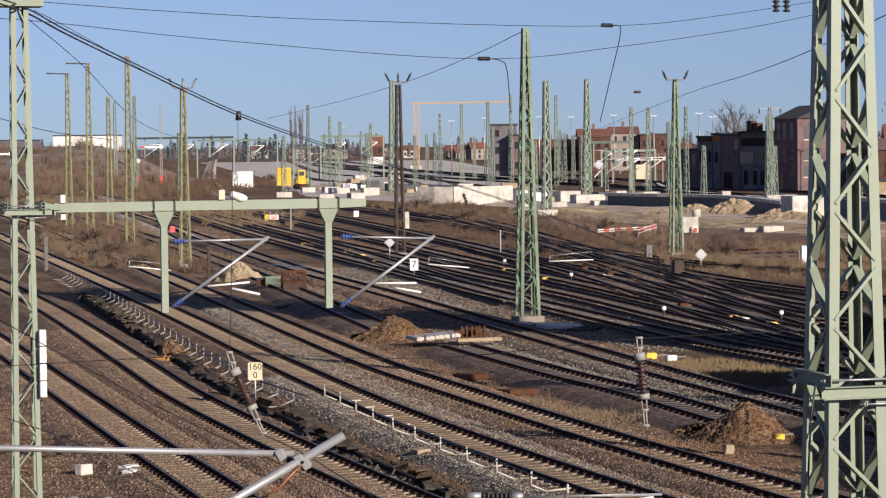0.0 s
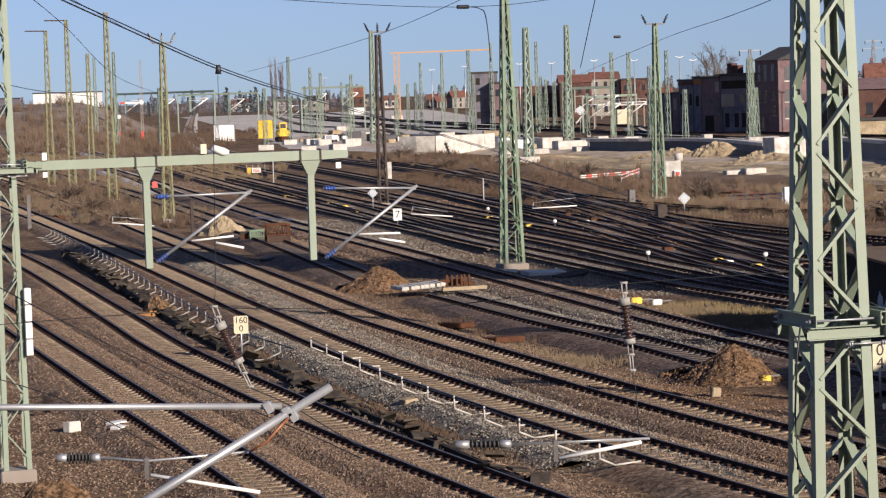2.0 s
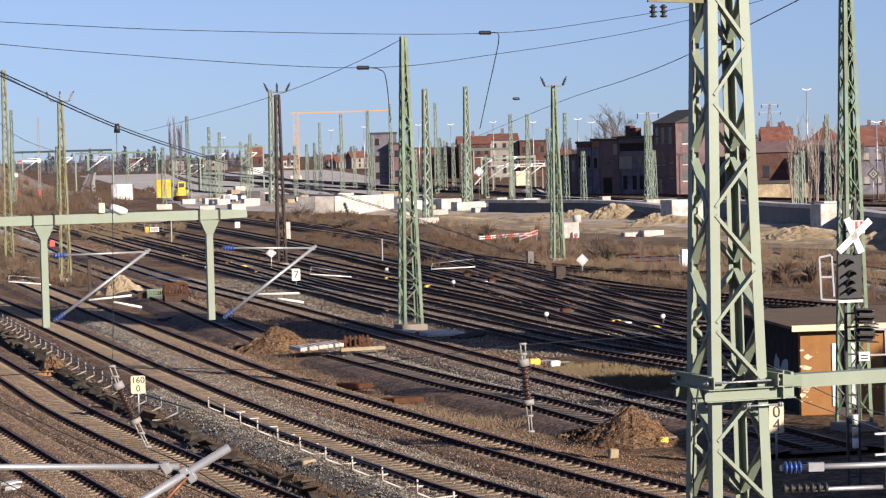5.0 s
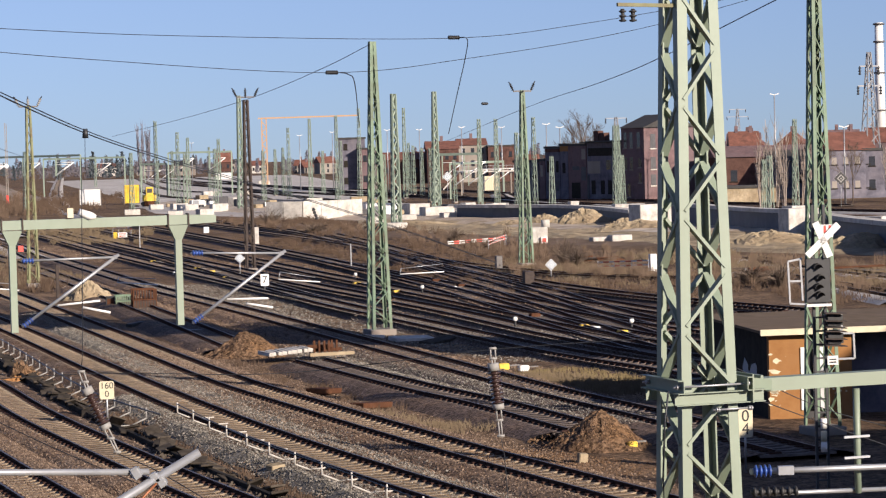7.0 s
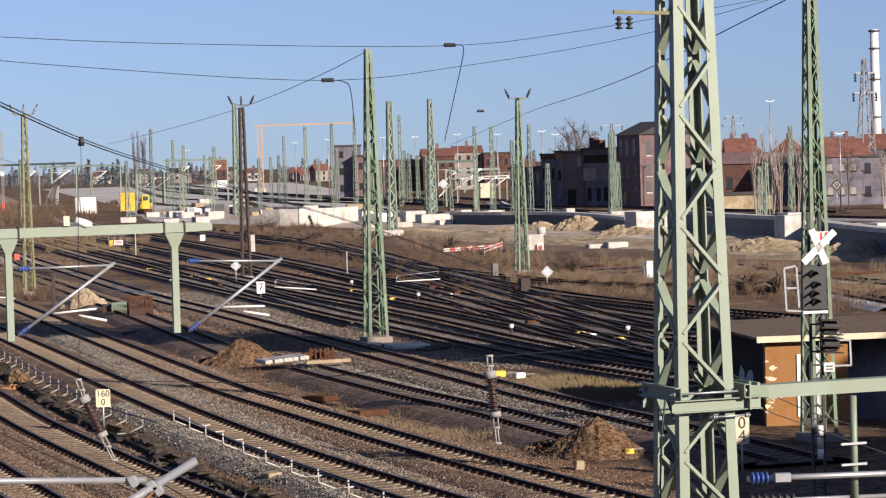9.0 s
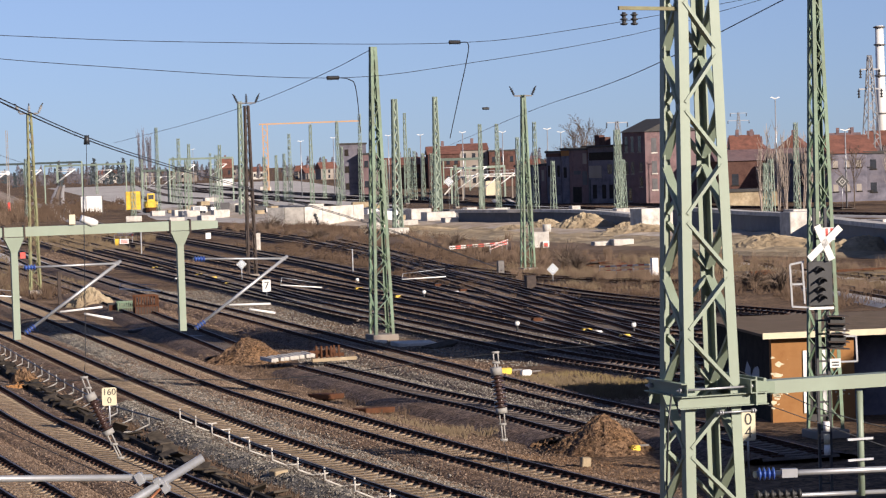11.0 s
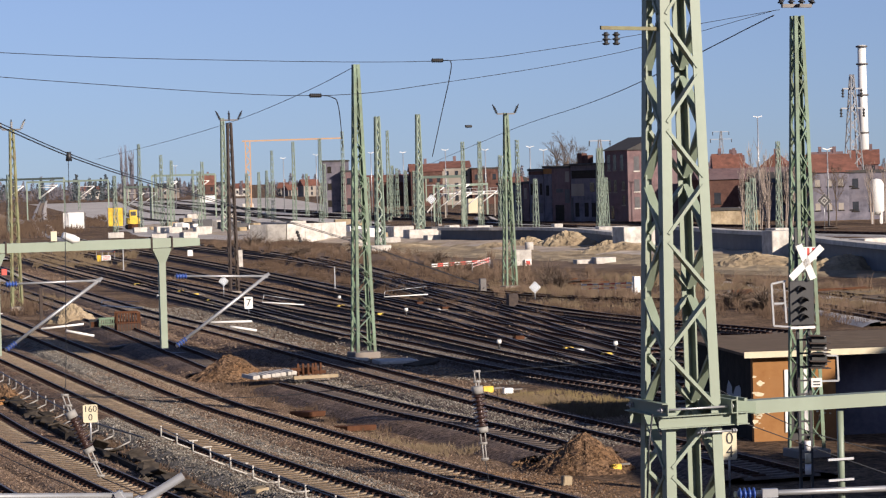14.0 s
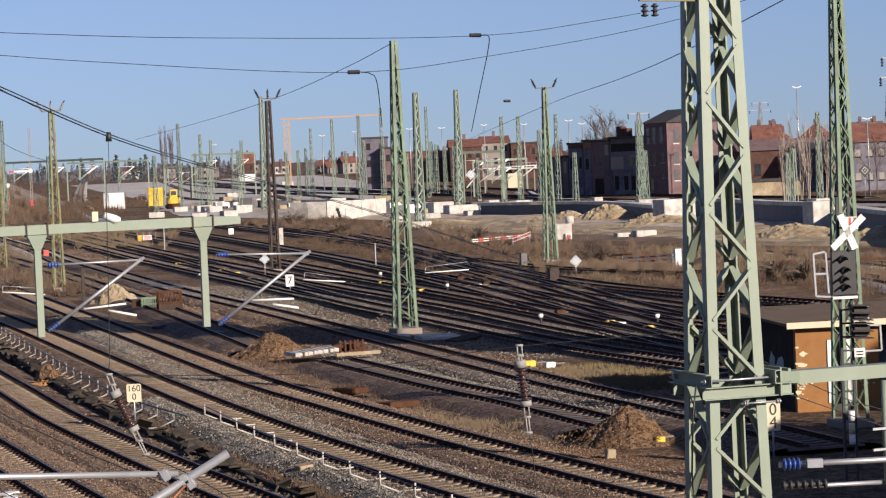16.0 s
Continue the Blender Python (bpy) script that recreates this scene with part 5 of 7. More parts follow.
for seed_, (ctrl_, w_, n_, s_, m_, even_) in enumerate((
    ([(-20.57, 109.19), (-16.18, 94.75), (-11.56, 77.67), (-8.90, 67.87), (-6.84, 60.25)], 3.2, 40000, 0.038, "brown_stones", 1),
    ([(-21.28, 131.85), (-13.72, 103.34), (-9.40, 86.66), (-5.35, 73.28), (-2.70, 64.43)], 2.1, 50000, 0.034, "brown_stones", 1),
    ([(-16.71, 165.34), (-5.67, 113.00), (1.21, 85.18), (5.61, 69.17), (7.78, 61.87)], 0.75, 26000, 0.042, "grey_stones", 0),
    ([(-7.12, 104.57), (-2.64, 86.89), (1.81, 71.76), (3.81, 64.94)], 0.6, 12000, 0.042, "grey_stones", 0),
    ([(-8.30, 130.82), (-4.05, 109.98), (0.29, 92.12), (3.77, 79.20), (7.12, 68.84)], 1.6, 30000, 0.036, "brown_stones", 1),
    ([(-6.50, 129.80), (-0.60, 106.89), (4.29, 89.82), (8.01, 77.42), (10.02, 70.89)], 2.0, 34000, 0.036, "brown_stones", 1),
    ([(0.44, 128.84), (5.28, 110.26), (9.96, 96.24), (12.07, 88.15)], 1.3, 14000, 0.045, "grey_stones", 1),
    ([(-8.83, 177.12), (-2.85, 151.66), (3.30, 128.44), (9.04, 111.23), (13.43, 98.07)], 2.6, 24000, 0.05, "brown_stones", 1),
    ([(6.29, 81.98), (8.68, 78.78), (10.82, 76.50)], 2.0, 6000, 0.035, "earth_stones", 1),
    ([(-19.75, 151.78), (-8.18, 100.39), (-4.31, 85.35), (-1.46, 75.25), (1.08, 66.63)], 1.0, 9000, 0.055, "brown_stones", 0),
    ([(-4.23, 83.71), (-1.44, 74.60), (1.07, 66.12)], 0.5, 700, 0.12, "slab", 0),
    ([(-22.11, 219.15), (-10.42, 177.42), (-2.80, 149.07)], 2.5, 10000, 0.055, "brown_stones", 1),
    ([(-8.23, 201.20), (2.29, 156.22), (9.23, 131.50), (15.07, 119.74)], 5.0, 30000, 0.055, "grey_stones", 1),
    ([(-32.54, 302.94), (-10.06, 246.48), (5.13, 198.34), (15.41, 148.69)], 7.0, 26000, 0.075, "brown_stones", 1),
    ([(-6.21, 75.89), (-3.79, 68.56), (-1.80, 62.97), (0.15, 57.43)], 2.0, 24000, 0.034, "brown_stones", 1),
    ([(-1.42, 72.97), (1.06, 65.62), (2.85, 60.04), (4.48, 55.32)], 1.9, 22000, 0.036, "brown_stones", 1),
    ([(7.12, 68.84), (8.77, 64.11), (10.15, 59.57)], 2.0, 14000, 0.036, "brown_stones", 1),
)):
    strewn(ctrl_, w_, n_, s_, m_, "loose stones strewn along the tracks", seed_ + 30, even_)

# registration arms over the yard tracks
for q0, q1, q2, q3 in (
    ((-18.54, 150.00, 2.55), (-16.18, 151.00, 2.24), (-18.50, 150.00, 2.91), (-16.41, 151.00, 2.61)), ((-10.33, 150.00, 2.59), (-8.02, 151.00, 2.32), (-10.26, 150.00, 2.89), (-8.18, 151.00, 2.69)),
    ((-0.95, 160.00, 2.01), (1.66, 161.00, 1.72), (-0.84, 160.00, 2.47), (1.37, 161.00, 2.01)), ((7.12, 170.00, 1.63), (10.13, 171.00, 1.67), (7.20, 170.00, 2.01), (10.06, 171.00, 2.20)),
):
    root = thing("steady_arm", *q0, "white registration arm over a yard track", "catenary arm", "steady arms")
    o = Vector(q0)
    for name, e0, e1, r in (("steady_tube", q0, q1, 0.045), ("arm", q2, q3, 0.022), ("hanger", q0, q2, 0.03)):
        b = bmesh.new()
        tube(b, [Vector(e0) - o, Vector(e1) - o], r, 6)
        part(name, b, "white" if r > 0.04 else "galv", root)

# weathered plates and boards lying about
rnd = random.Random(17)
for i, (x, y, w, d, m_) in enumerate(((1.12, 105.91, 1.3, 1.0, "rust_red"), (2.86, 99.20, 1.6, 0.9, "rust_red"), (9.89, 105.68, 0.9, 0.7, "rust_mast"), (10.28, 102.62, 0.9, 0.6, "rust_mast"), (-9.48, 75.90, 0.55, 0.4, "white"), (-9.27, 74.84, 0.5, 0.35, "white"), (-10.87, 76.27, 0.5, 0.3, "concrete"),
        (-5.53, 78.28, 0.5, 0.3, "concrete"), (-0.73, 79.30, 0.5, 0.4, "sand"), (6.13, 133.98, 2.2, 1.2, "concrete"), (3.66, 136.44, 2.0, 1.2, "concrete"), (7.49, 131.75, 2.4, 0.9, "slab"), (-5.02, 144.04, 2.6, 0.5, "blue_steel"), (-9.50, 152.74, 1.2, 0.5, "black"), (-31.22, 218.05, 1.4, 0.8, "rust_red"), (8.93, 79.48, 0.3, 0.25, "sand"))):
    b = bmesh.new()
    h_ = 0.14 if w < 0.7 else 0.03
    box(b, -w / 2, w / 2, -d / 2, d / 2, -0.2, h_)
    bmesh.ops.bevel(b, geom=b.edges[:], offset=0.03, segments=1, affect="EDGES")
    q = finish("rubble_slab", b, m_)
    q.matrix_basis = pose(x, y, 0, rnd.uniform(-5, 5), rnd.uniform(-5, 5), rnd.uniform(0, 60))
    tagged(q, {"rust_red": "rusty steel plate lying in the soil", "rust_mast": "dark rusty scrap lying in grass", "white": "white lump of rubble on the ground", "blue_steel": "blue-grey steel trough lying by the track"}.get(m_, "flat concrete slab lying between tracks"), "rubble", "rubble")


rnd = random.Random(23)
for cx_, cy_, n_, l_ in ((26.5, 218.0, 9, 2.6), (35.1, 189.5, 10, 2.4), (42.0, 188.0, 9, 4.5), (41.5, 178.0, 7, 4.0)):
    root = thing("scrap_pile", cx_, cy_, -0.1, "pile of rusty steel bars lying in dry scrub", "scrap", "scrap piles", rz=rnd.uniform(-20, 20))
    for i in range(n_):
        b = bmesh.new()
        z_, a_ = 0.12 + 0.09 * (i // 2), rnd.uniform(-0.5, 0.5)
        o_ = Vector((rnd.uniform(-1.6, 1.6), rnd.uniform(-0.8, 0.8), z_))
        d_ = Vector((math.cos(a_), math.sin(a_), rnd.uniform(-0.04, 0.06))) * l_ * rnd.uniform(0.5, 1.0) * 0.5
        beam(b, o_ - d_, o_ + d_, rnd.uniform(0.08, 0.2), rnd.uniform(0.08, 0.16))
        part("steel_bar", b, rnd.choice(("rust_red", "rust_red", "rust_mast", "old_steel")), root)


# ---------------------------------------------------------------- yard equipment
def point_machine(x, y, mat, label, s=1.0, rz=20):
    root = thing("point_machine", x, y, 0, label, "point machine", "point machines", rz=rz)
    b = bmesh.new()
    box(b, -0.38 * s, 0.38 * s, -0.25 * s, 0.25 * s, -0.05, 0.34 * s)
    bmesh.ops.bevel(b, geom=b.edges[:], offset=0.05 * s, segments=2, affect="EDGES")
    part("housing", b, mat, root)
    b = bmesh.new()
    beam(b, (0.3 * s, 0, 0.12), (1.2 * s, 0, 0.12), 0.06)
    part("drive_rod", b, "old_steel", root)


YM = "yellow point machine beside the rails"
for x, y in ((4.67, 188.96), (7.10, 176.23), (-6.89, 215.64), (-8.39, 222.52), (15.59, 136.39), (16.99, 131.19), (-13.19, 240.61), (9.21, 112.95), (-5.40, 204.31)):
    point_machine(x, y, "yellow", YM, 0.7)
point_machine(10.87, 82.20, "yellow", "small yellow box beside the earth heap", 0.42)
for x, y in ((11.29, 179.81), (-9.95, 216.35), (16.04, 135.04), (10.05, 111.97)):
    point_machine(x, y, "white", "white equipment box beside the rails", 0.6)
for x, y in ((11.94, 181.19), (10.58, 189.40), (13.87, 146.41)):
    point_machine(x, y, "rust_red", "rusty equipment box beside the rails", 0.8)


def dwarf(x, y, rz=0):
    root = thing("dwarf_signal", x, y, 0, "small white ground signal lantern", "signal", "ground signals", rz=rz)
    b = bmesh.new()
    tube(b, [(0, 0, -0.1), (0, 0, 0.4)], 0.06, 8)
    part("post", b, "black", root)
    b = bmesh.new()
    bmesh.ops.create_uvsphere(b, u_segments=12, v_segments=8, radius=0.14)
    for v in b.verts:
        v.co = Vector((v.co.x, v.co.y * 0.7, v.co.z * 1.05 + 0.5))
    part("lantern", b, "white", root, smooth=True)
    b = bmesh.new()
    box(b, -0.09, 0.09, -0.12, 0.12, 0.62, 0.66)
    part("cap", b, "black", root)


for x, y in ((12.06, 138.68), (17.90, 134.34), (8.81, 174.49), (4.76, 195.74)):
    dwarf(x, y, 10)


def post(x, y, h, mat, label, w=0.14, name="marker_post"):
    b = bmesh.new()
    box(b, -w / 2, w / 2, -w / 2, w / 2, -0.2, h)
    bmesh.ops.bevel(b, geom=b.edges[:], offset=0.02, segments=1, affect="EDGES")
    q = finish(name, b, mat)
    q.matrix_basis = pose(x, y, 0, 0, 0, 10)
    return tagged(q, label, "post", "marker posts")


post(27.52, 193.53, 1.5, "white", "white concrete marker post in dry grass", 0.5)
post(5.02, 220.45, 2.0, "galv", "thin grey steel post between tracks", 0.1)
post(-17.15, 186.15, 2.3, "rust_mast", "short rusty steel post", 0.24)
post(-31.05, 198.85, 2.6, "old_steel", "dark steel cabinet post by the line", 0.3)
post(-17.21, 288.48, 3.4, "galv", "thin grey steel post between tracks", 0.12)
post(16.63, 205.22, 1.2, "old_steel", "short steel tension weight post", 0.5)
post(16.83, 181.75, 1.0, "rust_mast", "dark relay box by the tracks", 0.7)
post(-4.13, 284.50, 1.9, "concrete", "small concrete cabinet at a mast foot", 0.7)


def low_signal(x, y, rz=5):
    root = thing("shunting_signal", x, y, -0.1, "white concrete box with a red signal lamp", "signal", rz=rz)
    b = bmesh.new()
    box(b, -0.85, 0.85, -0.6, 0.6, 0, 1.75)
    bmesh.ops.bevel(b, geom=b.edges[:], offset=0.03, segments=1, affect="EDGES")
    part("box", b, "concrete", root)
    b = bmesh.new()
    tube(b, [(0.75, 0, 1.7), (0.75, 0, 2.5)], 0.45, 12)
    part("drum", b, "concrete", root)
    b = bmesh.new()
    box(b, 0.1, 0.75, -0.95, -0.7, 0.02, 0.75)
    lamp = part("lamp_case", b, "white", root)
    b = bmesh.new()
    box(b, 0.23, 0.62, -0.98, -0.955, 0.2, 0.62)
    part("red_lens", b, "red", lamp, "bright red lens")


low_signal(25.59, 263.54)


def barrier(x0, y0, x1, y1, h, label):
    root = thing("barrier", x0, y0, 0, label, "barrier", "red and white barriers")
    L = Vector((x1 - x0, y1 - y0, 0))
    n = max(4, int(L.length / 0.6))
    for z in (h, h * 0.45):
        for i in range(n):
            b = bmesh.new()
            beam(b, L * (i / n) + Vector((0, 0, z + 0.25 * i / n)), L * ((i + 1) / n) + Vector((0, 0, z + 0.25 * (i + 1) / n)), 0.05, 0.1)
            part("stripe", b, "red" if i % 2 else "white", root)
    for i in range(4):
        b = bmesh.new()
        beam(b, L * (i / 3) + Vector((0, 0, -0.2)), L * (i / 3) + Vector((0, 0, h + 0.1)), 0.06)
        part("leg", b, "galv", root)


barrier(16.07, 263.06, 22.16, 264.54, 0.4, "fallen red and white striped barrier in scrub")
barrier(19.72, 255.76, 22.41, 266.11, 0.6, "red and white striped barrier in scrub")
barrier(24.27, 201.58, 27.68, 197.09, 0.6, "red and white striped site barrier")
barrier(-23.18, 330.92, -20.17, 320.44, 0.9, "red and white closed-track barrier")

root = thing("track_sign", -20.66, 311.69, 0, "white board with red bars and a yellow lamp", "sign", rz=5)
b = bmesh.new()
box(b, -0.55, 0.55, -0.04, 0.0, 0.35, 0.95)
plate = part("board", b, "white", root)
for z in (0.5, 0.65, 0.8):
    b = bmesh.new()
    box(b, -0.42, 0.42, -0.052, -0.045, z - 0.04, z + 0.04)
    part("bar", b, "red", plate)
b = bmesh.new()
box(b, -1.1, -0.65, -0.1, 0.1, 0.2, 1.0)
part("lamp", b, "yellow", root)
for x in (-0.88, 0.0):
    b = bmesh.new()
    beam(b, (x, 0.05, -0.2), (x, 0.05, 0.6), 0.08)
    part("post", b, "rust_mast", root)

# semaphore signals at the far throat
for x, y, h, d, full in ((-64.82, 587.44, 9.2, -1, 18.9), (-70.57, 590.83, 6.0, 0, 6.2), (-96.68, 570.53, 8.0, -1, 8.2)):
    root = thing("semaphore_signal", x, y, 0, "white semaphore signal with a red and white arm", "signal", "semaphores")
    b = bmesh.new()
    for s in (-0.25, 0.25):
        beam(b, (s, 0, -0.3), (s * 0.7, 0, full), 0.12)
    for i in range(int(full / 0.8)):
        e_ = 0.22 if i % 2 else -0.22
        beam(b, (e_, 0, 0.8 * i), (-e_, 0, 0.8 * i + 0.8), 0.07)
    part("post", b, "plaster", root, "pale lattice post")
    b = bmesh.new()
    tube(b, [(0, -0.2, h - 0.1), (0, 0, h - 0.1)], 0.5, 16)
    part("disc", b, "white", root)
    if d:
        for i in range(4):
            b = bmesh.new()
            beam(b, (d * (0.5 + 1.1 * i), -0.1, h - 0.15), (d * (1.6 + 1.1 * i), -0.1, h - 0.12), 0.1, 0.42)
            part("arm", b, "white" if i != 3 else "red", root)
    b = bmesh.new()
    beam(b, (0, 0, -0.2), (0, 0, 2.4), 0.55, 0.5)
    part("base", b, "red", root)


# ---------------------------------------------------------------- grass and scrub
def grass(ctrl, width, n, h, mat, label, seed):
    """Dry blades scattered along a line."""
    rng = np.random.default_rng(seed)
    pts = sides(spline(ctrl, 1.0))
    P = np.array([(p.x, p.y, s.x, s.y) for p, k, s in pts])
    row = P[rng.integers(0, len(P), n)]
    clump = rng.normal(0, 0.5, (max(8, n // 25), 3))
    which = rng.integers(0, len(clump), n)
    base = row[rng.integers(0, n, len(clump))][which]
    off = (rng.random(len(clump)) * 2 - 1)[which] * width
    x = base[:, 0] + base[:, 2] * off + rng.normal(0, 0.22, n)
    y = base[:, 1] + base[:, 3] * off + rng.normal(0, 0.35, n)
    hh = h * rng.uniform(0.35, 1.15, n) * rng.uniform(0.5, 1.2, len(clump))[which]
    lean = rng.normal(0, 0.4, (n, 2)) * hh[:, None]
    w = rng.uniform(0.010, 0.028, n) * max(1, h / 0.4)
    v = np.zeros((n, 3, 3))
    v[:, 0] = np.stack([x - w, y, np.full(n, -0.2)], 1)
    v[:, 1] = np.stack([x + w, y, np.full(n, -0.2)], 1)
    v[:, 2] = np.stack([x + lean[:, 0], y + lean[:, 1], hh - 0.1], 1)
    me = bpy.data.meshes.new("dry_grass")
    me.from_pydata(v.reshape(-1, 3).tolist(), [], np.arange(3 * n).reshape(-1, 3).tolist())
    me.materials.append(M[mat])
    return tagged(new("dry_grass", me), label, "grass", kind="stuff")


DRY = "dry straw-coloured grass"
grass([(9.58, 108.92), (11.81, 104.95), (14.23, 102.18)], 1.9, 4200, 0.30, "straw", DRY, 1)
grass([(10.6, 112.0), (12.4, 107.5), (14.6, 103.5)], 2.6, 3600, 0.17, "green_straw", "yellow-green grass tufts beside a track", 17)
grass([(2.43, 95.33), (4.41, 92.29), (6.48, 89.61)], 1.1, 1000, 0.24, "straw", DRY, 2)
grass([(-4.97, 135.59), (0.37, 112.27), (4.63, 96.80)], 1.2, 1000, 0.22, "scrub", "low brown weeds between tracks", 3)
grass([(-0.21, 302.88), (10.34, 263.10), (15.98, 227.02), (19.37, 186.77), (24.67, 174.29), (30.81, 169.64)], 9, 16000, 0.55, "scrub", "brown winter scrub and dry grass", 4)
grass([(33.71, 193.15), (35.59, 174.50), (36.99, 152.78)], 5, 6000, 0.5, "scrub", "brown winter scrub and dry grass", 5)
grass([(15.98, 227.02), (21.59, 187.96), (25.56, 177.76)], 4, 2600, 0.42, "straw", DRY, 6)
grass([(-44.2, 324.7), (-36.0, 270.0), (-30.0, 237.0), (-22.0, 208.0)], 6.5, 14000, 0.55, "straw", DRY, 14)
grass([(34.0, 230.0), (36.4, 208.1), (40.0, 186.0), (43.0, 170.0)], 5.0, 9000, 0.6, "straw", DRY, 15)
grass([(20.9, 210.0), (23.4, 198.0), (29.0, 186.0)], 3.5, 6000, 0.5, "straw", DRY, 16)
grass([(-47.41, 307.61), (-37.22, 268.55), (-27.31, 225.86), (-20.55, 194.96)], 3.5, 6000, 0.8, "scrub", "brown winter scrub and dry grass", 7)
grass([(-72.42, 450.88), (-56.06, 404.92), (-41.02, 382.11), (-24.72, 333.91)], 9, 9000, 1.0, "straw", DRY, 8)
grass([(-31.28, 349.15), (-22.88, 299.90), (-20.87, 309.60)], 4, 4000, 0.7, "straw", DRY, 9)
grass([(-5.52, 394.49), (5.08, 341.22), (11.75, 298.99)], 8, 6000, 0.9, "scrub", "brown winter scrub and dry grass", 10)
grass([(-7.78, 98.10), (-4.31, 85.35), (-1.46, 75.51), (1.09, 67.15)], 0.8, 2600, 0.3, "scrub", "brown winter weeds by the trough", 11)
grass([(-17.47, 114.43), (-9.40, 86.66), (-5.35, 73.28), (-3.43, 67.47)], 0.7, 1500, 0.14, "scrub", "low brown weeds between tracks", 12)
grass([(-155.47, 1025.75), (-95.52, 807.56), (-52.61, 618.95)], 25, 9000, 1.4, "scrub", "brown winter scrub and dry grass", 13)


def bush(x, y, r, h, seed, mat="twig", label="bare brown thorn bush"):
    rnd = random.Random(seed)
    b = bmesh.new()
    for i in range(150):
        a, q = rnd.uniform(0, 6.283), rnd.random() ** 0.6
        e = Vector((math.cos(a) * q * r, math.sin(a) * q * r, h * (1 - 0.5 * q * q) * rnd.uniform(0.4, 1.1)))
        m_ = e * 0.5 + Vector((rnd.uniform(-0.1, 0.1), rnd.uniform(-0.1, 0.1), 0.1)) * r
        tube(b, [(m_.x * 0.3, m_.y * 0.3, -0.15), m_, e], [0.035, 0.025, 0.008], 3, cap=False)
    q = finish("bush", b, mat)
    q.matrix_basis = pose(x, y, 0)
    return tagged(q, label, "bush", "bushes")


for i, (x, y, r, h) in enumerate(((23.49, 219.38, 1.7, 2.3), (23.61, 211.73, 1.6, 1.8), (17.72, 277.86, 1.8, 1.6), (2.60, 317.31, 2.5, 1.8), (-3.51, 367.37, 3.0, 2.4), (-29.90, 226.47, 2.2, 1.6), (-24.77, 204.75, 1.8, 1.3), (-35.67, 253.19, 2.4, 1.9), (32.02, 176.70, 1.6, 1.5), (33.14, 172.10, 1.5, 1.8))):
    bush(x, y, r, h, i)


def bare_tree(x, y, h, seed, spread=0.4, mat="twig", label="bare brown winter tree without leaves"):
    """Trunk, limbs and fine twigs, without leaves."""
    rnd = random.Random(seed)
    root = thing("tree", x, y, 0, label, "tree", "bare trees")
    trunk, crown = bmesh.new(), bmesh.new()
    tube(trunk, [(0, 0, -0.3), (0.02 * h * rnd.uniform(-1, 1), 0, h * 0.3), (0, 0.02 * h * rnd.uniform(-1, 1), h * 0.62), (0, 0, h * 0.9)], [h * 0.013, h * 0.01, h * 0.006, h * 0.002], 6)

    def grow(p, d, length, r, depth):
        q = p + d * length
        tube(crown, [p, p.lerp(q, 0.5) + Vector((rnd.uniform(-1, 1), rnd.uniform(-1, 1), rnd.uniform(-0.3, 0.6))) * length * 0.07, q], [r, r * 0.7, r * 0.4], 3, cap=False)
        if depth:
            for _ in range(4):
                nd = (d + Vector((rnd.uniform(-1, 1), rnd.uniform(-1, 1), rnd.uniform(-0.35, 0.7))) * 0.75).normalized()
                grow(p.lerp(q, rnd.uniform(0.45, 1.0)), nd, length * rnd.uniform(0.45, 0.7), r * 0.55, depth - 1)

    for i in range(9):
        z = h * (0.25 + 0.6 * i / 9)
        a = rnd.uniform(0, 6.283)
        grow(Vector((0, 0, z)), Vector((math.cos(a) * spread * 1.6, math.sin(a) * spread * 1.6, 0.9)).normalized(), h * 0.3 * (1.15 - 0.5 * i / 9), h * 0.007, 3)
    part("trunk", trunk, mat, root)
    part("crown", crown, mat, root)
    return root


# ---------------------------------------------------------------- building site in the middle distance
b = bmesh.new()
rows = []
for p, k, s in sides(spline([(-30.58, 567.25), (-7.99, 434.35), (6.67, 389.35), (17.62, 365.16), (28.58, 308.42), (40.79, 283.66), (54.37, 266.70)], 3.0)):
    rows.append([b.verts.new((p.x + s.x * o, p.y + s.y * o, z + (0.4 if o > -20 else 0.05) * noise.noise((p.x / 6 + o, p.y / 6, 4)))) for o, z in ((-34, -0.3), (-28, 0.02), (-14, 0.2), (-4, 0.25), (4, -0.6))])
for a, c in zip(rows, rows[1:]):
    for j in range(4):
        b.faces.new((a[j], c[j], c[j + 1], a[j + 1]))
bmesh.ops.recalc_face_normals(b, faces=b.faces[:])
tagged(finish("site_ground", b, "site", smooth=True), "pale trampled sand of a building site", "ground", kind="structure")

b = bmesh.new()
rows = []
for y, x0, x1 in ((405, -2, 24), (450, -20, 24), (490, -31, 24), (560, -36, 24), (700, -53, 26), (950, -86, 24), (1320, -135, 10)):
    rows.append([b.verts.new((x0 + (x1 - x0) * i / 8, y + 9 * noise.noise((i * 1.7, y, 3)), -0.03 if 0 < i < 8 else -0.25)) for i in range(9)])
for a, c in zip(rows, rows[1:]):
    for j in range(8):
        b.faces.new((a[j], a[j + 1], c[j + 1], c[j]))
tagged(finish("gravel_field", b, "gravel_pale"), "pale grey gravel field of the new yard", "ground", kind="structure")

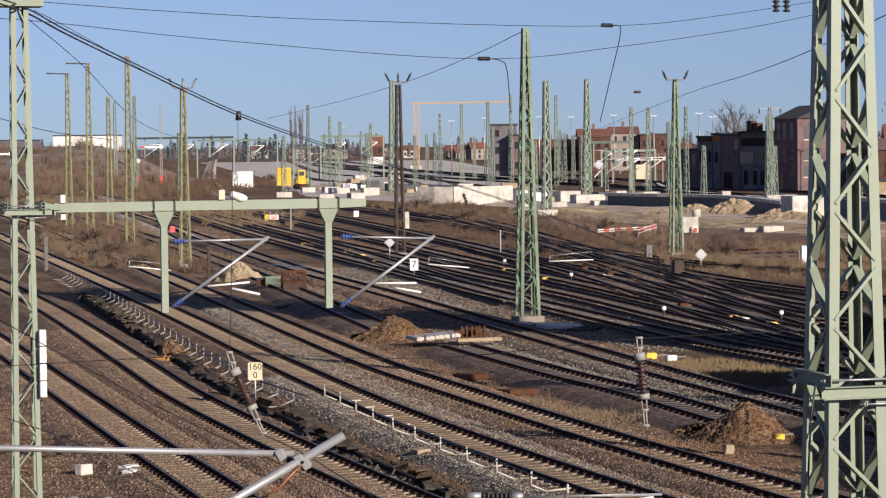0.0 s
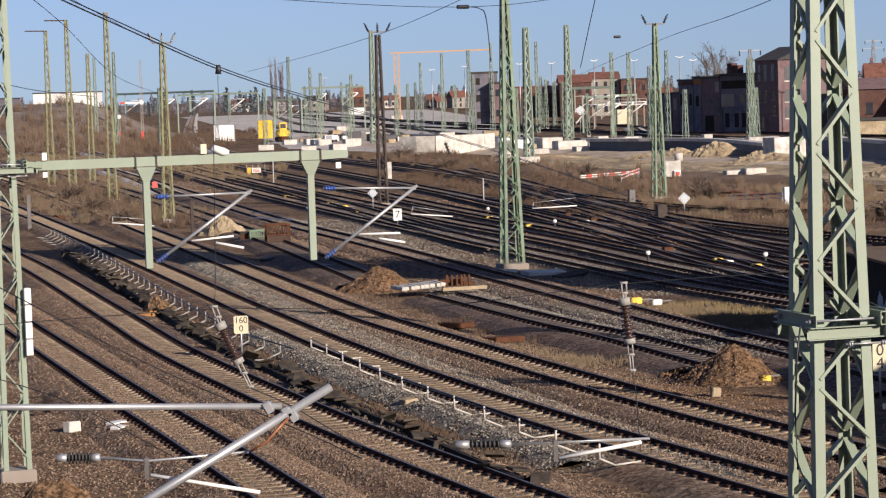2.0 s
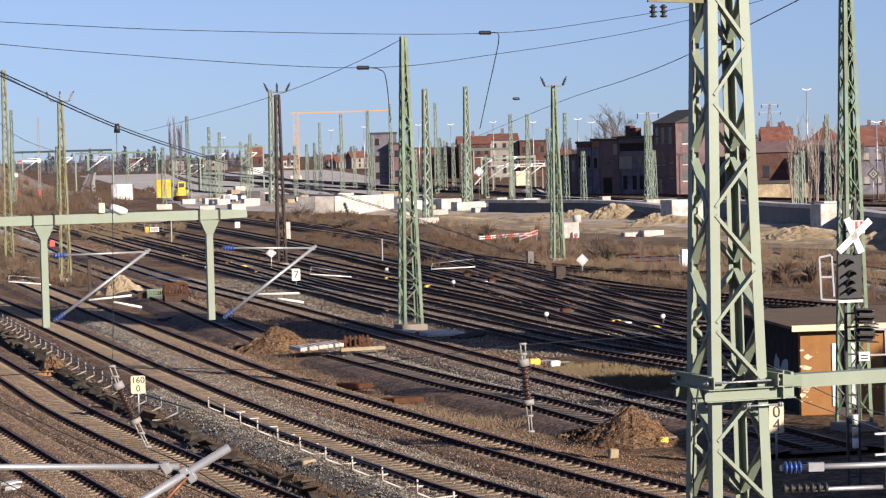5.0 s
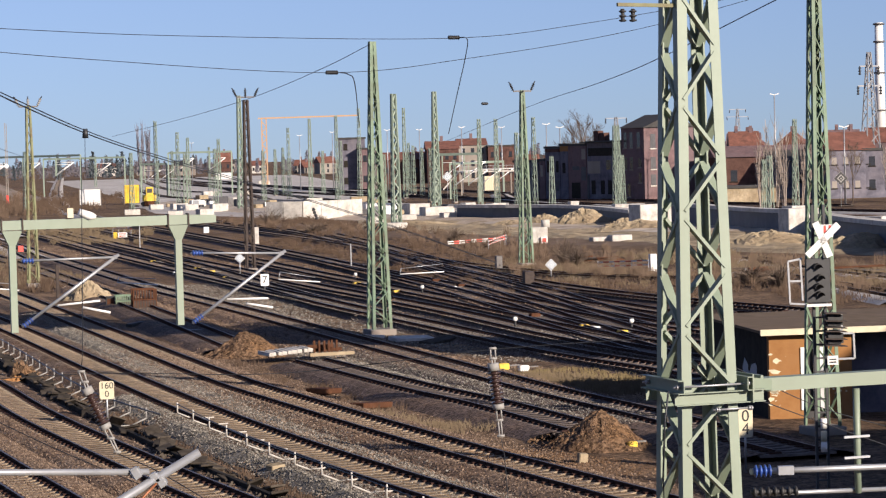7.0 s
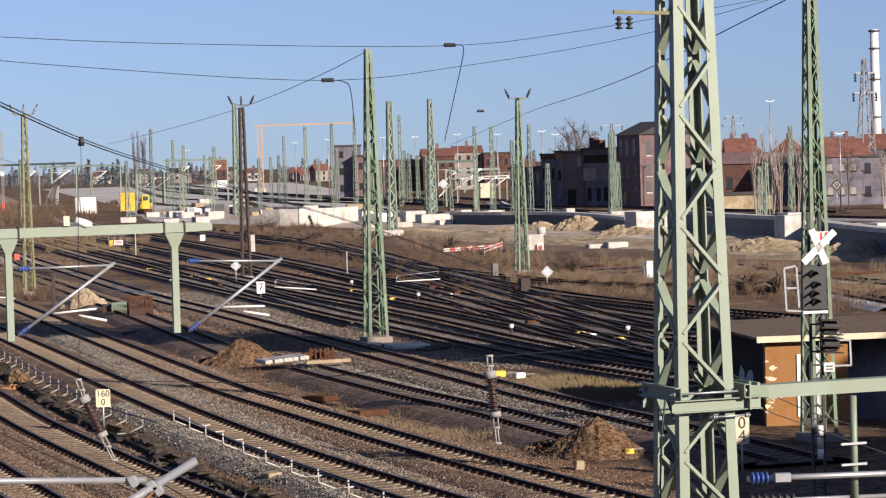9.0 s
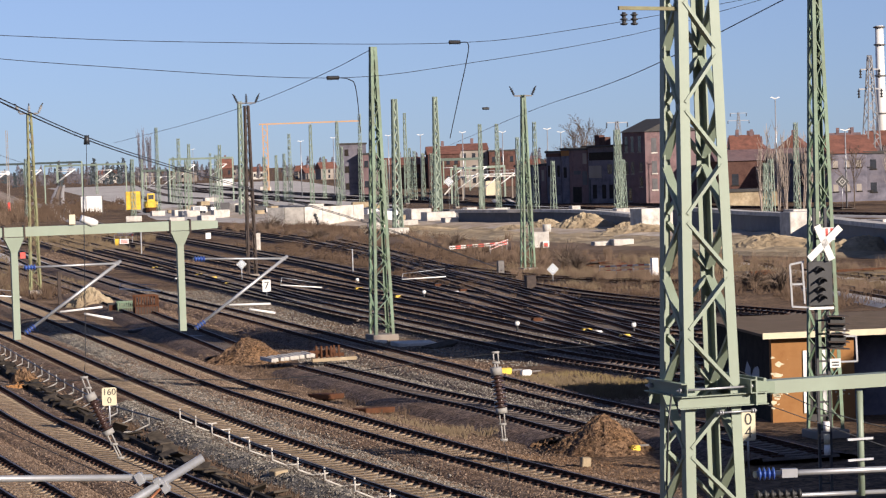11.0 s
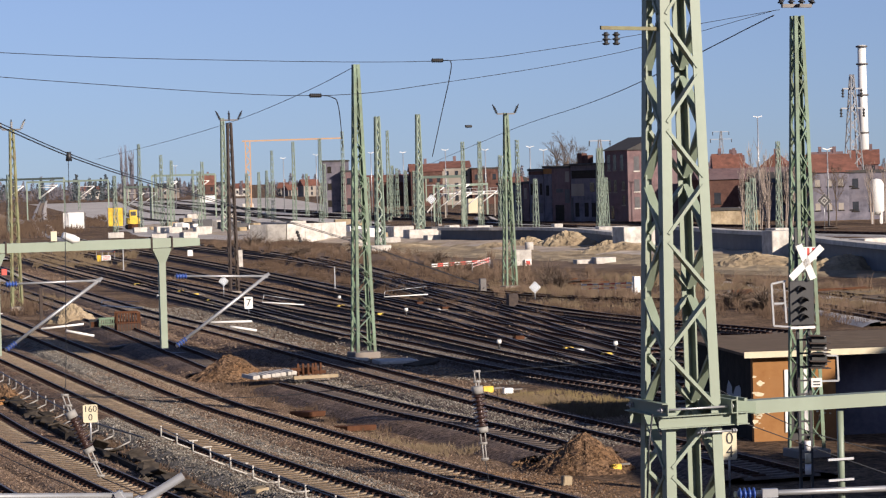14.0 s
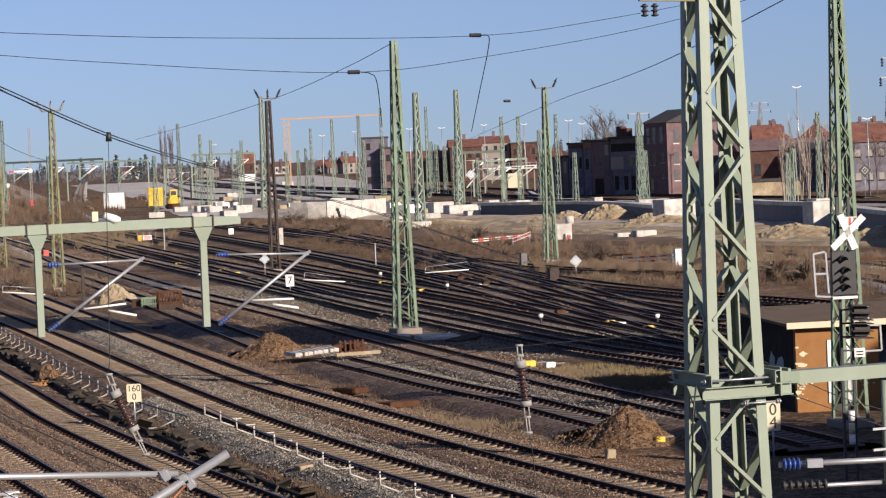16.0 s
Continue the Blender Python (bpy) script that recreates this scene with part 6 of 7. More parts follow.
b = bmesh.new()
rows = []
for near_, far_ in (((8.0, 330.0), (10.0, 378.0)), ((15.5, 306.0), (17.7, 366.0)), ((22.1, 287.0), (28.8, 376.0)), ((29.3, 270.0), (37.6, 350.0)), ((35.3, 249.5), (44.2, 316.0)), ((41.7, 230.0), (51.2, 283.0)), ((50.0, 216.0), (58.8, 255.0)), ((58.0, 200.0), (66.0, 232.0))):
    a_, c_ = Vector((*near_, 0)), Vector((*far_, 0))
    rows.append([a_.lerp(c_, i / 24) for i in range(25)])
dense = []
for r0, r1 in zip(rows, rows[1:]):
    for k in range(10):
        dense.append([p.lerp(q, k / 10) for p, q in zip(r0, r1)])
grid = [[b.verts.new((p.x, p.y, (-0.25 if j in (0, 24) else 0.10 + 0.30 * noise.noise((p.x / 4, p.y / 7, 2)) + 0.16 * noise.noise((p.x / 1.6, p.y / 3, 8))))) for j, p in enumerate(r)] for r in dense]
for a, c in zip(grid, grid[1:]):
    for j in range(24):
        b.faces.new((a[j], c[j], c[j + 1], a[j + 1]))
bmesh.ops.recalc_face_normals(b, faces=b.faces[:])
tagged(finish("sand_ground", b, "sand"), "rutted pale sand of the building site", "ground", kind="structure")

for x, y, r, h in ((37.2, 322.0, 4.2, 2.1), (33.0, 330.0, 3.0, 1.3), (28.04, 325.0, 4, 0.8), (40.6, 309.13, 3.0, 1.1), (16.26, 337.10, 6, 0.7), (40.56, 295.75, 6, 1.2), (45.80, 243.09, 6, 1.3), (50.58, 242.15, 5, 1.0), (51.96, 228.85, 5, 1.4)):
    q = heap(x, y, r, h, "sand", "heap of pale sand on the building site", r + x, 1.4, 0.2)


def concrete_block(x, y, w, d, h, label="pale concrete footing block", rz=12, mat="concrete", z=-0.1):
    b = bmesh.new()
    box(b, -w / 2, w / 2, -d / 2, d / 2, 0, h)
    bmesh.ops.bevel(b, geom=b.edges[:], offset=0.06, segments=1, affect="EDGES")
    q = finish("concrete_block", b, mat)
    q.matrix_basis = pose(x, y, z, 0, 0, rz)
    return tagged(q, label, "concrete block", "concrete blocks")


rnd = random.Random(12)
for i, (x, y, w, h) in enumerate(((21.88, 382.95, 4.6, 1.6), (22.91, 369.31, 2.5, 1.0), (19.30, 391.03, 3.4, 2.0), (13.28, 323.03, 2.6, 1.0), (16.70, 371.84, 3.0, 0.8), (9.14, 402.71, 3.2, 1.2), (8.29, 453.53, 3.4, 1.3), (4.58, 437.12, 3.0, 1.2),
        (4.22, 508.55, 3.4, 1.3), (-13.18, 464.08, 3.0, 1.5), (-19.59, 482.31, 3.6, 1.2), (-21.71, 494.02, 3.0, 1.2), (-28.43, 457.27, 2.8, 1.0), (-26.52, 502.04, 2.6, 1.0), (-20.02, 439.92, 2.6, 0.9), (-14.57, 428.97, 2.6, 1.3),
        (32.07, 424.15, 3.2, 0.9), (35.01, 431.40, 3.2, 0.9), (47.06, 353.39, 4.4, 1.9), (42.39, 299.36, 4.2, 3.0), (31.82, 261.73, 2.0, 0.6), (33.78, 261.16, 2.2, 0.8), (45.53, 409.60, 1.6, 1.3), (-1.41, 500.00, 2.5, 0.9), (11.62, 355.49, 2.5, 1.0),
        (68.90, 344.39, 3.2, 1.2), (51.25, 255.03, 3.4, 3.2), (56.01, 337.37, 2.5, 0.9), (64.55, 286.91, 3.2, 1.2), (66.29, 280.45, 4.0, 1.4), (-12.00, 654.55, 4.0, 1.2), (-20.92, 660.74, 4.0, 1.2), (-9.35, 887.88, 4.0, 1.4))):
    concrete_block(x, y, w, w * 0.7, h, rz=rnd.uniform(0, 30))


for i in range(70):
    t = rnd.random()
    p0, p1 = Vector((-21.72, 535.24, 0)), Vector((24.76, 375.03, 0))
    q = p0.lerp(p1, t) + Vector((rnd.uniform(-4, 4), rnd.uniform(-16, 22), 0))
    s = rnd.uniform(0.7, 2.6)
    concrete_block(q.x, q.y, s, s * rnd.uniform(0.4, 0.9), s * rnd.uniform(0.3, 0.8), "pale concrete element lying on the building site", rnd.uniform(0, 60), rnd.choice(("concrete", "concrete", "white", "sand", "grey_panel")), z=0.1)


def site_wall(ctrl, h, t, mat, label, coping=True):
    root = thing("retaining_wall", 0, 0, 0, label, "wall", "retaining walls")
    pts = spline(ctrl, 3.0)
    for a, c in zip(pts, pts[1:]):
        b = bmesh.new()
        beam(b, (a.x, a.y, h / 2 - 0.3), (c.x, c.y, h / 2 - 0.3), t, h + 0.6)
        part("wall_panel", b, mat, root)
        if coping:
            b = bmesh.new()
            beam(b, (a.x, a.y, h + 0.2), (c.x, c.y, h + 0.2), t + 1.2, 0.42)
            part("coping", b, "concrete", root)


site_wall([(24.19, 368.79), (29.41, 360.45), (36.50, 351.64), (40.53, 333.37), (42.27, 308.22)], 1.6, 0.5, "blue_steel", "curved blue-grey retaining wall with concrete coping")
site_wall([(48.79, 324.89), (52.02, 286.17), (54.21, 271.21), (53.35, 239.74), (54.05, 208.71)], 2.1, 0.5, "blue_steel", "long blue-grey retaining wall with concrete coping")
site_wall([(-22.83, 562.68), (-9.83, 534.93), (1.94, 503.94), (12.15, 466.22), (19.41, 421.68)], 1.0, 0.6, "concrete", "low pale concrete wall on the building site", False)
site_wall([(-3.75, 393.75), (1.49, 391.54), (8.54, 395.64), (12.23, 401.36)], 2.7, 0.6, "concrete", "pale concrete abutment wall", False)

# far ladder tracks beyond the site
for c in (
    [(-97.97, 511.07), (-75.87, 500.10), (-39.30, 331.63), (-26.00, 257.83)],
    [(-168.92, 1038.45), (-96.62, 646.64), (-60.59, 467.86), (-33.96, 337.14)],
    [(-142.16, 1583.54), (-87.67, 961.78), (-61.01, 668.86), (-46.31, 524.07), (-35.04, 446.86), (-21.53, 368.31)],
    [(-64.46, 1305.66), (-27.53, 870.21), (-3.25, 648.48), (13.28, 509.51), (29.40, 417.06)],
    [(-66.09, 1471.38), (-17.06, 932.49), (11.49, 667.73), (27.46, 568.59), (45.58, 491.58), (65.29, 453.92)],
    [(-46.73, 1154.11), (-16.98, 745.81), (-5.51, 581.57)],
    [(34.10, 705.65), (51.34, 553.57), (71.18, 494.86), (91.74, 450.07)],
    [(30.21, 625.27), (42.71, 460.63), (60.88, 423.27), (80.22, 393.56)],
    [(-80.0, 1330.0), (-38.5, 813.0), (-14.0, 700.0), (8.1, 646.7), (30.0, 600.0)],
    [(-60.0, 1150.0), (-44.5, 988.6), (-10.0, 740.0), (12.9, 605.6), (32.0, 540.0)],
    [(-50.0, 1150.0), (-37.8, 1044.8), (-5.0, 800.0), (18.2, 648.4), (38.0, 560.0)],
    [(-69.5, 1240.0), (-21.6, 945.5), (6.0, 760.0), (30.0, 640.0)],
    [(-62.0, 980.0), (-36.0, 690.0), (-16.0, 590.0), (7.3, 535.0), (22.0, 500.0)],
    [(58.0, 620.0), (48.9, 563.1), (55.0, 505.0), (65.3, 440.0), (84.0, 380.0)],
    [(46.0, 560.0), (43.3, 498.8), (50.0, 450.0), (57.9, 408.7), (72.0, 360.0), (84.0, 325.0)],
    [(60.0, 420.0), (66.0, 392.0), (80.5, 343.1), (92.0, 310.0)],
    [(48.0, 440.0), (52.0, 400.0), (61.0, 351.9), (73.5, 313.3), (84.0, 290.0)],
    [(24.67, 143.53), (28.25, 138.73), (32.05, 128.64)],
    [(38.68, 213.14), (40.61, 188.51), (42.83, 171.59)],
    [(34.58, 190.67), (36.46, 169.34), (37.70, 151.17)],
):
    dark_ = c[0][1] > 600 and c[0][0] > -85
    track(c, "old", "dark_ballast" if dark_ else "gravel_pale", near=0, step=1.3, label="distant yard track on dark ballast" if dark_ else "distant yard track on pale ballast", wide=1.3 if dark_ else 1.9)
b = bmesh.new()
strip(b, spline([(-10.46, 382.88), (1.29, 342.61), (12.00, 305.23), (22.97, 281.72), (30.13, 262.22), (36.12, 251.16), (48.73, 239.06)], 3.0), [(-5.2, -0.35), (-4.5, 0.02), (0, 0.1), (4.5, 0.02), (5.4, -0.35)])
tagged(finish("haul_road", b, "road_dirt"), "dark brown unpaved haul road", "road", kind="structure")


# vehicles and site boxes
def container(x, y, w, d, h, mat, label, name="site_container", rz=6):
    root = thing(name, x, y, 0, label, "container", rz=rz)
    b = bmesh.new()
    box(b, -w / 2, w / 2, -d / 2, d / 2, 0.15, h)
    part("body", b, mat, root)
    for i in range(int(w / 0.5)):
        b = bmesh.new()
        box(b, -w / 2 + 0.2 + 0.5 * i, -w / 2 + 0.38 + 0.5 * i, -d / 2 - 0.06, -d / 2, 0.4, h - 0.3)
        part("rib", b, mat, root)
    for s in (-1, 1):
        b = bmesh.new()
        box(b, s * w / 2 - 0.12, s * w / 2 + 0.04, -d / 2 - 0.08, -d / 2 + 0.1, -0.1, h + 0.03)
        part("corner_post", b, "old_steel", root)


container(-35.42, 570.10, 3.4, 2.4, 4.2, "yellow", "yellow steel site container")
container(-43.41, 554.02, 4.6, 2.4, 3.6, "white", "white site trailer with dark roof")
container(48.25, 612.75, 3.6, 2.4, 3.6, "cream", "pale yellow construction container beside masts")


def digger(x, y, s=1.0):
    root = thing("excavator", x, y, 0, "yellow construction machine with a dark cab window", "excavator", rz=10)
    for i in (-1, 1):
        b = bmesh.new()
        box(b, -1.6 * s, 1.6 * s, i * 0.9 * s - 0.25, i * 0.9 * s + 0.25, -0.1, 0.8 * s)
        bmesh.ops.bevel(b, geom=b.edges[:], offset=0.2, segments=2, affect="EDGES")
        part("crawler", b, "black", root)
    b = bmesh.new()
    box(b, -1.3 * s, 1.2 * s, -1.1 * s, 1.1 * s, 0.85 * s, 2.1 * s)
    bmesh.ops.bevel(b, geom=b.edges[:], offset=0.1, segments=1, affect="EDGES")
    part("body", b, "yellow", root)
    b = bmesh.new()
    box(b, -0.8 * s, 0.6 * s, -1.0 * s, 0.1, 2.1 * s, 3.6 * s)
    cab = part("cab", b, "yellow", root)
    b = bmesh.new()
    box(b, -0.6 * s, 0.4 * s, -1.05 * s, -0.98 * s, 2.5 * s, 3.3 * s)
    part("window", b, "black", cab)
    b = bmesh.new()
    box(b, -1.2 * s, 1.0 * s, -1.5 * s, -1.15 * s, 0.1, 0.9 * s)
    part("bucket", b, "rust_red", root)


digger(-29.83, 539.79, 1.1)
concrete_block(13.4, 500.0, 3.6, 1.8, 1.5, "stack of tan timber on the building site", 8, "sand")
concrete_block(16.6, 498.0, 2.4, 1.6, 1.0, "stack of tan timber on the building site", 20, "sand")


def tower_crane(x, y, h, jib):
    root = thing("tower_crane", x, y, 0, "orange tower crane far behind the yard", "crane")
    b = bmesh.new()
    for sx in (-0.8, 0.8):
        for sy in (-0.8, 0.8):
            beam(b, (sx, sy, 0), (sx, sy, h), 0.4)
    part("tower", b, "crane", root)
    b = bmesh.new()
    for i in range(int(h / 2)):
        s = 1 if i % 2 else -1
        beam(b, (-0.8 * s, -0.8, 2 * i), (0.8 * s, -0.8, 2 * i + 2), 0.3)
    tagged(part("lacing", b, "crane", root), kind="stuff")
    b = bmesh.new()
    beam(b, (-2, 0, h), (jib, 0, h + 0.2), 0.4, 0.5)
    part("jib", b, "crane", root)


tower_crane(-8.75, 887.32, 23.02, 33)


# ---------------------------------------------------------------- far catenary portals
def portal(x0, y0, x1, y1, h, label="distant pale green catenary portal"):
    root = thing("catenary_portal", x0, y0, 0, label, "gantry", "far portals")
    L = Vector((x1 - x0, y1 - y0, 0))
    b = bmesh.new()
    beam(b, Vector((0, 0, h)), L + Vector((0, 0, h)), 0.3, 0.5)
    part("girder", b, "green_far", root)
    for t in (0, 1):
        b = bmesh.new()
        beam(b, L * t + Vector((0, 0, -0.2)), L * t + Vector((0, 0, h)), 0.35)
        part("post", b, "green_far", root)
    n = max(2, int(L.length / 12))
    for i in range(n):
        q0 = L * ((i + 0.3) / n)
        b = bmesh.new()
        beam(b, q0 + Vector((0, 0, h)), q0 + Vector((0, 0, h - 4.9)), 0.22)
        part("hanging_post", b, "green_far", root)
        b = bmesh.new()
        tube(b, [q0 + Vector((0, 0, h - 4.6)), q0 + Vector((4.2, 0, h - 1.6))], 0.13, 6)
        tube(b, [q0 + Vector((0, 0, h - 1.6)), q0 + Vector((4.2, 0, h - 1.6))], 0.08, 6)
        part("bracket", b, "white", root)


portal(-76.42, 633.93, -49.74, 609.02, 11.2)
portal(-70.0, 728.0, -46.5, 720.0, 10.6)
portal(-39.28, 673.48, -32.32, 668.64, 8.5)
portal(-31.8, 668.0, -15.2, 664.0, 11.3)
portal(28.64, 500.99, 36.98, 496.36, 9.2)
portal(33.23, 529.62, 48.51, 578.51, 7.2)


# ---------------------------------------------------------------- buildings
def building(x, y, w, d, h, mat, label, roof="flat", roof_mat="roof", rows=0, cols=0, rz=0, win_w=1.1, win_h=1.6, pitch=3.0, win_mat="glass_dark", name="building", chimneys=0, frame=None):
    """x, y: the near left corner."""
    root = thing(name, x, y, 0, label, "building", rz=rz)
    b = bmesh.new()
    box(b, 0, w, 0, d, -0.5, h)
    wall = part("wall", b, mat, root)
    b = bmesh.new()
    if roof == "flat":
        box(b, -0.25, w + 0.25, -0.25, d + 0.25, h, h + 0.45)
    elif roof == "arch":
        n = 10
        pr = [(w * k / n, h + pitch * math.sin(math.pi * (0.08 + 0.84 * k / n)) - pitch * 0.24) for k in range(n + 1)]
        f0 = [b.verts.new((px, -0.3, pz)) for px, pz in pr]
        f1 = [b.verts.new((px, d + 0.3, pz)) for px, pz in pr]
        for j in range(n):
            b.faces.new((f0[j], f0[j + 1], f1[j + 1], f1[j]))
        b.faces.new(f0[::-1] + []), b.faces.new(f1)
    else:
        v = [b.verts.new(q) for q in ((-0.4, -0.4, h), (w + 0.4, -0.4, h), (w + 0.4, d + 0.4, h), (-0.4, d + 0.4, h), (-0.4, d / 2, h + pitch), (w + 0.4, d / 2, h + pitch))]
        for q in ((0, 1, 5, 4), (2, 3, 4, 5), (3, 0, 4), (1, 2, 5), (3, 2, 1, 0)):
            b.faces.new([v[i] for i in q])
    part("roof", b, roof_mat, root)
    for r in range(rows):
        for c in range(cols):
            wx = w * (c + 0.5) / cols
            wz = h * (r + 0.55) / rows
            wn_ = part("window", (lambda q: (box(q, wx - win_w / 2, wx + win_w / 2, -0.02, 0.1, wz - win_h / 2, wz + win_h / 2), q)[1])(bmesh.new()), win_mat, root)
            b = bmesh.new()
            box(b, wx - win_w / 2 - 0.12, wx + win_w / 2 + 0.12, -0.16, 0.0, wz - win_h / 2 - 0.18, wz - win_h / 2)
            part("sill", b, frame or "sooty", wn_)
    for i in range(chimneys):
        b = bmesh.new()
        cx = w * (i + 0.5) / chimneys
        box(b, cx - 0.45, cx + 0.45, d * 0.45, d * 0.45 + 0.9, h + pitch * 0.5, h + pitch + 1.6)
        part("chimney", b, "brick", root)
    return root


SOOT = "sooty brick workshop with blind windows"
W0 = Vector((65.31, 459.02, 0))
back = Vector((-0.407, 0.914, 0))


def panel(root, x0, x1, z0, z1, mat, name="wall_panel", label="", out=0.05):
    """A plate, blind window or patch on a building's long wall."""
    b = bmesh.new()
    box(b, x0, x1, -out, 0.02, z0, z1)
    return part(name, b, mat, root, label)


def workshop(run, length, h, mat, label, **kw):
    o = W0 + back * run
    return building(o.x, o.y, length - 0.1, kw.pop("deep", 11), h, mat, label, rz=-66, **kw)


hall = workshop(10.0, 8.0, 13.2, "brick", "tall dark brick hall with one sunlit gable end", roof="gable", pitch=2.4)
for x, z0, z1 in ((1.4, 9.6, 12.4), (3.5, 9.6, 12.4), (6.0, 9.6, 12.4), (1.4, 5.6, 7.8), (3.5, 5.6, 7.8), (6.4, 3.2, 5.0), (6.4, 6.0, 7.6), (2.4, 0.6, 3.0)):
    w_ = panel(hall, x - 0.5, x + 0.5, z0, z1, "glass_dark", "window", out=0.02)
    panel(w_, x - 0.62, x + 0.62, z0 - 0.25, z0, "plaster", "sill", out=0.14)
for y, z0, z1 in ((1.9, 9.4, 12.0), (1.9, 5.6, 7.8), (1.9, 2.6, 4.6), (4.6, 9.4, 12.0), (4.6, 5.6, 7.8), (4.6, 2.6, 4.6), (7.6, 9.4, 12.0), (7.6, 5.6, 7.8), (7.6, 2.6, 4.6)):
    b = bmesh.new()
    box(b, 7.88, 7.93, y - 0.55, y + 0.55, z0, z1)
    w_ = part("window", b, "grey_panel", hall)
    b = bmesh.new()
    box(b, 7.9, 8.02, y - 0.68, y + 0.68, z0 - 0.22, z0)
    part("sill", b, "concrete", w_)
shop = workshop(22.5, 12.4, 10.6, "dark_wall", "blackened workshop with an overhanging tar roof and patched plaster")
panel(shop, 0.2, 4.8, 4.9, 7.2, "plaster", label="patch of pale bare plaster")
panel(shop, 0.4, 10.8, 8.2, 9.7, "sooty", "blind_window")
panel(shop, 0.2, 0.7, 0.0, 4.6, "grey_panel", "downpipe", out=0.2)
for x in (2.2, 5.6, 8.2, 10.6):
    panel(shop, x - 0.7, x + 0.7, 1.0, 3.6, "sooty", "blind_window")
panel(shop, 7.0, 8.6, 5.6, 7.4, "glass_dark", "window", out=0.02)
panel(shop, 9.6, 10.6, 5.4, 7.8, "grey_panel", "shutter")
b = bmesh.new()
box(b, -0.6, 12.4, -1.3, 0.3, 10.72, 10.95)
part("canopy", b, "roof", shop)
for x0, x1, t_ in ((0.2, 1.9, 1.9), (2.1, 4.1, 1.5)):
    b = bmesh.new()
    box(b, x0, x1, 1.4, 2.6, 11.05, 11.05 + t_)
    part("chimney", b, "red_brick", shop)
wing = workshop(29.6, 6.9, 10.2, "brick", SOOT)
panel(wing, 5.1, 6.5, 7.6, 9.6, "plaster", "shutter", "pale boarded window")
panel(wing, 4.9, 6.6, 3.6, 6.2, "grey_panel", "shutter")
panel(wing, 1.6, 4.2, 5.6, 6.3, "grey_panel", "lintel")
panel(wing, 1.2, 4.4, 0.2, 3.2, "sooty", "gate")
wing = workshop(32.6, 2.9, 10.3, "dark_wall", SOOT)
panel(wing, -0.1, 3.0, 9.2, 10.2, "orange_wall", "parapet", "pale weathered parapet")
panel(wing, 0.8, 1.9, 5.0, 7.0, "sooty", "blind_window")
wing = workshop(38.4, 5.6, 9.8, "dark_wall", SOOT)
panel(wing, -0.1, 5.6, 9.1, 9.75, "red_brick", "parapet")
for x in (1.0, 2.8, 4.6):
    panel(wing, x - 0.45, x + 0.45, 5.2, 7.4, "sooty", "blind_window")
    panel(wing, x - 0.45, x + 0.45, 1.6, 3.6, "grey_panel", "blind_window")
wing = workshop(41.0, 2.4, 7.4, "brick", "low sooty annex of the workshop")
panel(wing, 0.6, 1.6, 4.4, 6.6, "plaster", "shutter")
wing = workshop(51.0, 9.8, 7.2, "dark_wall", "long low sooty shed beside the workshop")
for x in (1.4, 3.6, 5.8, 8.0):
    panel(wing, x - 0.6, x + 0.6, 3.6, 5.6, "sooty", "blind_window")
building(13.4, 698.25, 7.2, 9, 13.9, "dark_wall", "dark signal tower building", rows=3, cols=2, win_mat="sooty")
building(29.5, 812.0, 15.0, 14, 7.6, "red_brick", "long low red brick hall with a tiled roof", "gable", "red_roof", rows=1, cols=5, pitch=2.4)
building(43.2, 802.0, 10.0, 14, 10.6, "red_brick", "red brick hall with a tiled roof", "gable", "red_roof", rows=2, cols=4, pitch=2.6, chimneys=1)
building(53.4, 806.0, 9.0, 14, 11.6, "plaster", "pale plastered house with a tiled roof", "gable", "red_roof", rows=3, cols=3, pitch=2.2, chimneys=1)
building(62.6, 803.0, 8.5, 14, 11.0, "red_brick", "red brick hall with a flat roof", rows=2, cols=3)
root = thing("loading_bridge", 37.1, 560.0, 0, "pale steel loading bridge with a handrail and a stair", "bridge")
b = bmesh.new()
box(b, 0, 12.2, 0, 2.4, 5.0, 5.3)
part("deck", b, "concrete", root)
for x in (0.6, 4.2, 8.0, 11.6):
    b = bmesh.new()
    beam(b, (x, 1.2, -0.2), (x, 1.2, 5.0), 0.3)
    part("post", b, "plaster", root)
b = bmesh.new()
beam(b, (0, 0, 5.25), (-3.6, 0, 1.4), 0.25, 0.3)
part("stair", b, "concrete", root)
for z in (5.8, 6.4):
    b = bmesh.new()
    beam(b, (0, 0, z), (12.2, 0, z), 0.08)
    part("handrail", b, "galv", root)
for i in range(9):
    b = bmesh.new()
    beam(b, (0.1 + 1.5 * i, 0, 5.3), (0.1 + 1.5 * i, 0, 6.4), 0.09)
    part("baluster", b, "galv", root)
building(18.90, 694.44, 6.0, 9, 11.0, "brick", "dark brick annex of the signal tower", rows=2, cols=2)
building(76.16, 452.03, 19, 12, 7.4, "red_brick", "low red brick engine shed with a tiled roof", "gable", "brick", rows=1, cols=3, pitch=2.0, win_w=1.2, win_h=2.0)
building(72.28, 424.55, 9.5, 5, 2.3, "sand", "low tan shed in front of the brick shed", "flat", "roof")
building(85.63, 447.97, 10, 12, 6.5, "dark_wall", "dark grey depot building behind bare trees", "gable", "roof", rows=1, cols=3, pitch=2.0)
building(92.90, 435.32, 8.5, 12, 8.2, "dark_wall", "dark grey house with a red tiled roof", "gable", "red_roof", rows=2, cols=4, pitch=3.2, win_mat="plaster", win_w=0.9, win_h=1.2, rz=8)
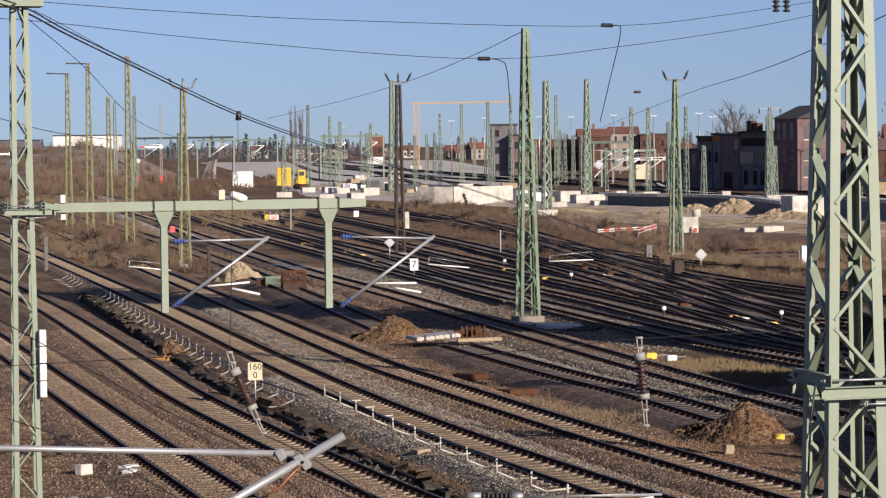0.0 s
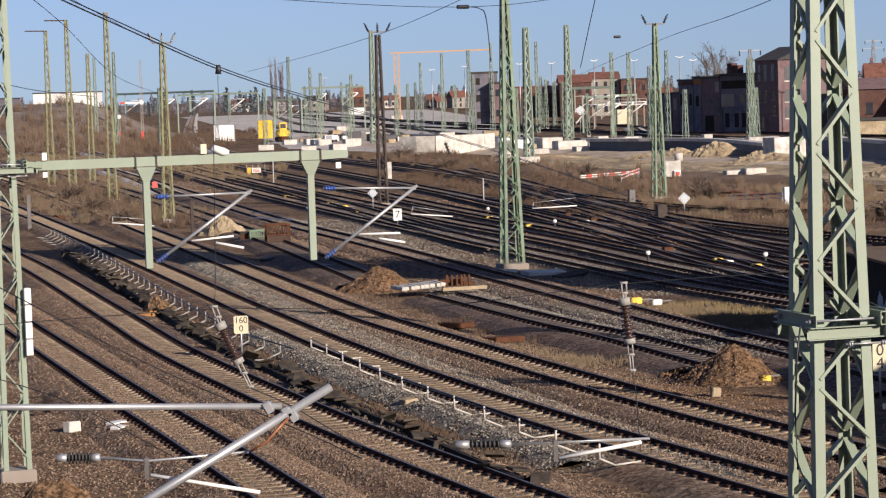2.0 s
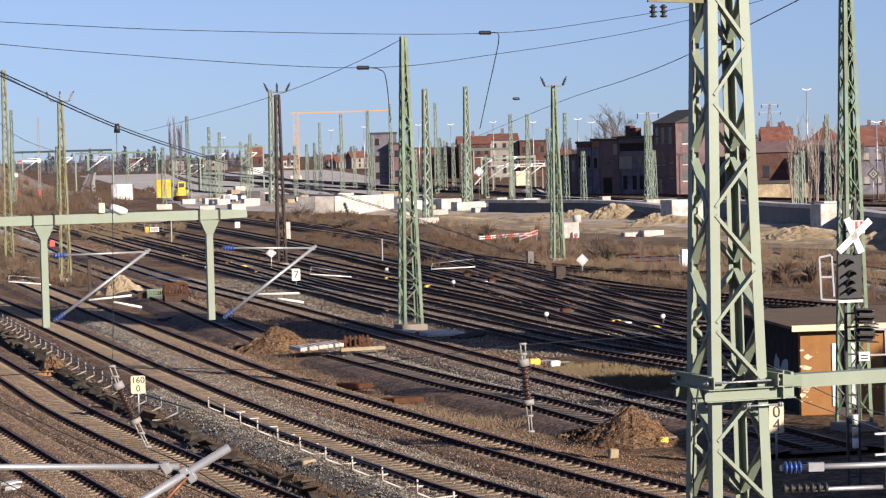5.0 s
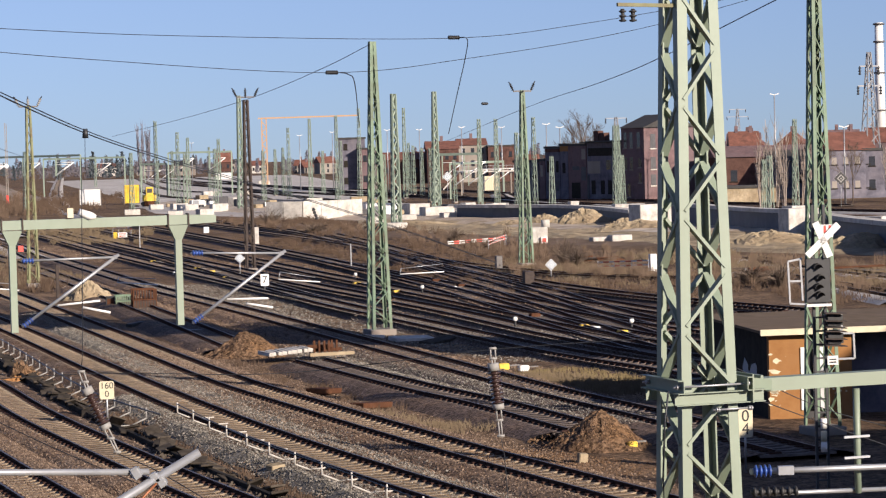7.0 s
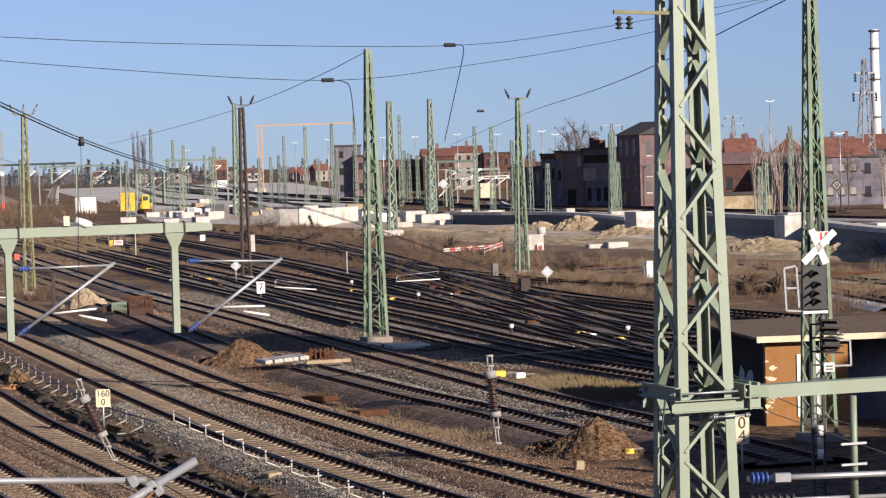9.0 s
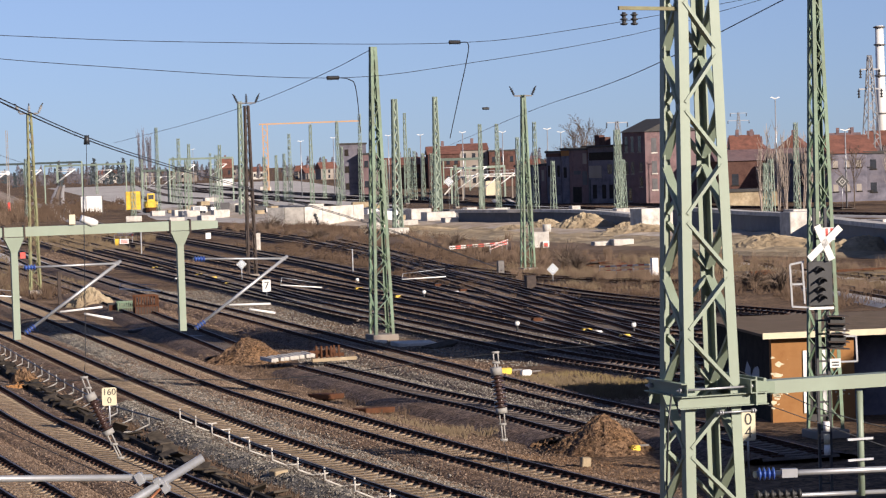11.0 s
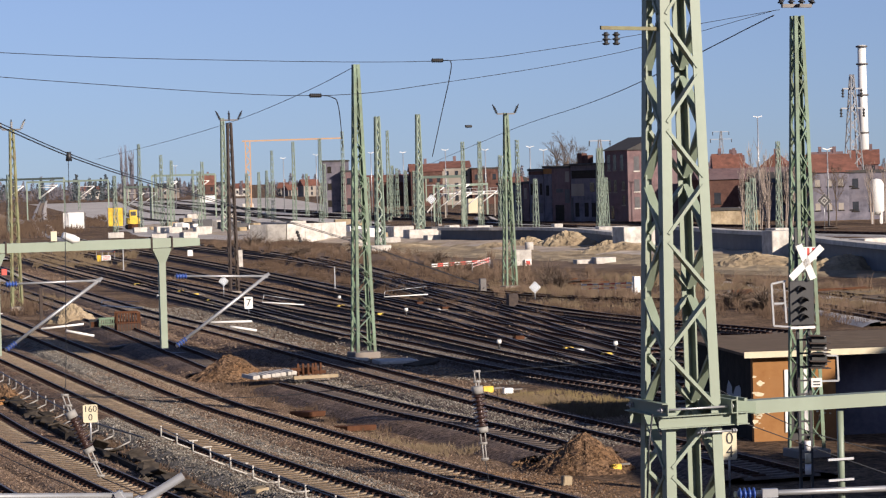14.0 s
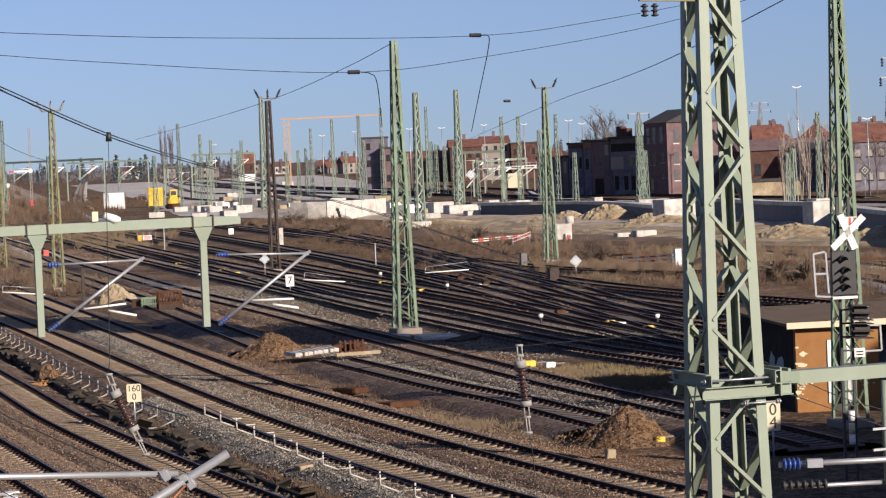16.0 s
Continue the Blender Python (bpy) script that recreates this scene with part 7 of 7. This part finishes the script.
building(99.27, 436.27, 12, 12, 8.0, "dark_wall", "dark grey depot building", "flat", "roof", rows=2, cols=4)
hx = Vector((130.02, 774.82, 0))
rnd = random.Random(31)
for i in range(17):
    building(hx.x + 8.6 * i, hx.y + rnd.uniform(-30, 30), rnd.uniform(8, 12), 11, rnd.uniform(7.8, 10.0), ("brick", "dark_wall", "red_brick", "plaster", "brick")[i % 5], "terraced town house with a red tiled roof", "gable", ("red_roof", "brick", "red_roof")[i % 3], rows=4, cols=3, pitch=rnd.uniform(3.6, 5.4), chimneys=2, rz=rnd.choice((-14, -6, 4, 70)), name="town_house", win_w=0.9, win_h=1.4)
hx = Vector((-39.13, 1238.05, 0))
rnd = random.Random(21)
for i in range(42):
    w = rnd.uniform(5.5, 10)
    # pale wall mix imitates the haze over the distant houses
    building(hx.x + 40 + 7.6 * i + rnd.uniform(-3, 3), hx.y + rnd.uniform(-60, 300), w, 10, rnd.uniform(3.0, 5.6), rnd.choice(("brick", "plaster", "concrete", "red_brick", "plaster", "orange_wall")), "distant house behind the yard", rnd.choice(("gable", "gable", "flat")), rnd.choice(("red_roof", "red_roof", "roof", "brick")), rows=2, cols=3, pitch=rnd.uniform(2.5, 4.0), name="house", chimneys=1, rz=rnd.uniform(-20, 20))
building(-33.0, 1150.0, 6.6, 8, 7.6, "red_brick", "red brick house with a steep red tiled roof", "gable", "red_roof", rows=2, cols=2, pitch=4.4, name="house", chimneys=1)
building(-33.4, 1146.0, 7.4, 3.5, 3.0, "white", "low white annex of the red house", "flat", "roof", name="house")
hx = Vector((-168, 1100, 0))
building(hx.x, hx.y, 26, 30, 13.6, "white", "long white warehouse on the skyline", "flat", "roof")
building(hx.x - 110, hx.y + 60, 90, 30, 12, "dark_wall", "long low hall on the skyline", "flat", "roof")
for i in range(9):
    # walls kept pale here too, as painted haze
    building(hx.x + 45 + 26 * i + rnd.uniform(-6, 6), hx.y + rnd.uniform(350, 600), rnd.uniform(8, 14), 12, rnd.uniform(3.5, 6), rnd.choice(("plaster", "concrete", "plaster", "grey_panel")), "distant house on the skyline", "gable", rnd.choice(("red_roof", "roof", "brick")), rows=1, cols=4, pitch=3.0, name="house", chimneys=1)

# white chimney, pylons, tank
b = bmesh.new()
cx, cy, ch = 336.78, 1434.66, 76.70
tube(b, [(0, 0, 0), (0, 0, ch * 0.5), (0, 0, ch)], [3.2, 2.7, 2.3], 20)
chim = thing("chimney_stack", cx, cy, 0, "tall white chimney stack with dark bands", "chimney")
part("shaft", b, "white", chim)
for f_ in (0.99, 0.86, 0.63, 0.35):
    b = bmesh.new()
    tube(b, [(0, 0, ch * f_ - 0.5), (0, 0, ch * f_ + 0.4)], 3.3, 20)
    part("band", b, "old_steel", chim)


def pylon(x, y, h, w0, arms, label):
    root = thing("power_pylon", x, y, 0, label, "pylon", "pylons", rz=12)
    w = lambda z: w0 * (1 - 0.86 * z / h)
    for sx in (-1, 1):
        for sy in (-1, 1):
            b = bmesh.new()
            beam(b, (sx * w(0) / 2, sy * w(0) / 2, -0.3), (sx * w(h) / 2, sy * w(h) / 2, h), 0.2)
            part("leg", b, "pylon", root)
    for face in range(4):
        rot = Matrix.Rotation(face * math.pi / 2, 3, "Z")
        b = bmesh.new()
        z, i = 0.0, 0
        while z < h - 1:
            z1 = z + max(1.5, w(z) * 0.9)
            s = 1 if i % 2 else -1
            beam(b, rot @ Vector((-s * w(z) / 2, -w(z) / 2, z)), rot @ Vector((s * w(min(z1, h)) / 2, -w(min(z1, h)) / 2, min(z1, h))), 0.11)
            z, i = z1, i + 1
        tagged(part("lacing", b, "pylon", root), kind="stuff")
    for z, l in arms:
        b = bmesh.new()
        beam(b, (-l, 0, z), (l, 0, z), 0.2, 0.25)
        part("crossarm", b, "pylon", root)
        for s in (-1, 1):
            b = bmesh.new()
            insulator(b, (s * l, 0, z), (s * l, 0, z - 1.6), 0.28, 3)
            part("insulator", b, "black", root)


px_, py_, ph_ = 103.30, 448.12, 25.48
pylon(px_, py_, ph_, 3.6, ((ph_ - 2.5, 1.8), (ph_ - 6.0, 2.2)), "grey steel lattice power pylon")
px_, py_, ph_ = 218.46, 1231.26, 27.03
pylon(px_, py_, ph_, 4.0, ((ph_ - 0.4, 4.2), (ph_ - 4.0, 5.5)), "distant grey power pylon")
px_, py_, ph_ = 101.07, 783.70, 19.12
pylon(px_, py_, ph_, 4.0, ((ph_ - 0.4, 3.4),), "distant grey power pylon")
b = bmesh.new()
tx, ty, th = 97.10, 405.64, 7.12
tube(b, [(0, 0, 1.2), (0, 0, 1.9), (0, 0, th - 0.9), (0, 0, th - 0.2), (0, 0, th)], [0.5, 1.25, 1.25, 0.8, 0.1], 20)
tank = thing("storage_tank", tx, ty, 0, "upright white storage tank on legs with dark streaks", "tank")
part("vessel", b, "white", tank)
for a in range(4):
    b = bmesh.new()
    beam(b, (math.cos(a * 1.57 + 0.7), math.sin(a * 1.57 + 0.7), -0.2), (math.cos(a * 1.57 + 0.7), math.sin(a * 1.57 + 0.7), 1.7), 0.25)
    part("leg", b, "white", tank)


def lamp_post(x, y, h):
    root = thing("street_lamp", x, y, 0, "tall grey floodlight mast", "street lamp", "yard lamps")
    b = bmesh.new()
    tube(b, [(0, 0, -0.2), (0, 0, h)], [0.16, 0.09], 8)
    part("pole", b, "galv", root)
    for s in (-0.8, 0.8):
        b = bmesh.new()
        beam(b, (0, 0, h), (s, 0, h + 0.25), 0.14)
        part("lamp_head", b, "white", root)


for q in ((52.44, 518.30, 14.72), (55.04, 516.76, 13.99), (49.57, 594.34, 15.03), (40.61, 600.38, 15.32), (31.82, 624.15, 15.23), (2.75, 706.72, 15.21), (11.74, 699.88, 15.84), (25.20, 657.78, 15.62), (87.96, 399.86, 11.95), (84.27, 438.28, 18.09), (-17.99, 896.04, 14.91), (-34.92, 912.02, 15.18), (47.74, 521.07, 12.72)):
    lamp_post(*q)

# trees
def stem_tree(x, y, h, seed, stems=4, mat="birch", upright=0.35, label="cluster of thin pale bare saplings"):
    """Several thin upright stems with short rising twigs."""
    rnd = random.Random(seed)
    root = thing("tree", x, y, 0, label, "tree", "bare trees")
    for i in range(stems):
        b = bmesh.new()
        a, hh = rnd.uniform(0, 6.283), h * rnd.uniform(0.65, 1.0)
        foot = Vector((math.cos(a), math.sin(a), 0)) * rnd.uniform(0.1, 0.03 * h)
        top = foot * rnd.uniform(2, 5) + Vector((rnd.uniform(-0.04, 0.04) * h, 0, hh))
        foot.z = -0.2
        mid = foot.lerp(top, 0.5) + Vector((rnd.uniform(-0.02, 0.02) * h, 0, 0))
        tube(b, [foot, mid, top], [0.0085 * h, 0.006 * h, 0.002 * h], 5)
        part("trunk", b, mat, root)
        b = bmesh.new()
        for j in range(26):
            p = foot.lerp(top, rnd.uniform(0.25, 0.97))
            c, l_ = rnd.uniform(0, 6.283), rnd.uniform(0.06, 0.17) * h
            d = Vector((math.cos(c) * upright, math.sin(c) * upright, 1)).normalized()
            tube(b, [p, p + d * l_ * 0.5 + Vector((math.cos(c), 0, 0)) * 0.04 * l_, p + d * l_], [0.0028 * h, 0.002 * h, 0.0008 * h], 3, cap=False)
        part("crown", b, mat, root)
    return root


for i, (x, y, h) in enumerate(((69.47, 373.41, 12.4), (73.53, 375.94, 12.9), (78.20, 382.03, 12.3), (74.47, 387.46, 11.7), (95.73, 402.64, 12.0), (71.71, 378.51, 12.4), (76.71, 379.85, 12.6), (99.0, 408.0, 10.0))):
    stem_tree(x, y, h, i + 3, 4 if i < 7 else 5)
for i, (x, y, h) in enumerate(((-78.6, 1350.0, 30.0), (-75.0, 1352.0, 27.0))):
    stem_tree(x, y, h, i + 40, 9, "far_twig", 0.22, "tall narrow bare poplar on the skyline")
for i, (x, y, h) in enumerate(((84.36, 726.74, 18.54), (84.21, 754.32, 17.24), (89.51, 749.60, 16.30), (88.83, 398.48, 8.78), (82.02, 389.85, 8.5))):
    bare_tree(x, y, h, i + 3, 0.36)


def wood(x0, x1, y, n, h, label, seed, mat="hazed_conifer"):
    """Far belt of dark evergreen crowns: many small clumps on each tree."""
    rng = np.random.default_rng(seed)
    verts, faces = [], []
    for i in range(n):
        x, yy, hh = rng.uniform(x0, x1), y + rng.uniform(-60, 60), h * rng.uniform(0.45, 1.15)
        r0 = hh * rng.uniform(0.14, 0.32)
        for j in range(150):
            q = rng.random()
            a = rng.uniform(0, 6.283)
            rr = r0 * (1 - q) ** 0.7 * rng.uniform(0.3, 1.0)
            c = np.array([x + math.cos(a) * rr, yy + math.sin(a) * rr, hh * (0.12 + 0.88 * q)])
            s = hh * 0.034
            k = len(verts)
            for v in rng.normal(0, 1, (4, 3)):
                verts.append(tuple(c + v * s))
            faces += [(k, k + 1, k + 2), (k, k + 2, k + 3), (k, k + 1, k + 3), (k + 1, k + 2, k + 3)]
    me = bpy.data.meshes.new("far_wood")
    me.from_pydata(verts, [], faces)
    me.materials.append(M[mat])
    return tagged(new("far_wood", me), label, "wood", kind="stuff")


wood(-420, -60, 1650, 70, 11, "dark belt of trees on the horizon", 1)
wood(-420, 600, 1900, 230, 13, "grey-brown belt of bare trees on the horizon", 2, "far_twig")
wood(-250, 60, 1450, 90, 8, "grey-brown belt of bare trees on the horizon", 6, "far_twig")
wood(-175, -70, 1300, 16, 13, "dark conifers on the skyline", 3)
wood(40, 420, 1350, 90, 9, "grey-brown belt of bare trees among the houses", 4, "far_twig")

# raised bank with a line on it, far left
def bank_z(x, y):
    """Height of the bank over the yard."""
    e = min(1, max(0, (x + 91) / 28))
    top = 9.5 * (1 - e * e * (3 - 2 * e))
    d = y - (640 + 0.25 * (x + 150))
    prof = np.interp(d, (-130, -70, -25, 0, 10, 60), (-0.05, 0.3, 0.72, 0.98, 1.0, 0.0))
    return float(top * prof) + (0.5 * noise.noise((x / 11, y / 17, 1)) + 0.25 * noise.noise((x / 4, y / 6, 5)) if top > 0.3 else -0.3)


b = bmesh.new()
rows = []
for i in range(100):
    x = -330 + 3.2 * i
    y0 = 640 + 0.25 * (x + 150)
    rows.append([b.verts.new((x, y0 + dy, bank_z(x, y0 + dy))) for dy in (-130, -115, -100, -85, -70, -58, -47, -36, -25, -16, -8, 0, 5, 10, 35, 60)])
for a, c in zip(rows, rows[1:]):
    for j in range(15):
        b.faces.new((a[j], c[j], c[j + 1], a[j + 1]))
bmesh.ops.recalc_face_normals(b, faces=b.faces[:])
tagged(finish("embankment", b, "bank", smooth=True), "brown grassy embankment rising at the yard's edge", "embankment", kind="structure")
rng = np.random.default_rng(77)
verts, faces = [], []
for i in range(420):
    x, y = rng.uniform(-150, -40), rng.uniform(470, 640)
    z = max(0.0, bank_z(x, y)) if y > 520 else 0.0
    for j in range(26):
        w = rng.uniform(0.05, 0.14)
        px_, py_ = x + rng.normal(0, 1.1), y + rng.normal(0, 1.6)
        k = len(verts)
        hh = rng.uniform(0.4, 1.7)
        verts += [(px_ - w, py_, z - 0.5), (px_ + w, py_, z - 0.5), (px_ + rng.normal(0, 0.4), py_, z + hh)]
        faces.append((k, k + 1, k + 2))
me = bpy.data.meshes.new("bank_scrub")
me.from_pydata(verts, [], faces)
me.materials.append(M["scrub"])
tagged(new("bank_scrub", me), "brown scrub growing on the embankment", "scrub", kind="stuff")


def thicket(spots, mat, label, seed):
    """Bare shrubs: fans of thin rising twigs at (x, y, z, height)."""
    rng = np.random.default_rng(seed)
    verts, faces = [], []
    for x, y, z, h in spots:
        for j in range(46):
            a, hh = rng.uniform(0, 6.283), h * rng.uniform(0.45, 1.1)
            lean, w = rng.uniform(0.05, 0.55) * hh, 0.016 * h + 0.012
            bx, by = x + rng.normal(0, 0.16 * h), y + rng.normal(0, 0.16 * h)
            k = len(verts)
            verts += [(bx - w, by, z - 0.4), (bx + w, by, z - 0.4), (bx + math.cos(a) * lean, by + math.sin(a) * lean, z + hh)]
            faces.append((k, k + 1, k + 2))
    me = bpy.data.meshes.new("thicket")
    me.from_pydata(verts, [], faces)
    me.materials.append(M[mat])
    return tagged(new("thicket", me), label, "shrubs", kind="stuff")


spots = []
for i in range(330):
    x, y = rng.uniform(-165, -62), rng.uniform(500, 660)
    spots.append((x, y, max(0.0, bank_z(x, y)) if y > 525 else 0.0, rng.uniform(1.2, 3.6)))
thicket(spots, "shrub", "grey-brown bare shrubs on the embankment", 5)
spots = []
for ctrl_, n_, wd_, hmax in (
    ([(-60, 430), (-44, 325), (-32, 240), (-22, 200)], 150, 4.5, 1.5),
    ([(-9, 395), (-2, 350), (6, 330), (16, 290), (22, 240), (26, 215)], 190, 5.5, 1.3),
    ([(20, 205), (27, 190), (33, 178), (38, 160)], 150, 3.5, 1.2),
    ([(33, 212), (37, 205), (42, 190)], 60, 3.0, 1.5),
    ([(-66, 560), (-58, 500), (-52, 450)], 60, 6.0, 2.0),
):
    line_ = sides(spline(ctrl_, 1.0))
    for i in range(n_):
        p, k, s_ = line_[int(rng.integers(0, len(line_)))]
        q = p + s_ * float(rng.normal(0, 0.6) * wd_)
        spots.append((q.x, q.y, -0.1, float(rng.uniform(0.35, 1.0)) * hmax))
thicket(spots, "shrub", "low bare brown shrubs beside the yard", 6)
# relay box below the bank
concrete_block(-89.80, 708.52, 1.2, 0.85, 2.2, "weathered relay cabinet beside the far tracks", 10, "old_steel")

# unseen tower and depot blocks beside the bridge, added to shade the tracks
building(46.2, 78, 5.5, 4, 42, "brick", "unseen tall brick block added to cast a shadow band", rows=6, cols=2, rz=0, name="shade_tower")
building(27.0, 40, 29, 27, 8.2, "brick", "unseen brick block added to shade the side tracks", rows=2, cols=6, name="depot")
building(29.25, 55.7, 2.9, 3.8, 7.6, "brick", "unseen low brick step of the shade blocks", rows=2, cols=2, name="depot")
building(32.20, 55.7, 2.8, 3.8, 9.7, "brick", "unseen narrow brick step of the shade blocks", rows=2, cols=1, name="depot")
building(36.75, 55.7, 6.2, 3.8, 11.7, "brick", "unseen taller brick step of the shade blocks", rows=3, cols=2, name="depot")
building(43.80, 55.7, 2.9, 3.8, 12.5, "brick", "unseen taller brick step of the shade blocks", rows=4, cols=3, name="depot")
building(47.80, 55.7, 14, 3.8, 17.4, "brick", "unseen high brick step of the shade blocks", rows=5, cols=5, name="depot")
# bridge deck under the camera
b = bmesh.new()
box(b, -60, 60, -9, -0.6, 6.9, 8.1)
box(b, -60, 60, -0.85, -0.6, 8.1, 9.2)
tagged(finish("bridge", b, "concrete"), "concrete road bridge with a solid parapet", "bridge", kind="structure")
